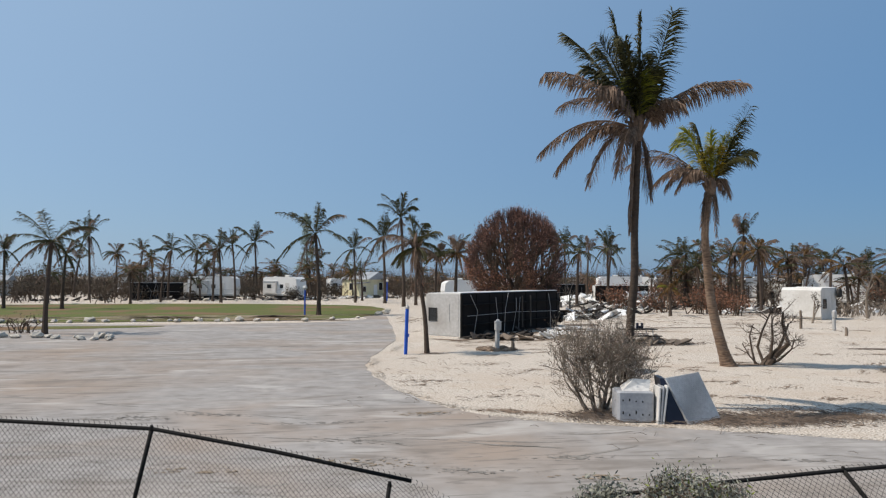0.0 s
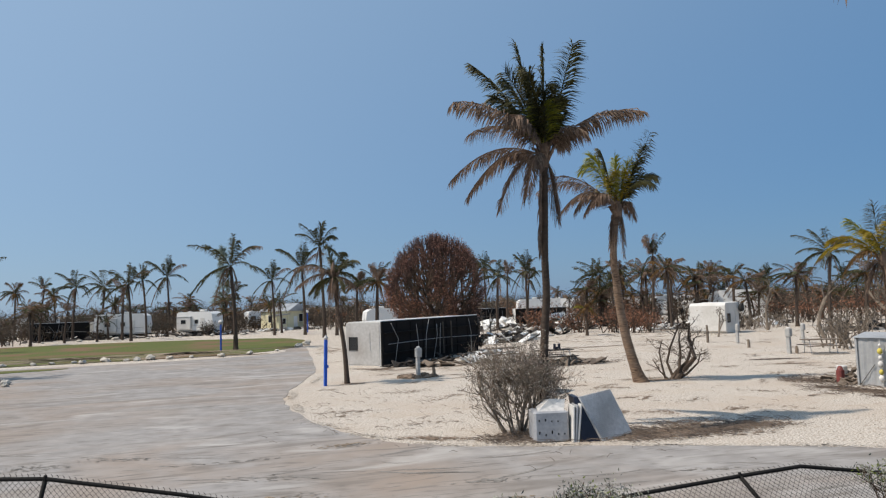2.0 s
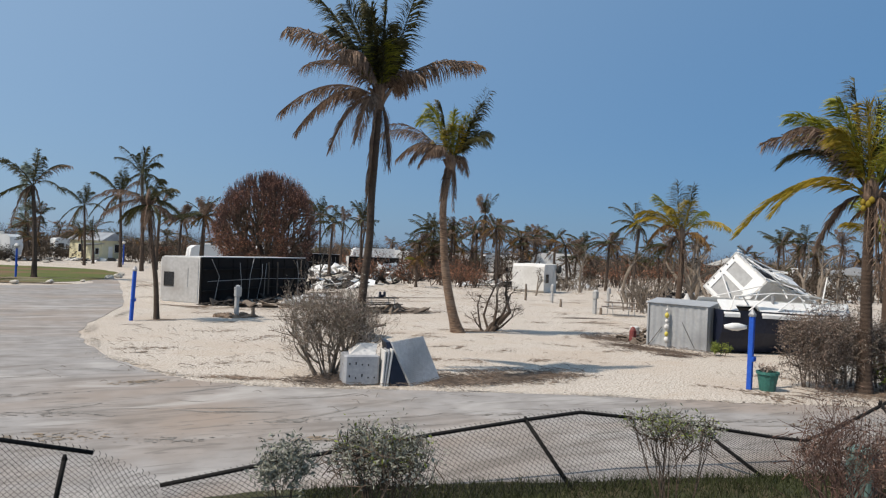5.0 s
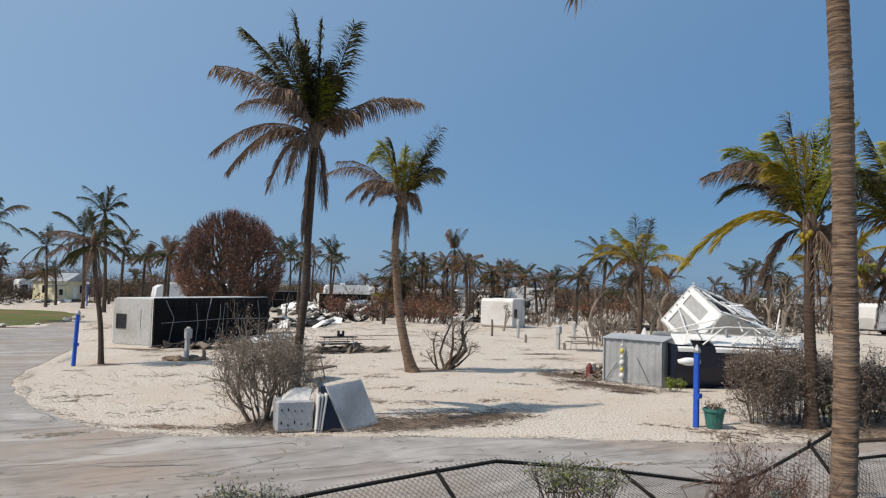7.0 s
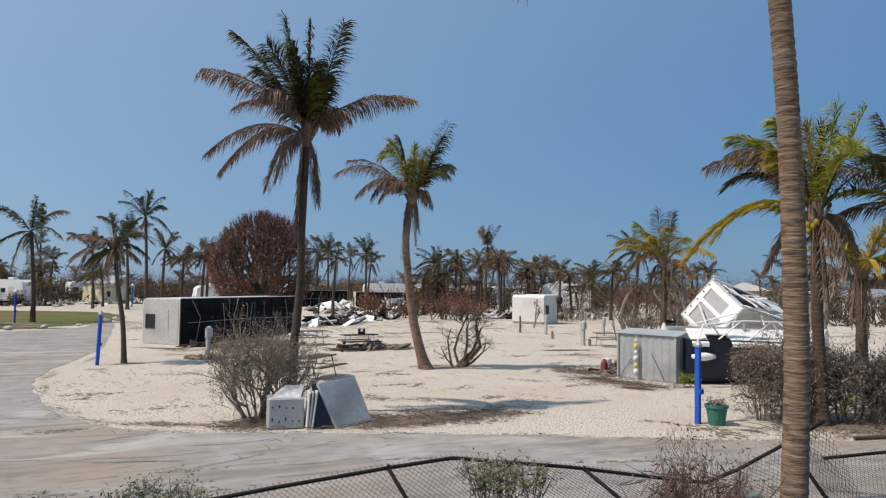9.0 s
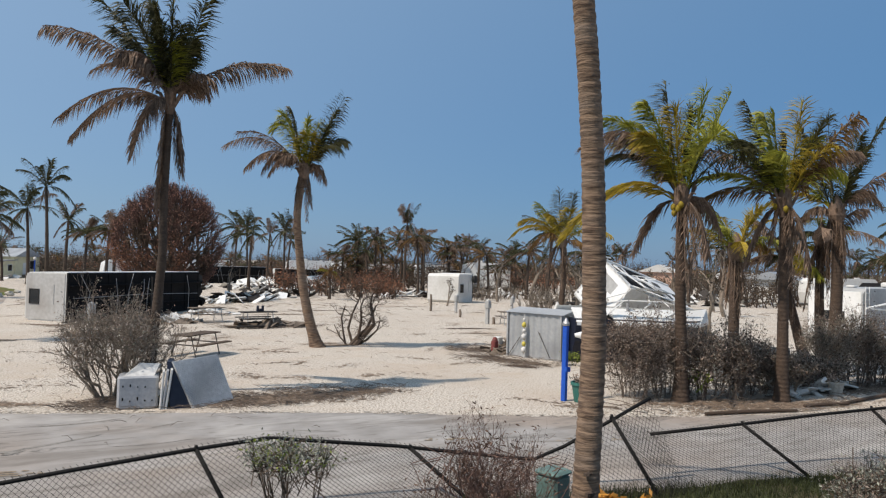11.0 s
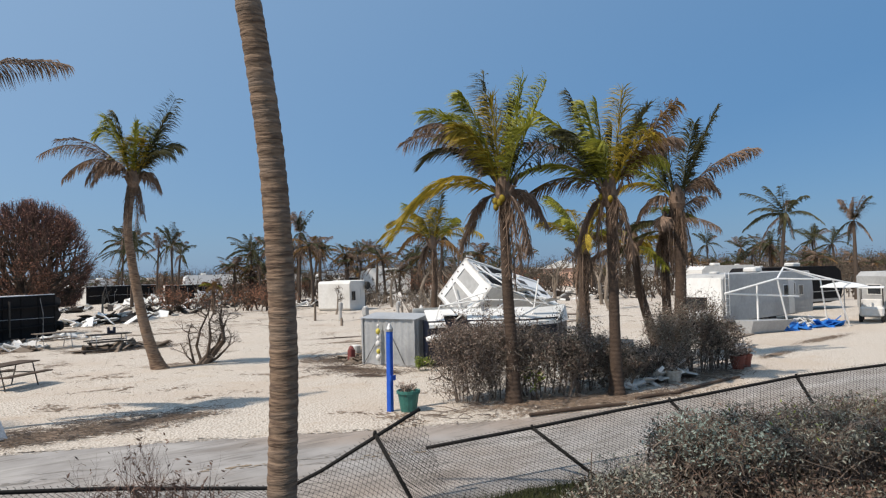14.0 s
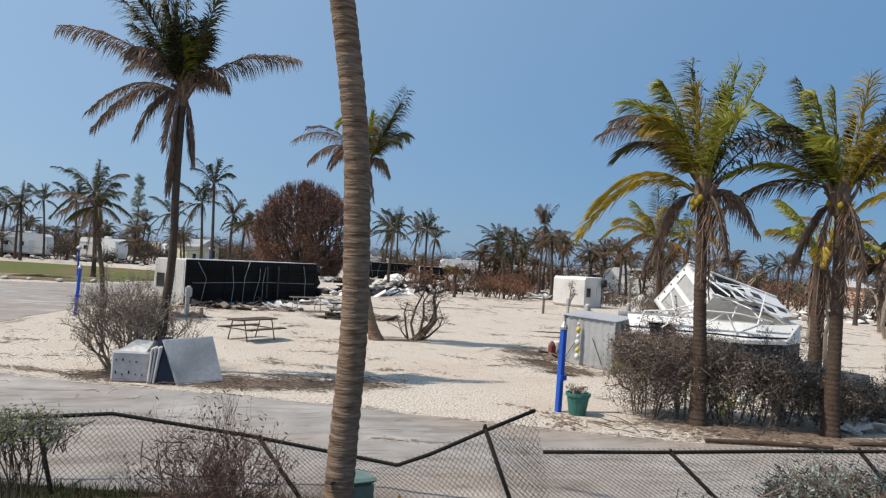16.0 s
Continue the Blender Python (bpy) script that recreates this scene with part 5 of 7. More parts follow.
def trailer(name, m, L, W, H, label, wall=WHITE, slant=0.5, windows=(), door=True, floor=0.55, group="travel trailers", awning=False, dark_roof=False):
    """A travel trailer on its wheels: x along it, camera-side wall at y-."""
    t = thing(name, m, label, "travel trailer", group)
    prof = [(-L / 2, floor), (L / 2 - slant * 0.5, floor), (L / 2, floor + 0.35 * H), (L / 2 - slant * 0.3, H - 0.35), (L / 2 - slant - 0.2, H), (-L / 2 + 0.3, H), (-L / 2, H - 0.25)]
    g = Mesh()
    k = len(prof)
    g.v = [(x, -W / 2, z) for x, z in prof] + [(x, W / 2, z) for x, z in prof]
    g.f = [tuple(range(k))] + [tuple(range(2 * k - 1, k - 1, -1))] + [(i, i + k, (i + 1) % k + k, (i + 1) % k) for i in range(k)]
    part("body", g, wall, t)
    g = Mesh()
    for s in (-1, 1):
        g.box((-0.1, s * (W / 2 + 0.012), floor + 0.1), (L - 0.5, 0.02, 0.16))
        g.box((-0.1, s * (W / 2 + 0.012), H * 0.42), (L - 0.6, 0.02, 0.05))
    part("trim", g, GREYWALL, t, "grey trim stripes")
    g = Mesh()
    g.box((0.6, 0, H + 0.14), (0.9, 0.7, 0.28), bevel=0.1)
    part("air_conditioner", g, OFFWHITE, t)
    g = Mesh()
    g.box((-L * 0.3, 0.2, H + 0.06), (0.4, 0.4, 0.12), bevel=0.04)
    part("roof_vent", g, OFFWHITE, t)
    for x in (-0.45, 0.45):
        for s in (-1, 1):
            wheel(t, x - 0.3, s * (W / 2 - 0.15))
    g = Mesh()
    for s in (-1, 1):
        g.box((0, s * 0.45, floor - 0.08), (L * 0.97, 0.08, 0.16))
        g.tube([(L / 2 - 0.3, s * 0.45, floor - 0.08), (L / 2 + 1.0, 0, floor - 0.08)], 0.05, 5)
    part("chassis", g, DARKSTEEL, t)
    for n, (x, z, w, h) in enumerate(windows):
        if n == 0 and L >= 5.5 and len(windows) == 2:
            g = Mesh()
            g.box((x, -W / 2 - 0.2, H * 0.52), (2.3, 0.4, H * 0.52), bevel=0.03)
            b = part("slide_out", g, OFFWHITE, t, "boxy side room pushed out of the wall")
            window(b, (x, -W / 2 - 0.4, z), (w, h), "y-")
            g = Mesh()
            g.box((x, -W / 2 - 0.22, H * 0.79), (2.45, 0.48, 0.06))
            part("slide_out_roof", g, GREYWALL, b)
        else:
            window(t, (x, -W / 2, z), (w, h), "y-")
    g = Mesh()
    for k in range(5):
        g.box((L / 2 - slant - 0.05, -W * 0.4 + k * W * 0.2, H - 0.02), (0.06, 0.1, 0.05))
    part("marker_lights", g, RED, t, "row of small roof lights")
    window(t, (-L / 2, 0, H * 0.62), (0.9, 0.5), "x-")
    if door:
        g = Mesh()
        g.box((L * 0.22, -W / 2 - 0.015, floor + 0.95), (0.68, 0.03, 1.8), bevel=0.0)
        d = part("door", g, OFFWHITE, t)
        g = Mesh()
        g.box((L * 0.22 + 0.26, -W / 2 - 0.05, floor + 0.9), (0.04, 0.05, 0.14))
        part("handle", g, STEEL, d)
    if awning:
        g = Mesh()
        g.tube([(-L * 0.35, -W / 2 - 0.1, H - 0.2), (L * 0.3, -W / 2 - 0.1, H - 0.2)], 0.08, 8)
        part("awning", g, OFFWHITE, t, "rolled white awning")
    return t


def overturned(name, corner, turn, L, W, H, label, end_wall, belly=True, belly_mat=BLACK, wall=OFFWHITE, end_window=True):
    """A trailer on its side. Its belly faces local y-, its end wall x-, its roof y+; corner: where end, belly and ground meet."""
    t = thing(name, pose(corner[0], corner[1], 0, 0, 0, turn), label, "travel trailer", "overturned trailers")
    body = Mesh()
    r = 0.22
    prof = [(0.10, 0), (H - r, 0), (H, r), (H, W - r), (H - r, W), (0.10, W)]
    k = len(prof)
    body.v = [(0, y, z) for y, z in prof] + [(L, y, z) for y, z in prof]
    body.f = [tuple(range(k - 1, -1, -1)), tuple(range(k, 2 * k))] + [(i, (i + 1) % k, (i + 1) % k + k, i + k) for i in range(k)]
    part("body", body, wall, t)
    g = Mesh()
    g.box((-0.012, H / 2 + 0.05, W / 2), (0.024, H - 0.25, W - 0.12))
    e = part("end_wall", g, end_wall, t, "pale end wall")
    if end_window:
        window(e, (-0.024, H * 0.78, W * 0.50), (0.52, 0.66), "x-", RUBBER)
    for yy, zz in ((H * 0.32, W * 0.55),):
        g = Mesh()
        g.box((-0.03, yy, zz), (0.02, 0.04, 1.0))
        part("seam", g, GREYWALL, e)
    if belly:
        g = Mesh()
        g.box((L / 2, 0.05, W / 2), (L, 0.1, W))
        b = part("belly", g, belly_mat, t, "black tarred underside")
        rnd = random.Random(int(L * 10))
        g = Mesh()
        for z in (W * 0.27, W * 0.73):
            g.box((L / 2, -0.09, z), (L * 0.98, 0.18, 0.07))
        n = int(L / 1.25)
        for i in range(n + 1):
            g.box((0.1 + i * (L - 0.2) / n, -0.02, W / 2), (0.05, 0.04, W * 0.97))
        part("frame_rail", g, BLACK, b)
        g = Mesh()
        g.box((L / 2, 0.13, W + 0.015), (L, 0.2, 0.05))
        part("edge_trim", g, WHITE, t, "white edge trim")
        g = Mesh()
        for i in range(6):
            x = rnd.uniform(0.6, L - 0.6)
            g.tube([(x, -0.14, 0.05), (x + rnd.uniform(-0.4, 0.4), -0.22, W * rnd.uniform(0.4, 0.6)), (x + rnd.uniform(-0.5, 0.5), -0.16, W * rnd.uniform(0.8, 1.05))], 0.017, 5)
        g.tube([(0.3, -0.2, W * 0.48), (L * 0.5, -0.23, W * 0.5), (L - 0.4, -0.2, W * 0.45)], 0.014, 5)
        part("pipe", g, STEEL, b, "bent grey pipes")
        for x in (L * 0.55, L * 0.64):
            g = Mesh()
            g.rod((x, -0.25, 0.25), (x, -0.25, W - 0.25), 0.05, 7)
            part("axle", g, DARKSTEEL, b)
    return t


rv = overturned("travel_trailer", (4.1, 38.3), 45, 11.0, 2.45, 2.6, "large travel trailer lying on its side showing its black underside", SHADEWALL)
g = Mesh()
rr = random.Random(3)
g.v = [(10.6, 0.0, 0.25), (11.9, 0.3, 1.15), (10.8, 0.0, 2.25), (10.6, 1.9, 0.25), (11.7, 1.7, 1.2), (10.8, 1.9, 2.2)]
g.f = [(0, 1, 2), (5, 4, 3), (0, 3, 4, 1), (1, 4, 5, 2), (2, 5, 3, 0)]
for i in range(16):
    g.box((11.0 + rr.uniform(-0.2, 0.5), rr.uniform(0, 2.4), rr.uniform(0.3, 2.2)), (rr.uniform(0.2, 0.8), rr.uniform(0.1, 0.7), rr.uniform(0.2, 0.7)), Euler((rr.uniform(-1, 1), rr.uniform(-1, 1), rr.uniform(-1, 1))).to_matrix())
part("torn_panel", g, BLACK, rv, "torn black panels at the crushed end")
overturned("travel_trailer", (37.1, 52.3), 121.5, 3.1, 2.55, 2.85, "white camper box lying on its side with a small window", OFFWHITE, wall=OFFWHITE)
g = Mesh()
g.revolve([(0.2, -0.1), (0.34, -0.1), (0.36, 0), (0.34, 0.1), (0.2, 0.1)], 16)
g.move(pose(37.15, 52.0, 2.1, 90, 0, 31))
single("spare_wheel", g, RUBBER, "black spare wheel on a tipped white camper", "wheel")
for k, (z, s, dx) in enumerate(((1.05, 0.05, -0.02), (0.82, 0.07, 0.03), (0.62, 0.06, -0.05), (0.36, 0.07, 0.02))):
    g = Mesh()
    g.blob((0.05 + dx - 0.09, -0.04 - 0.15, z), (s, 0.035, s * 0.6), random.Random(k), 0.3)
    part("bark_scar", g, TRUNK_DARK, close_palm, "dark rotted notch in the bark")
WIN2 = ((-1.6, 1.9, 0.8, 0.55), (0.3, 1.9, 0.6, 0.55))
trailer("travel_trailer", pose(-22.6, 106, 0, 0, 0, -8), 7.0, 2.5, 3.35, "white travel trailer with two windows among palms", windows=WIN2)
trailer("travel_trailer", pose(-12.4, 106, 0, 0, 0, -30), 6.0, 2.5, 3.3, "white travel trailer half hidden by a bush", windows=WIN2)
trailer("travel_trailer", pose(-4.5, 128, 0, 0, 0, 20), 5.0, 2.4, 3.0, "small white trailer behind a cottage", windows=WIN2)
trailer("travel_trailer", pose(46, 123, 0, 0, 0, 170), 8.0, 2.5, 3.45, "white travel trailer with a dark side window", windows=((2.0, 2.2, 0.8, 0.6),), door=False)
trailer("travel_trailer", pose(57, 138, 0, 0, 0, 150), 5.5, 2.5, 3.4, "white travel trailer far across the gravel", windows=((1, 2.2, 0.7, 0.6),), door=False)
trailer("travel_trailer", pose(55, 92, 0, 0, 0, 160), 6.0, 2.5, 3.2, "dented white trailer behind brown brush", windows=WIN2)
trailer("travel_trailer", pose(11.8, 88, 0, 0, 0, 185), 5.5, 2.5, 2.9, "long white trailer behind the overturned one", windows=WIN2)
trailer("travel_trailer", pose(27, 118, 0, 0, 0, 5), 8.0, 2.5, 3.1, "white trailer beyond a withered tree", windows=WIN2)
trailer("travel_trailer", pose(-40, 128, 0, 0, 0, 5), 6.0, 2.5, 3.2, "pale trailer behind palms", OFFWHITE, windows=WIN2)
trailer("travel_trailer", pose(-62, 112, 0, 0, 0, 20), 7.0, 2.5, 3.2, "pale trailer at the far end of the lane", OFFWHITE, windows=WIN2)
trailer("travel_trailer", pose(46.5, 92.5, 0, 0, 0, 160), 6.0, 2.5, 3.2, "faded white trailer behind rust-red brush", OFFWHITE, windows=WIN2)
trailer("motorhome", pose(52, 73, 0, 0, 0, 150), 6.5, 2.5, 3.7, "white motorhome with a raised cab roof", windows=WIN2, slant=1.2)
trailer("travel_trailer", pose(98, 70, 0, 0, 0, 150), 7.0, 2.5, 3.1, "white trailer beyond stripped trees", windows=WIN2)
trailer("travel_trailer", pose(92, 58, 0, 0, 0, 160), 7.0, 2.5, 3.1, "white trailer near the far palms", windows=WIN2)
trailer("travel_trailer", pose(70, 38, 0, 0, 0, 165), 7.0, 2.5, 3.0, "white trailer with torn roof beyond the lane", windows=WIN2, wall=OFFWHITE)
# trailer beside the collapsed gazebo: end wall towards the lane
td = trailer("travel_trailer", pose(41.02, 18.52, 0, 0, 0, 3), 10.0, 2.6, 2.75, "grey-sided travel trailer with white end and roof ladder", GREYWALL, slant=0.3, windows=((1.6, 1.75, 0.55, 0.55), (2.5, 1.8, 0.35, 0.6), (3.4, 1.7, 0.5, 0.5)), floor=0.45)
g = Mesh()
g.box((-5.02, 0, 1.55), (0.06, 2.5, 2.1), bevel=0.02)
part("end_wall", g, WHITE, td, "white moulded end wall")
window(td, (-5.05, 0.1, 1.35), (1.1, 0.5), "x-", RUBBER)
g = Mesh()
for x in (-4.85, -4.5):
    g.rod((x, -1.35, 0.8), (x, -1.35, 2.85), 0.02, 5)
for i in range(6):
    g.rod((-4.85, -1.35, 0.95 + 0.32 * i), (-4.5, -1.35, 0.95 + 0.32 * i), 0.015, 5)
part("ladder", g, WHITE, td, "white roof ladder")
trailer("travel_trailer", pose(52, 22, 0, 0, 0, -10), 8.0, 2.5, 2.9, "black-bellied trailer behind the grey one", BLACK, door=False)
trailer("travel_trailer", pose(51, 13.5, 0, 0, 0, -25), 7.0, 2.5, 2.6, "grey trailer beside the gazebo frame", GREYWALL, windows=WIN2)
overturned("travel_trailer", (-34.5, 106), 0, 7.5, 2.4, 2.5, "travel trailer on its side with black underside among far palms", OFFWHITE)
overturned("travel_trailer", (22, 96), 6, 9.0, 2.3, 2.5, "overturned trailer with dark belly beyond the withered tree", OFFWHITE)
overturned("travel_trailer", (30, 90), -10, 7.0, 2.2, 2.5, "dark overturned trailer among wreckage", OFFWHITE)
overturned("travel_trailer", (47, 74), 20, 6.0, 2.6, 2.5, "dark overturned trailer behind the white camper", OFFWHITE)


def rubble(name, spots, count, seed, material, label, size=(0.3, 1.6)):
    """Heaps of broken panels and boards."""
    rnd, g = random.Random(seed), Mesh()
    for _ in range(count):
        x, y, a, b, h = spots[rnd.randrange(len(spots))]
        r, ph = math.sqrt(rnd.random()), rnd.uniform(0, 6.28)
        s = rnd.uniform(*size)
        q = (1 - r) * h
        m = Euler((rnd.uniform(-0.6, 0.6), rnd.uniform(-0.6, 0.6), rnd.uniform(0, 6.28))).to_matrix()
        g.box((x + a * r * math.cos(ph), y + b * r * math.sin(ph), 0.04 + rnd.uniform(0, 1) * q), (s, s * rnd.uniform(0.15, 0.7), rnd.uniform(0.02, 0.09)), m)
    return single(name, g, material, label, "wreckage", kind="stuff")


rubble("wreckage", [(31, 92, 6, 2, 1.6), (36, 88, 4, 2, 1.8), (40, 100, 6, 2, 1.0)], 170, 1, WHITE, "heap of broken white trailer panels", (0.6, 2.6))
rubble("wreckage", [(9.0, 37.5, 1.4, 0.8, 0.35), (12, 42, 1.5, 1, 0.4)], 40, 2, CLOTH, "crumpled white sheeting and panels on the gravel", (0.2, 0.8))
rubble("wreckage", [(13.2, 33.4, 2.0, 0.7, 0.3), (7.5, 36.5, 3, 0.5, 0.2)], 40, 3, WOOD, "weathered broken boards", (0.3, 1.2))
rubble("wreckage", [(7.0, 39.4, 1.6, 0.5, 0.2), (9.6, 41.8, 1.8, 0.5, 0.25), (5.2, 37.4, 1.2, 0.4, 0.15)], 60, 33, DARKWOOD, "dark splintered debris along the overturned trailer", (0.15, 0.9))
rubble("wreckage", [(45, 66, 8, 5, 0.8), (66, 50, 14, 8, 0.8), (25, 80, 12, 5, 0.6), (-15, 108, 20, 4, 0.5), (85, 42, 18, 10, 0.8)], 330, 4, OFFWHITE, "pale scattered trailer wreckage", (0.5, 2.0))
rubble("wreckage", [(45, 66, 8, 5, 0.8), (66, 50, 14, 8, 0.8), (25, 78, 12, 5, 0.6), (-15, 108, 20, 4, 0.5)], 260, 5, DARKWOOD, "dark broken boards and debris", (0.4, 1.8))
rubble("wreckage", [(15.5, 53.0, 2.2, 1.2, 0.8), (19.5, 60, 3.5, 1.5, 0.9), (24, 68, 4, 2, 0.9), (35, 62, 3, 1.5, 0.7)], 75, 41, WHITE, "crumpled white panels heaped beyond the overturned trailer", (0.4, 1.7))
rubble("wreckage", [(16.5, 54.5, 3.0, 1.2, 0.9), (21.5, 62, 4, 1.5, 1.1), (28, 70, 5, 2, 1.1), (39, 60, 4, 1.5, 0.9), (46, 48, 4, 2, 0.8)], 190, 42, DARKWOOD, "dark splintered wreckage among white panels", (0.4, 1.9))
rubble("wreckage", [(-24, 102, 9, 1.2, 0.5), (-10, 101, 5, 1.2, 0.5), (-38, 100, 7, 1.5, 0.6)], 130, 43, DARKWOOD, "dark debris strewn before the trailers", (0.3, 1.4))
rubble("wreckage", [(21.5, 11.2, 2.4, 0.9, 0.9), (22.0, 10.7, 2.0, 0.5, 0.7), (22.5, 13.5, 2.5, 1, 0.5)], 90, 6, OFFWHITE, "pale broken boards tangled in the hedge", (0.2, 0.9))
rubble("wreckage", [(18.6, 21.0, 0.8, 0.8, 0.5)], 26, 7, WOOD, "small pile of broken boards beside the shed", (0.2, 0.7))
rubble("blue_tarpaulin", [(39.3, 15.3, 1.2, 0.4, 0.2), (42.0, 15.0, 1.6, 0.5, 0.25)], 34, 8, TARP, "rumpled bright blue tarpaulin on the ground", (0.4, 1.2))
rubble("wreckage", [(41, 15.7, 3.0, 0.5, 0.7)], 40, 9, CLOTH, "white chairs and camp clutter in a heap", (0.2, 0.7))

# cottage
cot = thing("cottage", pose(-0.6, 114, 0, 0, 0, 42), "pale yellow cottage with grey metal gable roof", "house")
g = Mesh()
g.box((0, 0, 1.75), (4.4, 7.0, 2.9))
part("wall", g, YELLOW, cot)
g = Mesh()
g.v = [(-2.5, -3.9, 3.15), (2.5, -3.9, 3.15), (2.5, 3.9, 3.15), (-2.5, 3.9, 3.15), (0, -3.9, 4.45), (0, 3.9, 4.45)]
g.f = [(0, 1, 4), (3, 5, 2), (0, 4, 5, 3), (1, 2, 5, 4), (0, 3, 2, 1)]
part("roof", g, METALROOF, cot, "grey metal roof")
g = Mesh()
g.face((-2.2, -3.52, 3.17), (2.2, -3.52, 3.17), (0, -3.52, 4.3))
part("gable", g, YELLOW, cot)
window(cot, (0.9, -3.5, 1.95), (0.9, 1.25), "y-", WHITE)
window(cot, (-2.2, 1.0, 1.9), (1.0, 1.2), "x-", WHITE)
g = Mesh()
g.box((-3.0, -2.4, 1.35), (2.2, 2.0, 2.3))
p = part("porch", g, YELLOW, cot)
g = Mesh()
g.box((-3.0, -2.45, 2.58), (2.5, 2.3, 0.14), Euler((0, -0.08, 0)).to_matrix())
part("porch_roof", g, METALROOF, p)
window(cot, (-3.0, -3.42, 1.5), (0.7, 0.9), "y-", WHITE)
g = Mesh()
g.box((-0.4, -3.53, 1.25), (0.85, 0.04, 2.0))
part("door", g, WHITE, cot, "white door")
for i in range(3):
    g = Mesh()
    g.box((-0.4, -3.8 - 0.28 * i, 0.24 - 0.08 * i), (1.2, 0.3, 0.5 - 0.16 * i))
    part("step", g, WOOD, cot)
cot.scale = (0.88, 0.88, 0.92)
# peach house and small far buildings
ho = thing("house", pose(96, 84, 0, 0, 0, 35), "peach house with broken gable and white roof", "house")
g = Mesh()
g.box((0, 0, 1.5), (8, 6, 3.0))
part("wall", g, PEACH, ho)
g = Mesh()
g.v = [(-4.4, -3.4, 3), (4.4, -3.4, 3), (4.4, 3.4, 3), (-4.4, 3.4, 3), (-4.4, 0, 4.3), (4.4, 0, 4.3)]
g.f = [(0, 1, 5, 4), (3, 4, 5, 2), (0, 4, 3), (1, 2, 5), (0, 3, 2, 1)]
part("roof", g, OFFWHITE, ho)
window(ho, (-1.5, -3.0, 1.6), (1.0, 1.2), "y-", WHITE)
window(ho, (1.8, -3.0, 1.6), (1.0, 1.2), "y-", WHITE)
for x, y, tn, lab in ((-66, 128, 10, "small tan building behind palms"), (78, 50, 25, "low grey-roofed building behind the yellow palm")):
    h2 = thing("house", pose(x, y, 0, 0, 0, tn), lab, "house")
    g = Mesh()
    g.box((0, 0, 1.3), (9, 5, 2.6))
    part("wall", g, OFFWHITE, h2)
    g = Mesh()
    g.v = [(-5, -3, 2.6), (5, -3, 2.6), (5, 3, 2.6), (-5, 3, 2.6), (-5, 0, 3.5), (5, 0, 3.5)]
    g.f = [(0, 1, 5, 4), (3, 4, 5, 2), (0, 4, 3), (1, 2, 5), (0, 3, 2, 1)]
    part("roof", g, METALROOF, h2)
    window(h2, (1.5, -2.5, 1.5), (1.0, 1.0), "y-", WHITE)

# ---- wrecked boat and camper by the shed ----
boat = thing("motor_boat", pose(19.3, 17.7, 0, 0, 0, -17), "wrecked motor boat with navy hull and white gunwale", "boat")
g = Mesh()
st = [(0.0, 1.1, 0.0, 1.6), (2.0, 1.25, 0.0, 1.58), (4.5, 1.15, 0.02, 1.5), (6.3, 0.7, 0.2, 1.5), (7.2, 0.1, 0.6, 1.55)]
rings = []
for x, w, lo, hi in st:
    rings.append([(x, -w, hi), (x, -w * 0.92, (lo + hi) * 0.5), (x, -w * 0.6, lo + 0.05), (x, 0, lo), (x, w * 0.6, lo + 0.05), (x, w * 0.92, (lo + hi) * 0.5), (x, w, hi)])
for ring in rings:
    g.v.extend((x, y + 1.0, z) for x, y, z in ring)
for i in range(len(rings) - 1):
    for k in range(6):
        a = i * 7 + k
        g.f.append((a, a + 7, a + 8, a + 1))
g.f.append(tuple(range(7)))
part("hull", g, NAVY, boat, "dark navy hull")
g = Mesh()
for s in (-1, 1):
    low = [Vector((x, s * (w + 0.06) + 1.0, hi - 0.12)) for x, w, lo, hi in st]
    top = [Vector((x, s * max(w - 0.45, 0.02) + 1.0, hi + 0.36)) for x, w, lo, hi in st]
    for i in range(len(st) - 1):
        cuts = ((0.0, 0.36, 0.0), (0.36, 0.86, 0.62), (0.86, 1.0, 0.0)) if s < 0 and i == 0 else ((0.0, 1.0, 0.0),)
        for c0, c1, up in cuts:
            a, b = low[i].lerp(low[i + 1], c0), low[i].lerp(low[i + 1], c1)
            c, d = top[i].lerp(top[i + 1], c1), top[i].lerp(top[i + 1], c0)
            a, b = a.lerp(d, up), b.lerp(c, up)
            g.face(a, b, c, d)
            g.face(a + Vector((0, 0, -0.03)), d + Vector((0, -s * 0.03, -0.03)), c + Vector((0, -s * 0.03, -0.03)), b + Vector((0, 0, -0.03)))
            if not up:
                g.face(a, a + Vector((0, 0, -0.12)), b + Vector((0, 0, -0.12)), b)
recess = Mesh()
recess.face((0.62, -0.10, 1.40), (1.82, -0.16, 1.38), (1.62, 0.16, 1.80), (0.82, 0.20, 1.80))
part("recess", recess, BLACK, boat, "dark recess behind the cut-out")
part("gunwale", g, WHITE, boat, "white gunwale with a cut-out")
g = Mesh()
g.box((3.0, 1.0, 1.32), (5.6, 1.8, 0.05))
g.box((3.4, 0.5, 1.6), (1.6, 0.5, 0.5), bevel=0.06)
g.box((5.2, 1.0, 1.65), (1.0, 1.1, 0.35), bevel=0.08)
part("deck", g, WHITE, boat)
g = Mesh()
rail = [(0.3, -0.1, 1.6), (0.5, -0.1, 2.1), (2.4, -0.15, 2.25), (4.2, -0.1, 2.2), (5.6, 0.1, 2.0)]
g.tube(rail, 0.03, 6)
part("rail", g, WHITE, boat, "bent white tube rail")
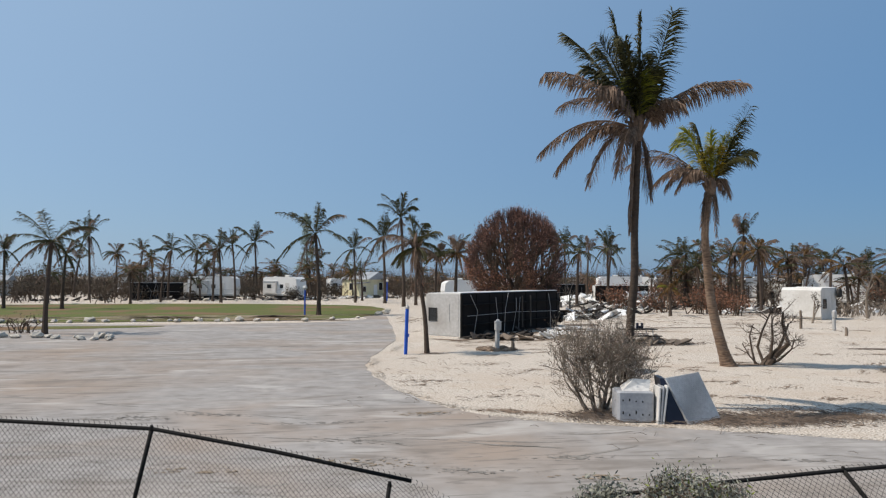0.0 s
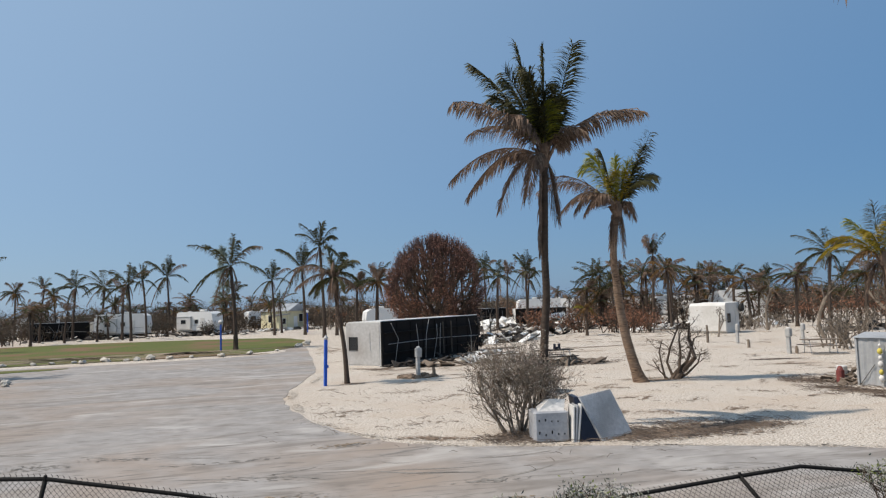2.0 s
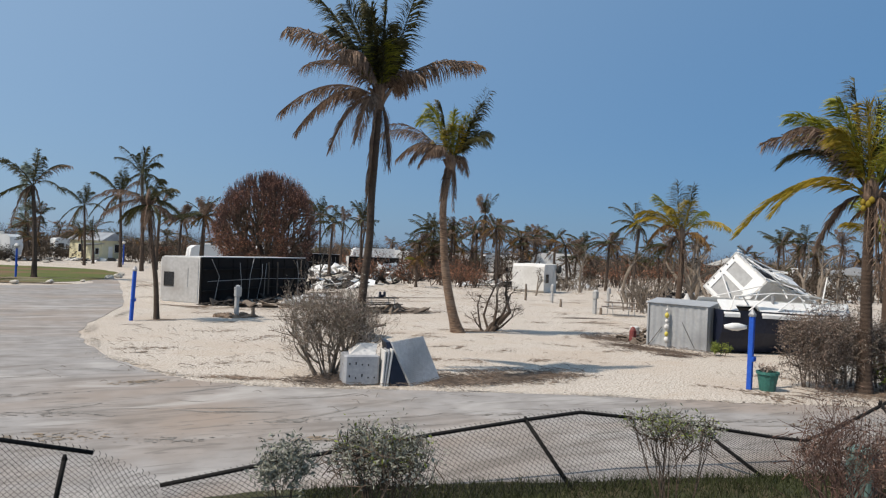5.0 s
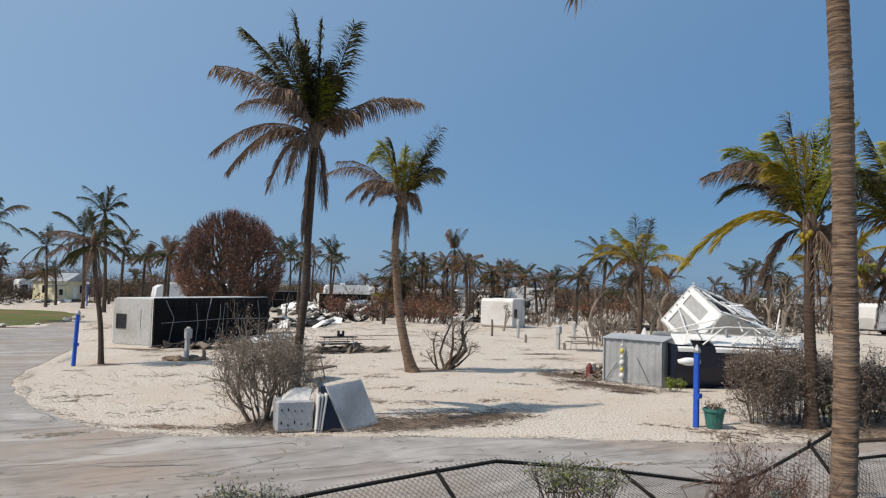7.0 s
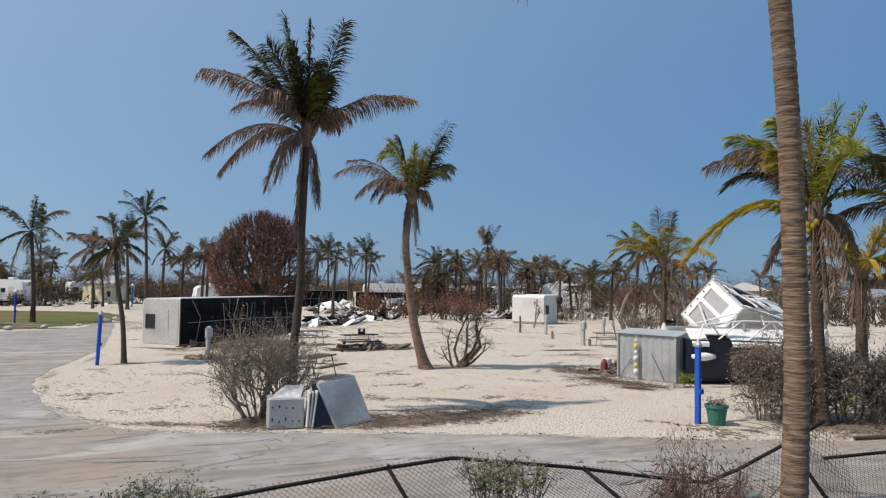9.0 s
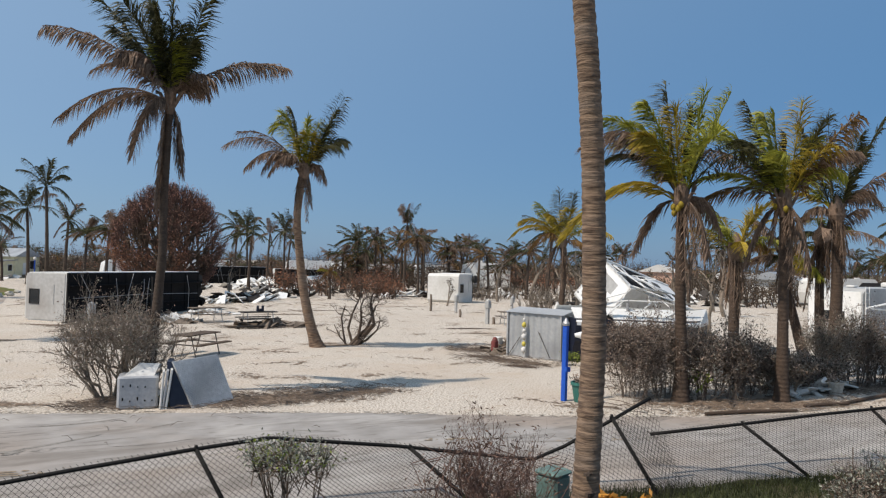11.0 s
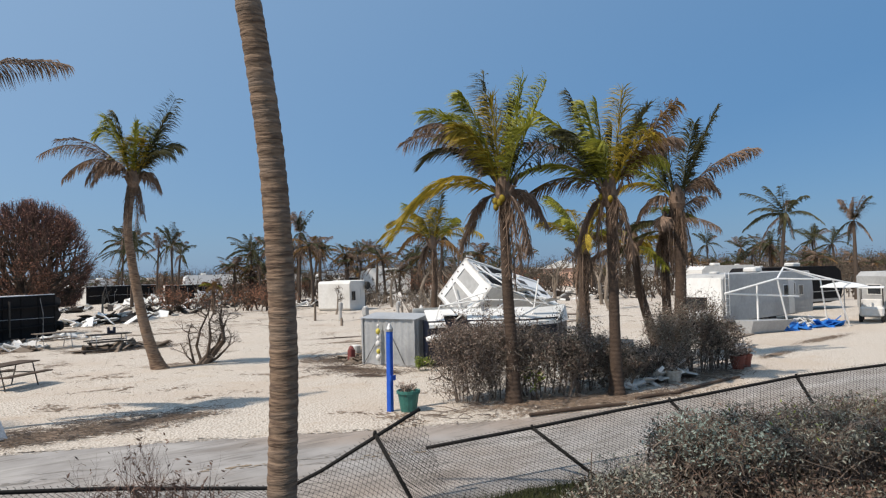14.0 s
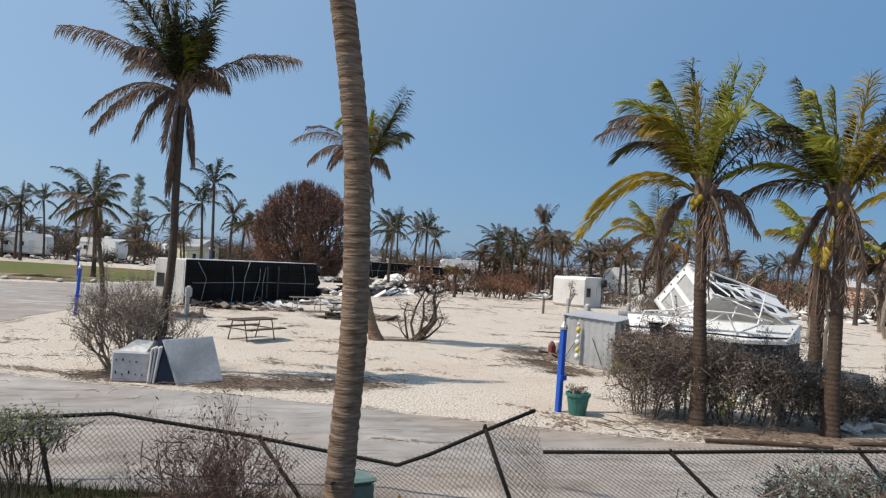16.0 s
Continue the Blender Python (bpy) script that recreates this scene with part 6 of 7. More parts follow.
for a, b in (((1.2, -0.12, 1.6), (2.2, -0.15, 2.24)), ((2.6, -0.12, 1.6), (3.6, -0.1, 2.2)), ((4.1, -0.1, 1.6), (3.7, -0.1, 2.2)), ((4.3, 0.0, 1.6), (5.5, 0.1, 2.02)), ((1.9, 0.4, 1.4), (0.9, -0.1, 2.1)), ((5.0, 0.2, 1.55), (5.4, 0.3, 2.9))):
    g = Mesh()
    g.rod(a, b, 0.03, 6)
    part("rail_stay", g, WHITE, boat)
g = Mesh()
g.rod((2.6, 0.2, 1.4), (2.6, 0.2, 2.15), 0.07, 8)
part("pedestal", g, STEEL, boat)
boat.scale = (0.82, 1, 1)

CR, CD = Vector((0.806, -0.592, 0)), Vector((0.592, 0.806, 0))


def axes(r, u, d):
    return CR * r + CD * d + Vector((0, 0, u))


PK = Vector((23.4, 20.7, 3.8))
VA, VW, VB = axes(-1.18, -1.55, 0.58), axes(0.85, -1.03, -1.03), axes(2.96, -0.96, 3.4)
camper = thing("camper", PK - Vector((0, 0, 3.8)), "white truck camper tipped on edge against a wrecked boat", "camper")
KA, KW, KB = VA * 1.0, VW * 1.15, VB * 1.15
UN = [k.normalized() for k in (KA, KW, KB)]


def slab(p, a, b, c):
    """A thin or thick block spanned by three edge vectors from p, relative to the camper's base."""
    g = Mesh()
    o = p - (PK - Vector((0, 0, 3.8)))
    pts = [o, o + a, o + a + b, o + b]
    g.v = [tuple(q) for q in pts] + [tuple(q + c) for q in pts]
    g.f = [(3, 2, 1, 0), (4, 5, 6, 7)] + [(i, (i + 1) % 4, (i + 1) % 4 + 4, i + 4) for i in range(4)]
    return g


TH = 0.07
# end wall: bars that leave two openings
for lo, hi, wlo, whi in ((0.0, 0.16, 0, 1), (0.42, 0.50, 0, 1), (0.9, 1.0, 0, 1), (0.16, 0.42, 0.0, 0.14), (0.16, 0.42, 0.72, 1.0), (0.50, 0.9, 0.0, 0.16), (0.50, 0.9, 0.80, 1.0)):
    part("end_wall_panel", slab(PK + KA * lo + KW * wlo, KA * (hi - lo), KW * (whi - wlo), UN[2] * TH), WHITE, camper)
for lo, hi, wlo, whi in ((0.16, 0.42, 0.14, 0.72), (0.50, 0.9, 0.16, 0.8)):
    part("window", slab(PK + KA * lo + KW * wlo + UN[2] * 0.04, KA * (hi - lo), KW * (whi - wlo), UN[2] * 0.02), GREYWALL, camper, "clouded grey pane")
for q in (0.12, 0.3, 0.5, 0.7, 0.88):
    part("marker_light", slab(PK + KA * q + KW * 0.05 - UN[2] * 0.02, KA * 0.025, KW * 0.03, UN[2] * 0.02), BLACK, camper)
part("roof_panel", slab(PK, KW, KB, UN[0] * TH), WHITE, camper, "white roof panel")
part("side_panel", slab(PK + KA - UN[0] * TH, KW, KB, UN[0] * TH), OFFWHITE, camper)
part("floor_panel", slab(PK + KW * 0.97, KA, KB, UN[1] * TH), OFFWHITE, camper)
part("top_panel", slab(PK, KA, KB, UN[1] * TH), WHITE, camper)
for w0, b0, ww, bb in ((0.15, 0.05, 0.5, 0.04), (0.15, 0.14, 0.5, 0.04), (0.5, 0.35, 0.12, 0.22), (0.25, 0.62, 0.16, 0.10), (0.62, 0.66, 0.14, 0.10), (0.45, 0.86, 0.14, 0.09)):
    part("roof_vent", slab(PK + KW * w0 + KB * b0 - UN[0] * 0.025, KW * ww, KB * bb, UN[0] * 0.03), DARKSTEEL, camper, "dark vent slot")
for w0, b0, ww, bb in ((0.52, 0.06, 0.34, 0.24), (0.10, 0.24, 0.22, 0.3), (0.7, 0.42, 0.2, 0.18)):
    part("roof_opening", slab(PK + KW * w0 + KB * b0 - UN[0] * 0.02, KW * ww, KB * bb, UN[0] * 0.03), BLACK, camper, "dark torn opening")
for w0 in (0.03, 0.45, 0.9):
    part("roof_rib", slab(PK + KW * w0 - UN[0] * 0.05, KW * 0.035, KB, UN[0] * 0.05), WHITE, camper)
g = Mesh()
o = PK - (PK - Vector((0, 0, 3.8)))
for a, b in ((o + KW * 0.3 - UN[0] * 0.1, o + KW * 1.05 + KB * 0.1 - UN[0] * 0.3), (o + KA * 0.2 + KW, o + KW * 1.3 + KA * 0.9), (o + KW * 1.0 + KB * 0.25, o + KW * 1.5 + KB * 0.05), (o + KW * 0.6 + KB * 0.4 - UN[0] * 0.2, o + KW * 1.25 + KB * 0.7 - UN[0] * 0.1),
             (o + KA * 0.5 + KW * 0.2 - UN[2] * 0.3, o + KA * 0.9 + KW * 1.1 - UN[2] * 0.2), (o + KA * 0.1 + KW * 1.05 - UN[2] * 0.2, o + KA * 1.0 + KW * 0.4 - UN[2] * 0.25), (o - KA * 0.05, o + KA * 0.05 + KB * 0.12 + Vector((0, 0, 0.25)))):
    g.rod(a, b, 0.03, 6)
part("awning_pole", g, WHITE, camper, "bent white awning poles")
rnd = random.Random(77)
for k in range(9):
    g, b0 = Mesh(), 0.06 + 0.1 * k
    base = o + KW * rnd.uniform(0.82, 1.0) + KB * b0
    w1, w2 = KB * rnd.uniform(0.05, 0.10), (UN[1] * rnd.uniform(0.3, 0.75) - UN[0] * rnd.uniform(0.05, 0.5))
    g.face(base, base + w1, base + w1 * 1.2 + w2, base + w2 * 0.8)
    g.face(base + UN[0] * 0.02, base + w2 * 0.8 + UN[0] * 0.02, base + w1 * 1.2 + w2 + UN[0] * 0.02, base + w1 + UN[0] * 0.02)
    part("torn_flap", g, CLOTH if k % 2 else WHITE, camper, "torn white panel edge")
for k in range(8):
    g = Mesh()
    a = o + KW * rnd.uniform(0.3, 0.95) + KB * rnd.uniform(0.0, 0.9) - UN[0] * 0.05
    g.rod(a, a + UN[1] * rnd.uniform(0.4, 1.3) - UN[0] * rnd.uniform(0.1, 0.5) + UN[2] * rnd.uniform(-0.9, 0.9), 0.022, 6)
    part("awning_strut", g, WHITE, camper, "bent thin white strut")
g = Mesh()
g.tube([(0, 0, 0), (0.05, 0, 0.5), (0.0, 0, 1.15)], [0.6, 0.33, 0.03], 9)
single("fabric_canopy", g, CLOTH, "collapsed pale fabric cone behind the shed", "canopy", pose(22.1, 22.1, 0.75))
g = Mesh()
g.rod((22.1, 22.1, 0), (22.1, 22.1, 0.9), 0.03)
single("canopy_pole", g, STEEL, "thin pole under a pale fabric cone", "pole")
g = Mesh()
g.v = [(21.3, 12.6, 0), (23.2, 12.0, 0), (22.6, 11.7, 1.1), (20.9, 12.5, 1.25), (20.9, 12.9, 0), (22.8, 12.9, 0), (22.5, 12.6, 1.05), (20.9, 13.0, 1.2)]
g.f = [(0, 1, 2, 3), (7, 6, 5, 4), (0, 3, 7, 4), (1, 5, 6, 2), (3, 2, 6, 7), (0, 4, 5, 1)]
single("hull_panel", g, GREYWALL, "slanting grey hull panel caught in the hedge", "wreckage")

# ---- shed ----
SL, SR = Vector((18.25, 20.3, 0)), Vector((19.05, 18.1, 0))
along = (SR - SL).normalized()
depth_d = Vector((-along.y, along.x, 0))
if depth_d.x < 0:
    depth_d = -depth_d
shed = thing("shed", Matrix(((along.x, depth_d.x, 0, SL.x), (along.y, depth_d.y, 0, SL.y), (0, 0, 1, 0), (0, 0, 0, 1))), "grey corrugated metal storage shed with low pitched lid", "shed")
W1, D1, H1 = (SR - SL).length, 1.7, 1.66
g = Mesh()
for wall_n in range(4):
    a, b = [((0, 0), (W1, 0)), ((W1, 0), (W1, D1)), ((W1, D1), (0, D1)), ((0, D1), (0, 0))][wall_n]
    a, b = Vector((*a, 0)), Vector((*b, 0))
    nrm = Vector(((b - a).y, -(b - a).x, 0)).normalized()
    n = int((b - a).length / 0.075)
    for i in range(n):
        o0, o1 = (0.0 if i % 4 < 2 else 0.025), (0.0 if (i + 1) % 4 < 2 else 0.025)
        p, q = a.lerp(b, i / n) + nrm * o0, a.lerp(b, (i + 1) / n) + nrm * o1
        g.face(p, q, q + Vector((0, 0, H1)), p + Vector((0, 0, H1)))
part("wall", g, GREYMETAL, shed, "corrugated grey metal wall")
g = Mesh()
g.v = [(-0.08, -0.1, H1), (W1 + 0.08, -0.1, H1), (W1 + 0.08, D1 + 0.1, H1 + 0.02), (-0.08, D1 + 0.1, H1 + 0.02), (-0.08, D1 / 2, H1 + 0.16), (W1 + 0.08, D1 / 2, H1 + 0.16)]
g.f = [(0, 1, 5, 4), (3, 4, 5, 2), (0, 4, 3), (1, 2, 5), (0, 3, 2, 1)]
part("roof", g, GREYMETAL, shed)
for x in (0.02, W1 - 0.02):
    g = Mesh()
    g.box((x, -0.04, H1 / 2), (0.06, 0.05, H1))
    part("corner_trim", g, GREYMETAL, shed)
for k, (z, r, mt) in enumerate(((1.42, 0.05, CLOTH), (1.22, 0.09, BUOY_Y), (1.0, 0.07, CLOTH), (0.78, 0.1, CLOTH), (0.52, 0.08, BUOY_Y), (0.3, 0.1, CLOTH))):
    g = Mesh()
    g.blob((0, 0, 0), (r, r, r * 1.25), random.Random(k), 0.06)
    single("buoy", g, mt, "yellow float hung on a shed wall" if mt is BUOY_Y else "white float hung on a shed wall", "buoy", Matrix.Translation(SL + along * 0.85 - depth_d * 0.18 + Vector((0, 0, z))), "floats on the shed", smooth=True)
g = Mesh()
g.rod((0, 0, 0.08), (0, 0, 1.62), 0.012)
single("rope", g, CLOTH, "rope that holds floats on a shed wall", "rope", Matrix.Translation(SL + along * 0.85 - depth_d * 0.16))
for x, a0, a1 in ((0.1, 0.05, 0.75), (1.9, 0.1, 1.0)):
    g = Mesh()
    g.rod((x, -0.07, a0), (x + 0.5 if x < 1 else x - 0.5, -0.07, a1), 0.012)
    part("strap", g, DARKSTEEL, shed)
g = Mesh()
g.box((0, 0, 0.25), (0.24, 0.24, 0.5), bevel=0.05)
g.tube([(0, 0, 0.5), (0, 0, 0.62)], [0.12, 0.05], 8)
single("gas_canister", g, RED, "faded red canister beside the shed", "canister", pose(18.15, 21.0, 0))
g = Mesh()
g.box((0, 0, 0.3), (0.34, 0.3, 0.6), bevel=0.05)
single("crate", g, OFFWHITE, "pale plastic crate beside the shed", "crate", pose(18.5, 21.3, 0, 0, 0, 20))
g = Mesh()
g.blob((0, 0, 0), (0.5, 0.12, 0.14), random.Random(5), 0.05)
single("fender", g, WHITE, "long white fender hung on a navy hull", "fender", pose(19.25, 17.05, 1.05, 0, 0, -17), smooth=True)

# ---- blue posts, lamps, pedestals ----
def blue_post(x, y, h, tilt, label, lamp=False):
    t = thing("marker_post", pose(x, y, 0, tilt[0], tilt[1], 20), label, "post", "blue marker posts")
    g = Mesh()
    g.box((0, 0, h / 2 - 0.1), (0.125, 0.125, h + 0.2), bevel=0.012)
    part("post", g, BLUE, t)
    g = Mesh()
    g.revolve([(0.02, 0), (0.09, 0.0), (0.1, 0.06), (0.05, 0.14), (0.015, 0.2)], 10, (0, 0, h))
    part("cap", g, STEEL, t, "weathered grey cap")
    g = Mesh()
    g.box((0, -0.09, h * 0.42), (0.2, 0.05, 0.12), bevel=0.01)
    part("bracket", g, BLUE, t)
    if lamp:
        g = Mesh()
        g.revolve([(0.06, 0), (0.2, 0.08), (0.22, 0.16), (0.12, 0.3), (0.02, 0.34)], 10, (0, 0, h + 0.05))
        part("lantern", g, CLOTH, t, "white lantern head")
    return t


blue_post(0.42, 30.2, 1.98, (0, 2), "bright blue square post leaning beside the lane")
blue_post(14.4, 12.42, 1.9, (0, 1), "bright blue square post with grey cap beside a hedge")
blue_post(-6.2, 61.5, 2.2, (0, 0), "blue lamp post with white lantern on the lawn", True)
blue_post(2.4, 96, 2.6, (0, 0), "dark lamp post with white lantern near a cottage", True)


def pedestal(x, y, h, label, w=0.22):
    t = thing("power_pedestal", pose(x, y, 0, 0, 0, 25), label, "power pedestal", "power pedestals")
    g = Mesh()
    g.box((0, 0, h * 0.36), (w * 0.75, w * 0.75, h * 0.74), bevel=0.02)
    part("post", g, GREYWALL, t)
    g = Mesh()
    g.box((0.02, -0.02, h * 0.83), (w * 1.3, w * 1.0, h * 0.32), bevel=0.03)
    b = part("meter_box", g, GREYWALL, t)
    g = Mesh()
    g.box((0.02, -0.02, h + 0.02), (w * 0.7, w * 0.7, 0.08), bevel=0.03)
    part("cap", g, CLOTH, b)


pedestal(4.75, 31.5, 1.35, "grey power pedestal in front of an overturned trailer")
g = Mesh()
rnd = random.Random(6)
for _ in range(26):
    a, q = rnd.uniform(0, 6.28), math.sqrt(rnd.random())
    g.blob((4.75 + 0.95 * q * math.cos(a), 31.4 + 0.5 * q * math.sin(a), 0.03 + 0.08 * (1 - q)), (rnd.uniform(0.1, 0.25), rnd.uniform(0.1, 0.2), rnd.uniform(0.05, 0.12)), rnd, 0.4)
single("soil_mound", g, LITTER, "low brown mound of soil and leaves round a pedestal", "mound")
pedestal(25.3, 32.2, 1.35, "grey power pedestal standing on open gravel", 0.26)
pedestal(28.2, 40.5, 1.25, "grey power pedestal near a white camper")
pedestal(31.5, 38.4, 1.2, "grey power pedestal beyond the gravel")
for x, y, h in ((26.4, 37.0, 0.5), (25.6, 32.0, 0.4), (27.3, 42.5, 1.2), (33, 60, 1.3), (36, 64, 1.4), (30, 62, 1.3), (5.4, 31.2, 0.45)):
    g = Mesh()
    g.tube([(0, 0, -0.1), (0.02, 0, h * 0.6), (0.0, 0.02, h)], [0.09, 0.085, 0.07], 7)
    single("wooden_stump", g, WOOD, "short weathered wooden stump in gravel", "post", pose(x, y, 0), "stumps")

# ---- upturned tub by the lane ----
tub = thing("upturned_tub", pose(4.35, 15.45, 0, 0, 0, -9), "broken grey shower tub lying beside a textured panel", "tub")
g = Mesh()
g.box((0.42, 0.35, 0.36), (0.84, 0.72, 0.72), bevel=0.05)
part("shell", g, PLASTIC_GREY, tub, "grey moulded shell with screw holes")
for i in range(9):
    g, rr2 = Mesh(), random.Random(i)
    g.tube([(0.12 + 0.15 * (i % 5), -0.02, 0.2 + 0.3 * (i // 5) + rr2.uniform(-0.05, 0.08)), (0.12 + 0.15 * (i % 5), 0.0, 0.2 + 0.3 * (i // 5))], 0.016, 6)
    part("hole", g, BLACK, tub)
g = Mesh()
g.v = [(0.12, 0.1, 0.72), (0.75, 0.1, 0.72), (0.80, 0.75, 0.74), (0.2, 0.7, 0.74), (0.45, 0.3, 0.98), (0.85, 0.35, 0.95), (0.9, 0.6, 0.9), (0.4, 0.6, 0.93)]
g.f = [(0, 1, 5, 4), (1, 2, 6, 5), (2, 3, 7, 6), (3, 0, 4, 7), (4, 5, 6, 7)]
part("torn_lip", g, CLOTH, tub, "torn pale liner")
for k in range(3):
    g = Mesh()
    g.box((0.92 + 0.07 * k, 0.1, 0.42), (0.05, 0.5, 0.84 + 0.04 * k), Euler((0, 0.06 + 0.03 * k, 0)).to_matrix(), 0.015)
    part("rim_fold", g, OFFWHITE if k != 1 else PLASTIC_GREY, tub)
g = Mesh()
g.v = [(1.10, -0.12, 0.0), (1.62, -0.15, 0.0), (1.0, 0.1, 1.02), (1.12, 0.08, 1.02), (1.15, 0.8, 0.0), (1.7, 0.9, 0.0), (1.05, 0.8, 1.0), (1.15, 0.8, 1.0)]
g.f = [(0, 1, 3, 2), (5, 4, 6, 7), (0, 2, 6, 4), (2, 3, 7, 6), (1, 5, 7, 3), (0, 4, 5, 1)]
part("foam_core", g, NAVY, tub, "dark exposed inner side")
pa, pb, pc, pd = Vector((1.58, -0.2, 0.0)), Vector((2.5, 0.42, 0.06)), Vector((2.12, 0.78, 1.08)), Vector((1.12, 0.05, 1.03))
nn = (pb - pa).cross(pd - pa).normalized() * 0.05
g = Mesh()
g.v = [tuple(q) for q in (pa, pb, pc, pd)] + [tuple(q - nn) for q in (pa, pb, pc, pd)]
g.f = [(0, 1, 2, 3), (7, 6, 5, 4)] + [(i, i + 4, (i + 1) % 4 + 4, (i + 1) % 4) for i in range(4)]
panel = part("tread_panel", g, DIAMOND, tub, "grey non-slip tread panel")
g = Mesh()
for i in range(18):
    for j in range(24):
        u, w = (i + 0.5 + 0.5 * (j % 2)) / 18.6, (j + 0.5) / 24
        c = pa.lerp(pb, u).lerp(pd.lerp(pc, u), w) + nn * 0.1
        e1, e2 = ((pb - pa) * 0.017, (pd - pa) * 0.016)
        top = c + nn * 0.28
        for p, q in ((-e1, -e2), (-e2, e1), (e1, e2), (e2, -e1)):
            g.face(c + p, c + q, top)
part("tread_studs", g, DIAMOND, panel, "rows of raised studs")


# ---- picnic tables ----
def picnic_table(m, label, wood=WOOD, frame=STEEL):
    t = thing("picnic_table", m, label, "picnic table", "picnic tables")
    for i in range(4):
        g = Mesh()
        g.box((0, -0.27 + 0.18 * i, 0.75), (1.83, 0.16, 0.04), bevel=0.008)
        part("plank", g, wood, t)
    for s in (-1, 1):
        for k in (0, 1):
            g = Mesh()
            g.box((0, s * (0.62 + 0.14 * k), 0.45), (1.83, 0.13, 0.04), bevel=0.008)
            part("seat_plank", g, wood, t)
    for x in (-0.65, 0.65):
        g = Mesh()
        g.tube([(x, -0.74, 0.42), (x, 0.74, 0.42)], 0.022, 6)
        g.tube([(x, -0.5, 0.0), (x, -0.3, 0.72), (x, 0.3, 0.72), (x, 0.5, 0.0)], 0.022, 6)
        part("leg_frame", g, frame, t, "bent pipe frame")
    return t


picnic_table(pose(7.6, 23.9, 0, 0, 0, 42), "weathered picnic table with pipe frame on gravel", BARK, DARKSTEEL)
picnic_table(pose(12.4, 33.6, 0, 0, 0, 5), "dark picnic table beside broken boards", DARKWOOD)
picnic_table(pose(26.5, 31.3, 0, 0, 0, -20), "weathered picnic table beyond the pedestal")
picnic_table(pose(10.6, 37.0, 0, 0, 0, 15), "weathered picnic table near the overturned trailer")
picnic_table(pose(31.0, 13.8, 0, 0, 0, 10), "weathered picnic table behind the hedge")
picnic_table(pose(33.2, 24.5, 0, 0, 0, 10), "grey picnic table among stripped trees")
for i in range(3):
    g = Mesh()
    g.box((0, 0, 0.12), (1.6, 0.28, 0.06), bevel=0.01)
    g.box((-0.7, 0, 0.05), (0.06, 0.26, 0.1))
    g.box((0.7, 0, 0.05), (0.06, 0.26, 0.1))
    single("board", g, DARKWOOD, "dark stair board stacked beside a picnic table", "board", pose(11.9 + 0.2 * i, 32.7 + 0.5 * i, 0.14 * i, 0, 0, 4), "stair boards")
g = Mesh()
for x in (-0.18, 0.18):
    g.box((x, 0, 0.25), (0.16, 0.2, 0.5), bevel=0.04)
g.box((0, 0.05, 0.12), (0.5, 0.25, 0.24), bevel=0.04)
single("cooler", g, NAVY, "dark blue cooler standing on a picnic table", "cooler", pose(12.5, 33.6, 0.77) @ Matrix.Diagonal((0.7, 0.7, 0.6, 1)))

# ---- pots and logs ----
def pot(x, y, r, h, material, label, dry=True):
    t = thing("flower_pot", pose(x, y, 0), label, "flower pot", "flower pots")
    g = Mesh()
    g.revolve([(r * 0.7, 0), (r * 0.95, h * 0.85), (r * 1.06, h * 0.86), (r * 1.06, h), (r * 0.9, h), (r * 0.85, h * 0.85)], 14)
    part("pot", g, material, t)
    f, rnd, tips = Mesh(), random.Random(int(x * 10)), []
    b = Mesh()
    for _ in range(9):
        a = rnd.uniform(0, 6.28)
        grow(b, tips, Vector((0, 0, h * 0.85)), Vector((math.cos(a) * 0.8, math.sin(a) * 0.8, 0.7)).normalized(), 0.16, 0.008, 1, rnd, 0.5)
    part("stems", b, BARK, t)
    leaves(f, tips, 160, 0.05, rnd, 0.05)
    part("leaves", f, L_DRY if dry else L_LIME, t)


pot(14.75, 12.15, 0.27, 0.5, TEAL, "green plastic pot with a wilted plant")
pot(25.9, 10.3, 0.24, 0.42, TERRA, "terracotta pot at the end of the hedge")
pot(26.5, 10.4, 0.22, 0.4, TERRA, "small terracotta pot at the end of the hedge")
pot(22.3, 10.1, 0.22, 0.36, STONE, "pale stone pot under the hedge")
for x, y, l, tn in ((17.6, 9.35, 2.6, -14), (22.6, 9.2, 3.4, 4), (20.3, 9.15, 1.5, -10)):
    g = Mesh()
    g.tube([(-l / 2, 0, 0.055), (0, 0.05, 0.06), (l / 2, 0, 0.05)], [0.042, 0.046, 0.035], 8)
    single("log", g, TRUNK, "fallen palm log edging the hedge", "log", pose(x, y, 0, 0, 0, tn), "edging logs")

# ---- collapsed gazebo frame ----
gz = thing("gazebo_frame", pose(40.2, 14.6, 0), "collapsed white gazebo frame without its cover", "gazebo")
for a, b in (((-1.6, 0.5, 0), (-2.4, 0.6, 2.5)), ((2.2, -0.6, 0), (1.2, -0.3, 2.35)), ((-2.4, 0.6, 2.5), (1.2, -0.3, 2.35)), ((-2.4, 0.6, 2.5), (-5.2, 1.6, 1.9)), ((1.2, -0.3, 2.35), (-0.6, 1.2, 3.0)), ((-2.4, 0.6, 2.5), (-0.6, 1.2, 3.0)), ((-5.2, 1.6, 1.9), (-0.8, 0.4, 1.6)), ((-0.6, 1.2, 3.0), (3.8, 1.5, 2.3)), ((1.2, -0.3, 2.35), (4.6, -0.4, 1.9)), ((-3.5, 1.0, 0), (-3.3, 1.1, 2.2)), ((3.8, 1.5, 2.3), (4.2, 1.4, 0))):
    g = Mesh()
    g.rod(a, b, 0.045, 6)
    part("pole", g, WHITE, gz)
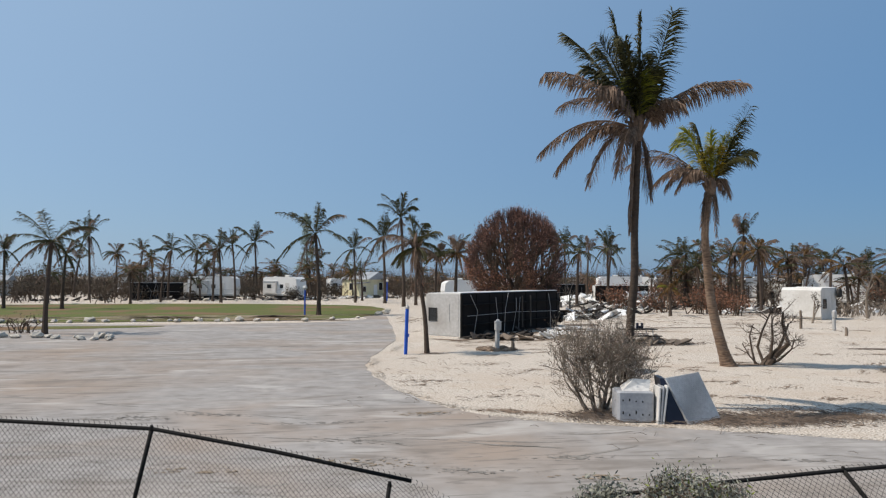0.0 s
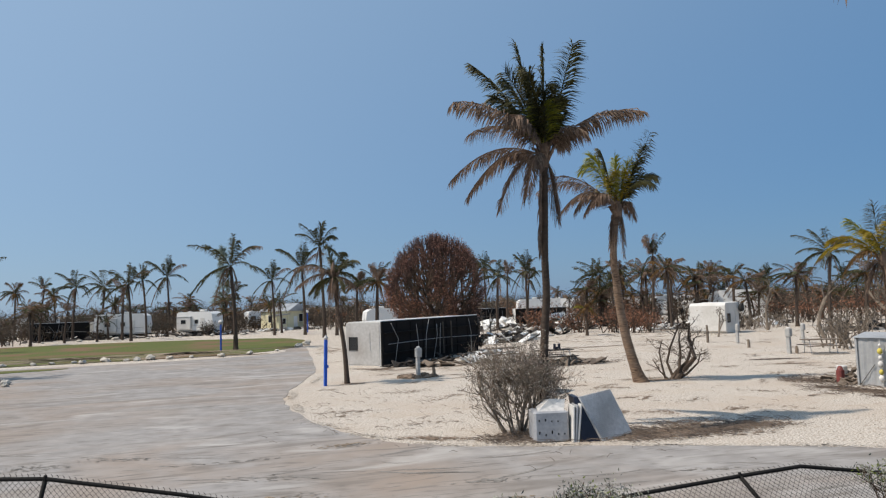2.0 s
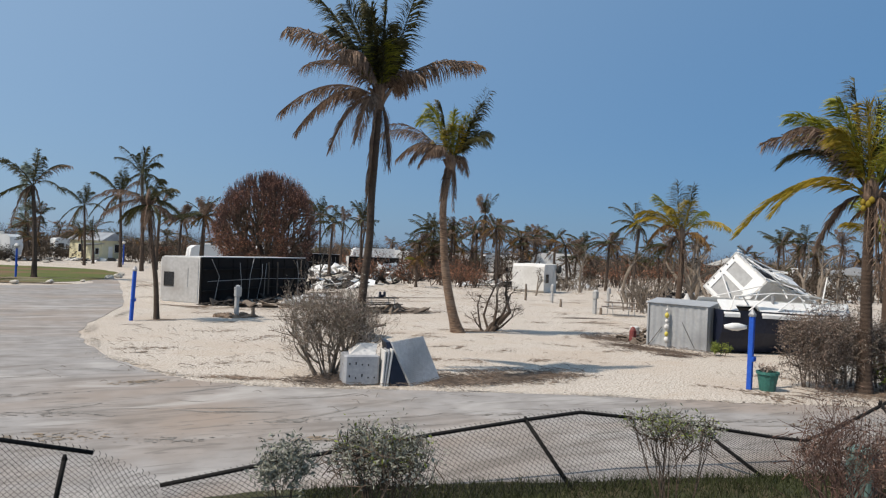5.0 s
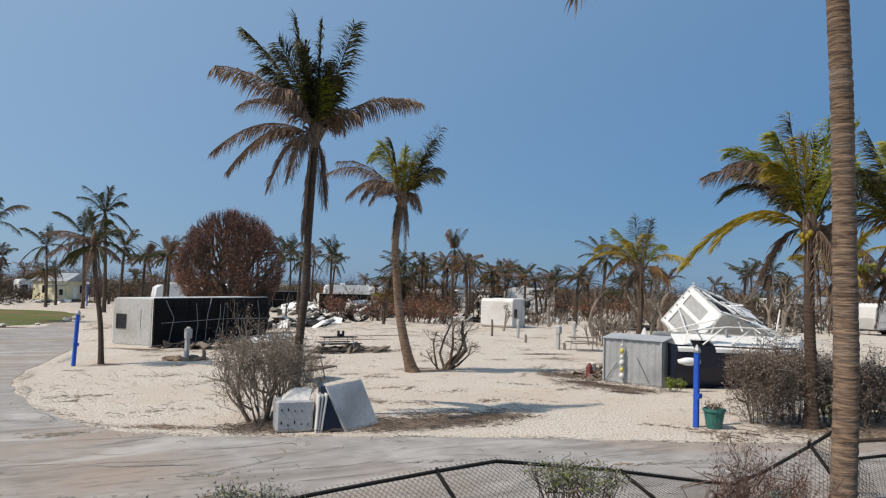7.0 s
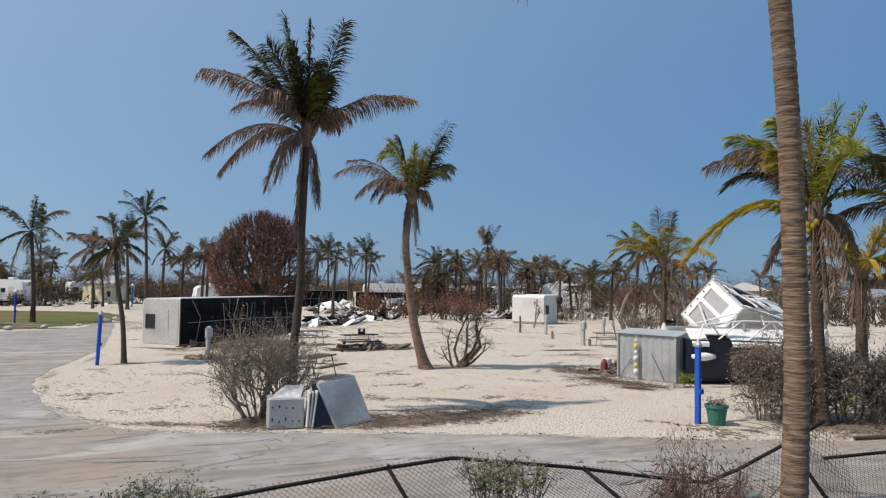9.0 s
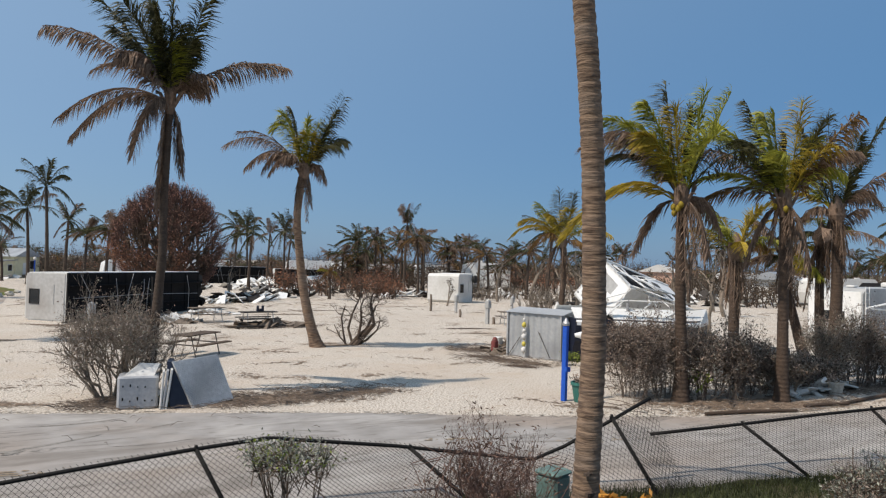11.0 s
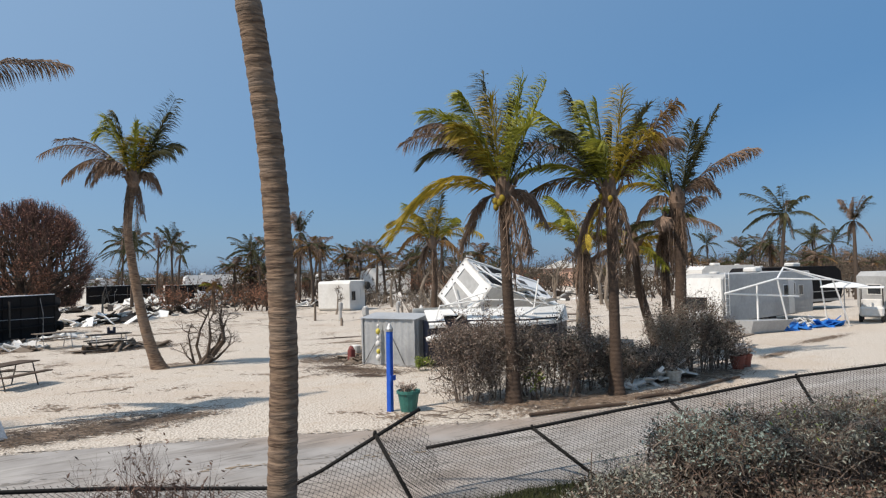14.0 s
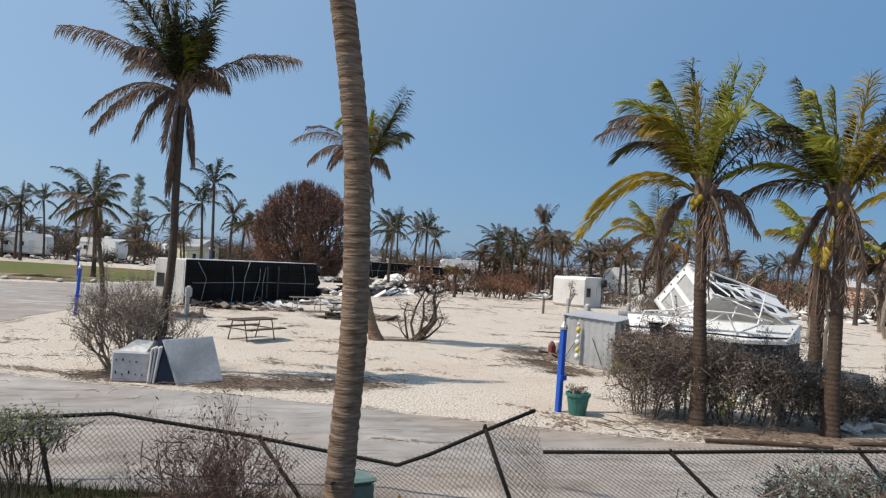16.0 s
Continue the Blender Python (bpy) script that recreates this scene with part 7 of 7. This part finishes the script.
um = thing("patio_umbrella", pose(43.5, 14.7, 0), "white patio umbrella on a pole by the trailer", "umbrella")
g = Mesh()
g.revolve([(1.15, 1.9), (1.15, 1.95), (0.7, 2.08), (0.05, 2.2)], 8)
part("canopy", g, WHITE, um)
g = Mesh()
g.rod((0, 0, 0), (0, 0, 2.1), 0.03)
part("pole", g, STEEL, um)
cart = thing("golf_cart", pose(46, 14.4, 0, 0, 0, 20), "pale golf cart with white roof by the trailers", "golf cart")
g = Mesh()
g.box((0, 0, 0.55), (2.2, 1.1, 0.5), bevel=0.1)
g.box((-0.3, 0, 0.95), (0.5, 1.0, 0.5), bevel=0.08)
part("body", g, OFFWHITE, cart)
g = Mesh()
g.box((0, 0, 1.8), (1.7, 1.15, 0.07), bevel=0.03)
part("roof", g, WHITE, cart)
for x in (-0.75, 0.75):
    for s in (-1, 1):
        g = Mesh()
        g.rod((x, s * 0.5, 0.7), (x * 0.9, s * 0.5, 1.8), 0.02)
        part("pillar", g, DARKSTEEL, cart)
        wheel(cart, x, s * 0.5, 0.23, 0.18)
g = Mesh()
g.v = [(-1.3, -0.4, 0), (1.5, -0.4, 0), (2.2, -0.6, 0.7), (-1.4, -0.7, 0.8), (-1.3, 0.4, 0), (1.5, 0.4, 0), (2.2, 0.6, 0.7), (-1.4, 0.7, 0.8)]
g.f = [(0, 1, 2, 3), (7, 6, 5, 4), (0, 3, 7, 4), (1, 5, 6, 2), (3, 2, 6, 7), (0, 4, 5, 1)]
g.move(Matrix.Diagonal((0.75, 0.75, 0.75, 1)))
single("dinghy", g, GREYMETAL, "grey dinghy lying beside the trailer", "boat", pose(36.9, 15.6, 0.02, 0, 0, -12))

# ---- big withered fig tree ----
rnd = random.Random(301)
fig = thing("fig_tree", (11.9, 58.6, 0), "broad domed fig tree with withered rusty leaves and bare limbs", "tree")
g, fine, tips = Mesh(), Mesh(), []


def dome(a, e, q):
    """A point of the round crown: bearing a, height angle e, share q of the way out."""
    return Vector((5.0 * q * math.cos(e) ** 0.8 * min(1, 0.6 + 0.95 * math.sin(e)) * math.cos(a), 5.0 * q * math.cos(e) ** 0.8 * min(1, 0.6 + 0.95 * math.sin(e)) * math.sin(a), 1.3 + 8.0 * q * math.sin(e)))


for k in range(26):
    a, e = 2 * math.pi * k * 0.618, math.asin(min(0.98, k / 26 * 0.95 + 0.08))
    p0 = Vector((0.45 * math.cos(a), 0.45 * math.sin(a), 1.0))
    p1 = dome(a, e, rnd.uniform(0.36, 0.5))
    g.tube([p0, p0.lerp(p1, 0.5) + Vector((rnd.gauss(0, 0.1), rnd.gauss(0, 0.1), 0.3)), p1], [0.20, 0.15, 0.11], 6, False)
    for _ in range(5):
        a2, e2 = a + rnd.gauss(0, 0.42), min(max(e + rnd.gauss(0, 0.26), 0.0), 1.5)
        p2 = dome(a2, e2, rnd.uniform(0.62, 0.76))
        g.tube([p1, p1.lerp(p2, 0.5) + Vector((rnd.gauss(0, 0.12), rnd.gauss(0, 0.12), 0.1)), p2], [0.10, 0.08, 0.06], 5, False)
        for _ in range(7):
            a3, e3 = a2 + rnd.gauss(0, 0.2), min(max(e2 + rnd.gauss(0, 0.13), 0.0), 1.53)
            p3 = dome(a3, e3, rnd.uniform(0.80, 0.92))
            g.tube([p2, p2.lerp(p3, 0.5) + Vector((rnd.gauss(0, 0.07), rnd.gauss(0, 0.07), 0.04)), p3], [0.05, 0.04, 0.028], 4, False)
            for _ in range(5):
                p4 = dome(a3 + rnd.gauss(0, 0.07), min(max(e3 + rnd.gauss(0, 0.06), 0.0), 1.55), rnd.uniform(0.93, 1.02))
                fine.tube([p3, p3.lerp(p4, 0.5) + Vector((rnd.gauss(0, 0.05), rnd.gauss(0, 0.05), 0)), p4], [0.026, 0.02, 0.011], 3, False)
                tips += [(p4, None), (p3.lerp(p4, 0.6), None)]
part("limb_crown", g, BARK, fig, "bare brown limbs")
part("twig_crown", fine, RED_TWIG, fig, "fine red-brown twigs")
g = Mesh()
for k in range(9):
    a = rnd.uniform(0, 6.28)
    g.tube([(math.cos(a) * 0.55, math.sin(a) * 0.55, -0.1), (math.cos(a) * 0.35, math.sin(a) * 0.35, 1.0), (math.cos(a) * 0.5, math.sin(a) * 0.5, 1.8)], [0.3, 0.22, 0.18], 6)
part("trunk", g, BARK, fig)
f = Mesh()
leaves(f, tips, 12500, 0.062, rnd, 0.12)
part("foliage", f, L_FIG, fig, "rust-brown withered leaves")
f = Mesh()
leaves(f, [(p, d) for p, d in tips if p.z < 4.6 and p.x < 0.8] or tips, 3600, 0.09, rnd, 0.25)
part("foliage", f, L_RED, fig, "clump of rusty leaves low down")


# ---- scrub, brush and the far tree line ----
def brush(name, spots, seed, label, leaf, bark=BARK, twigs=14, count=220, size=0.16, kind="stuff", category="brush"):
    """Storm-stripped brush: (x, y, width, height) clumps of stems and withered leaves."""
    rnd, g, f = random.Random(seed), Mesh(), Mesh()
    for x, y, w, h in spots:
        tips = []
        for _ in range(twigs):
            p = Vector((x + rnd.gauss(0, w * 0.3), y + rnd.gauss(0, w * 0.3), -0.05))
            d = Vector((rnd.gauss(0, 0.35), rnd.gauss(0, 0.35), 1)).normalized()
            grow(g, tips, p, d, h * 0.42 * rnd.uniform(0.6, 1.1), 0.03 + 0.012 * h, 2, rnd, 0.5, 0.15, (2, 3), 0.7, 3)
        leaves(f, tips, count, size, rnd, 0.22 + 0.04 * h)
    t = thing(name, (0, 0, 0), label, category)
    t["kind"] = kind
    part("woody_frame", g, bark, t)["kind"] = kind
    part("foliage", f, leaf, t)["kind"] = kind
    return t


rg = random.Random(9)
brush("brush", [(rg.uniform(24, 30), rg.uniform(60, 70), 2.4, 2.6) for _ in range(4)] + [(33, 66, 3, 3.0), (36, 70, 3, 3), (31, 58, 2.5, 2.2), (49, 88, 4, 3)], 1, "rust-brown withered brush beyond the gravel", L_RED, twigs=16, count=420, size=0.13)
brush("brush", [(40, 55, 2.5, 2.0), (42.5, 56.5, 3, 1.6), (45, 57, 3, 1.8), (30, 33, 1.6, 2.4), (33, 37, 2, 2.6), (29.0, 26, 1.5, 2.0), (48, 50, 3, 2.4)], 2, "tangle of bare branches beside the white camper", L_SCRUB, PALE_BARK, 18, 90, 0.1)
brush("brush", [(rg.uniform(38, 80), rg.uniform(48, 88), 3, rg.uniform(2.2, 4.2)) for _ in range(11)], 3, "brown stripped scrub among the trailers", L_SCRUB, BARK, 12, 240, 0.16)
brush("brush", [(rg.uniform(-60, -12), rg.uniform(118, 138), 4, rg.uniform(3, 5.5)) for _ in range(20)] + [(rg.uniform(-64, 6), rg.uniform(110, 118), 3, rg.uniform(2.0, 4.0)) for _ in range(12)] + [(-36.5, 103, 1.5, 1.6), (-25.6, 104, 1.2, 1.2), (-7, 108, 2, 2.2), (5.5, 104, 2, 2.6), (9, 96, 2, 2.4)], 4, "brown scrub behind the lawn", L_SCRUB, BARK, 11, 260, 0.2)
brush("brush", [(-17.0, 104, 1.8, 2.6), (-29, 110, 2.5, 3.8), (-10.6, 102, 1.6, 2.0), (-46, 100, 4, 3.5), (-52, 90, 3.5, 3.0), (-38, 66, 2.5, 2.2)], 5, "dark round bushes near the trailers", L_DARK, BARK, 14, 500, 0.15)
brush("brush", [(-23.8, 44.2, 1.3, 1.0), (-21.6, 43.5, 1.3, 1.2), (-22.5, 42, 1.0, 0.8), (-27.5, 44, 1.2, 2.2)], 6, "low bare shrubs on a stone-edged island", L_SCRUB, BARK, 12, 120, 0.07)
brush("brush", [(rg.uniform(60, 110), rg.uniform(26, 60), 3, rg.uniform(2, 4.0)) for _ in range(10)], 7, "grey-brown scrub beyond the lane", L_SCRUB, BARK, 12, 260, 0.17)


brush("brush", [(41, 86, 3, 3.0), (43.5, 87, 3, 3.4), (46, 88.5, 3, 2.8), (39, 92, 3, 2.4), (33.5, 62, 2, 1.6)], 11, "rust-red withered brush heap beyond the gravel", L_RED, RED_TWIG, 18, 800, 0.13)
rg = random.Random(93)
for a0, a1, r0, r1, count, tint, lab in ((20, 34, 80, 104, 16, L_SCRUB, "tangled brown scrub behind a row of trailers"), (45, 68, 80, 118, 20, L_SCRUB, "grey-brown scrub beyond open gravel"), (-19, 4, 116, 130, 18, L_DARK, "dark withered scrub behind the lawn trailers"), (34, 45, 72, 100, 10, L_RED, "rusty brush among dead palms")):
    spots = []
    for _ in range(count):
        a, r = radians(rg.uniform(a0, a1)), rg.uniform(r0, r1)
        spots.append((4 + r * math.sin(a), r * math.cos(a) - 1.5, 3.2, rg.uniform(1.8, 3.8)))
    brush("brush", spots, int(a0) + 300, lab, tint, BARK, 11, 320, 0.15)
rg = random.Random(91)
for n in range(4):
    spots = []
    for _ in range(15):
        a, r = radians(rg.uniform(-28 + 25 * n, 0 + 25 * n)), rg.uniform(98, 132)
        spots.append((2 + r * math.sin(a), r * math.cos(a), 3.5, rg.uniform(1.6, 3.6)))
    brush("brush", spots, 60 + n, "brown storm-burnt scrub among far trailers", (L_SCRUB, L_RED, L_SCRUB, L_DARK)[n], BARK, 10, 300, 0.17)


def tree_line(name, a0, a1, r0, r1, h, count, seed, leaf, label):
    """A far belt of stripped woods seen from the lane, from bearing a0 to a1 in degrees."""
    rnd, g, f = random.Random(seed), Mesh(), Mesh()
    for i in range(count):
        a = radians(rnd.uniform(a0, a1))
        r = rnd.uniform(r0, r1)
        x, y = 2 + r * math.sin(a), r * math.cos(a)
        hh = h * rnd.uniform(0.55, 1.15)
        tips = []
        for _ in range(11):
            p = Vector((x + rnd.gauss(0, 1.6), y + rnd.gauss(0, 1.6), 0))
            e = p + Vector((rnd.gauss(0, 0.8), rnd.gauss(0, 0.8), hh * rnd.uniform(0.5, 0.9)))
            g.tube([p, (p + e) / 2 + Vector((rnd.gauss(0, 0.3), rnd.gauss(0, 0.3), 0)), e], [0.09, 0.06, 0.02], 3, False)
            tips += [(e, None), ((p + e) / 2, None), (p.lerp(e, 0.75), None), (p.lerp(e, 0.25), None)]
        leaves(f, tips, 230, 0.17, rnd, 0.5)
    t = thing(name, (0, 0, 0), label, "woods")
    t["kind"] = "stuff"
    part("woody_frame", g, BARK, t)["kind"] = "stuff"
    part("foliage", f, leaf, t)["kind"] = "stuff"


tree_line("far_woods", -48, 78, 140, 165, 4.0, 480, 3, L_SCRUB, "belt of brown storm-stripped scrub")
tree_line("far_woods", -48, 78, 165, 190, 5.0, 500, 1, L_SCRUB, "far belt of storm-stripped brown woods")
tree_line("far_woods", -48, 78, 190, 215, 6.3, 460, 2, L_SCRUB, "far belt of dark mangrove woods")
# slender pine beyond the palms
pine = thing("pine_tree", (-10.2, 119, 0), "tall slender grey-green pine beyond the palms", "tree")
g, f, rnd = Mesh(), Mesh(), random.Random(12)
g.tube([(0, 0, -0.1), (0.1, 0, 7), (0, 0, 14)], [0.22, 0.14, 0.03], 7)
for i in range(70):
    z = rnd.uniform(2.5, 13.6)
    l = 0.4 + 1.9 * (1 - z / 14.5) * rnd.uniform(0.6, 1.1)
    a = rnd.uniform(0, 6.28)
    d = Vector((math.cos(a), math.sin(a), 0.35))
    g.tube([(0, 0, z), Vector((0, 0, z)) + d * l], [0.04, 0.012], 3, False)
    leaves(f, [(Vector((0, 0, z)) + d * l * q, d) for q in (0.4, 0.6, 0.8, 1.0)], 60, 0.16, rnd, 0.16)
part("trunk", g, BARK, pine)
part("foliage", f, L_LIVE, pine)


def bare_tree(x, y, h, seed, label, bark=PALE_BARK, lean=(0, 0)):
    rnd = random.Random(seed)
    t = thing("dead_tree", (x, y, 0), label, "tree", "storm-stripped trees")
    g, tips = Mesh(), []
    grow(g, tips, Vector((0, 0, -0.05)), Vector((lean[0], lean[1], 1)).normalized(), h * 0.4, 0.035 * h, 3, rnd, 0.42, 0.12, (2, 3), 0.7, 6)
    part("woody_frame", g, bark, t)
    f = Mesh()
    leaves(f, tips, 90, 0.09, rnd, 0.12)
    part("foliage", f, L_SCRUB, t, "few withered leaves")


for i, (x, y, h) in enumerate([(27.5, 27.0, 4.2), (29.0, 28.2, 5.2), (26.4, 25.0, 3.6), (31.5, 31, 4.5), (30.0, 20.5, 3.4), (35.5, 41, 4.6), (40, 52.5, 4.0), (43, 42, 4.5), (31.6, 47.5, 2.4), (38, 30, 4.5), (47, 33, 5), (52, 38, 5), (17.2, 60, 3.2)]):
    bare_tree(x, y, h, 400 + i, "storm-stripped tree with pale bare branches", lean=(0.15 * math.sin(i), 0))
# sapling on open gravel
palm((25.3, 57.5, 0), [(0, 0, -0.1), (0.02, 0, 1.0), (0.0, 0, 2.3)], (0.12, 0.08), rand_fronds(random.Random(65), 11, 1.1, "rro", (-0.9, 0.9)), 11, "small rust-brown palm on open gravel", TRUNK_DARK, 22, 0.4, skirt=2)

# ---- stones round the lawn ----
rg = random.Random(15)
spots = [(-45 + 3.3 * i + rg.uniform(-0.8, 0.8), 52.9 + 0.05 * i + rg.uniform(-0.4, 0.4)) for i in range(13)] + [(-1.6, 57), (0.2, 61), (0.9, 63.5), (1.3, 68), (-3.6, 54.6), (-31, 49.5), (-15.4, 38.5), (-14.6, 38.3), (-16.2, 38.8)]
spots += [(-22 + 0.9 * i + rg.uniform(-0.3, 0.3), 40.6 - 0.15 * i + rg.uniform(-0.3, 0.3)) for i in range(9)] + [(-42 + 4 * i, 97 + rg.uniform(-1, 1)) for i in range(11)]
for x, y in spots + [(-44 + 1.9 * i + rg.uniform(-0.7, 0.7), 53.3 + 0.03 * i + rg.uniform(-0.3, 0.3)) for i in range(20)]:
    g, w = Mesh(), rg.uniform(0.16, 0.36)
    g.box((0, 0, w * 0.42), (w * rg.uniform(1.7, 2.7), w * 1.7, w * rg.uniform(0.8, 1.2)), Euler((rg.uniform(-0.2, 0.2), rg.uniform(-0.2, 0.2), 0)).to_matrix(), w * 0.5)
    g.v = [(px + rg.uniform(-0.16, 0.16) * w, py + rg.uniform(-0.16, 0.16) * w, pz + rg.uniform(-0.2, 0.2) * w) for px, py, pz in g.v]
    single("boulder", g, STONE, "pale limestone boulder edging the grass", "boulder", pose(x, y, 0, 0, 0, rg.uniform(0, 360)), "edging boulders")
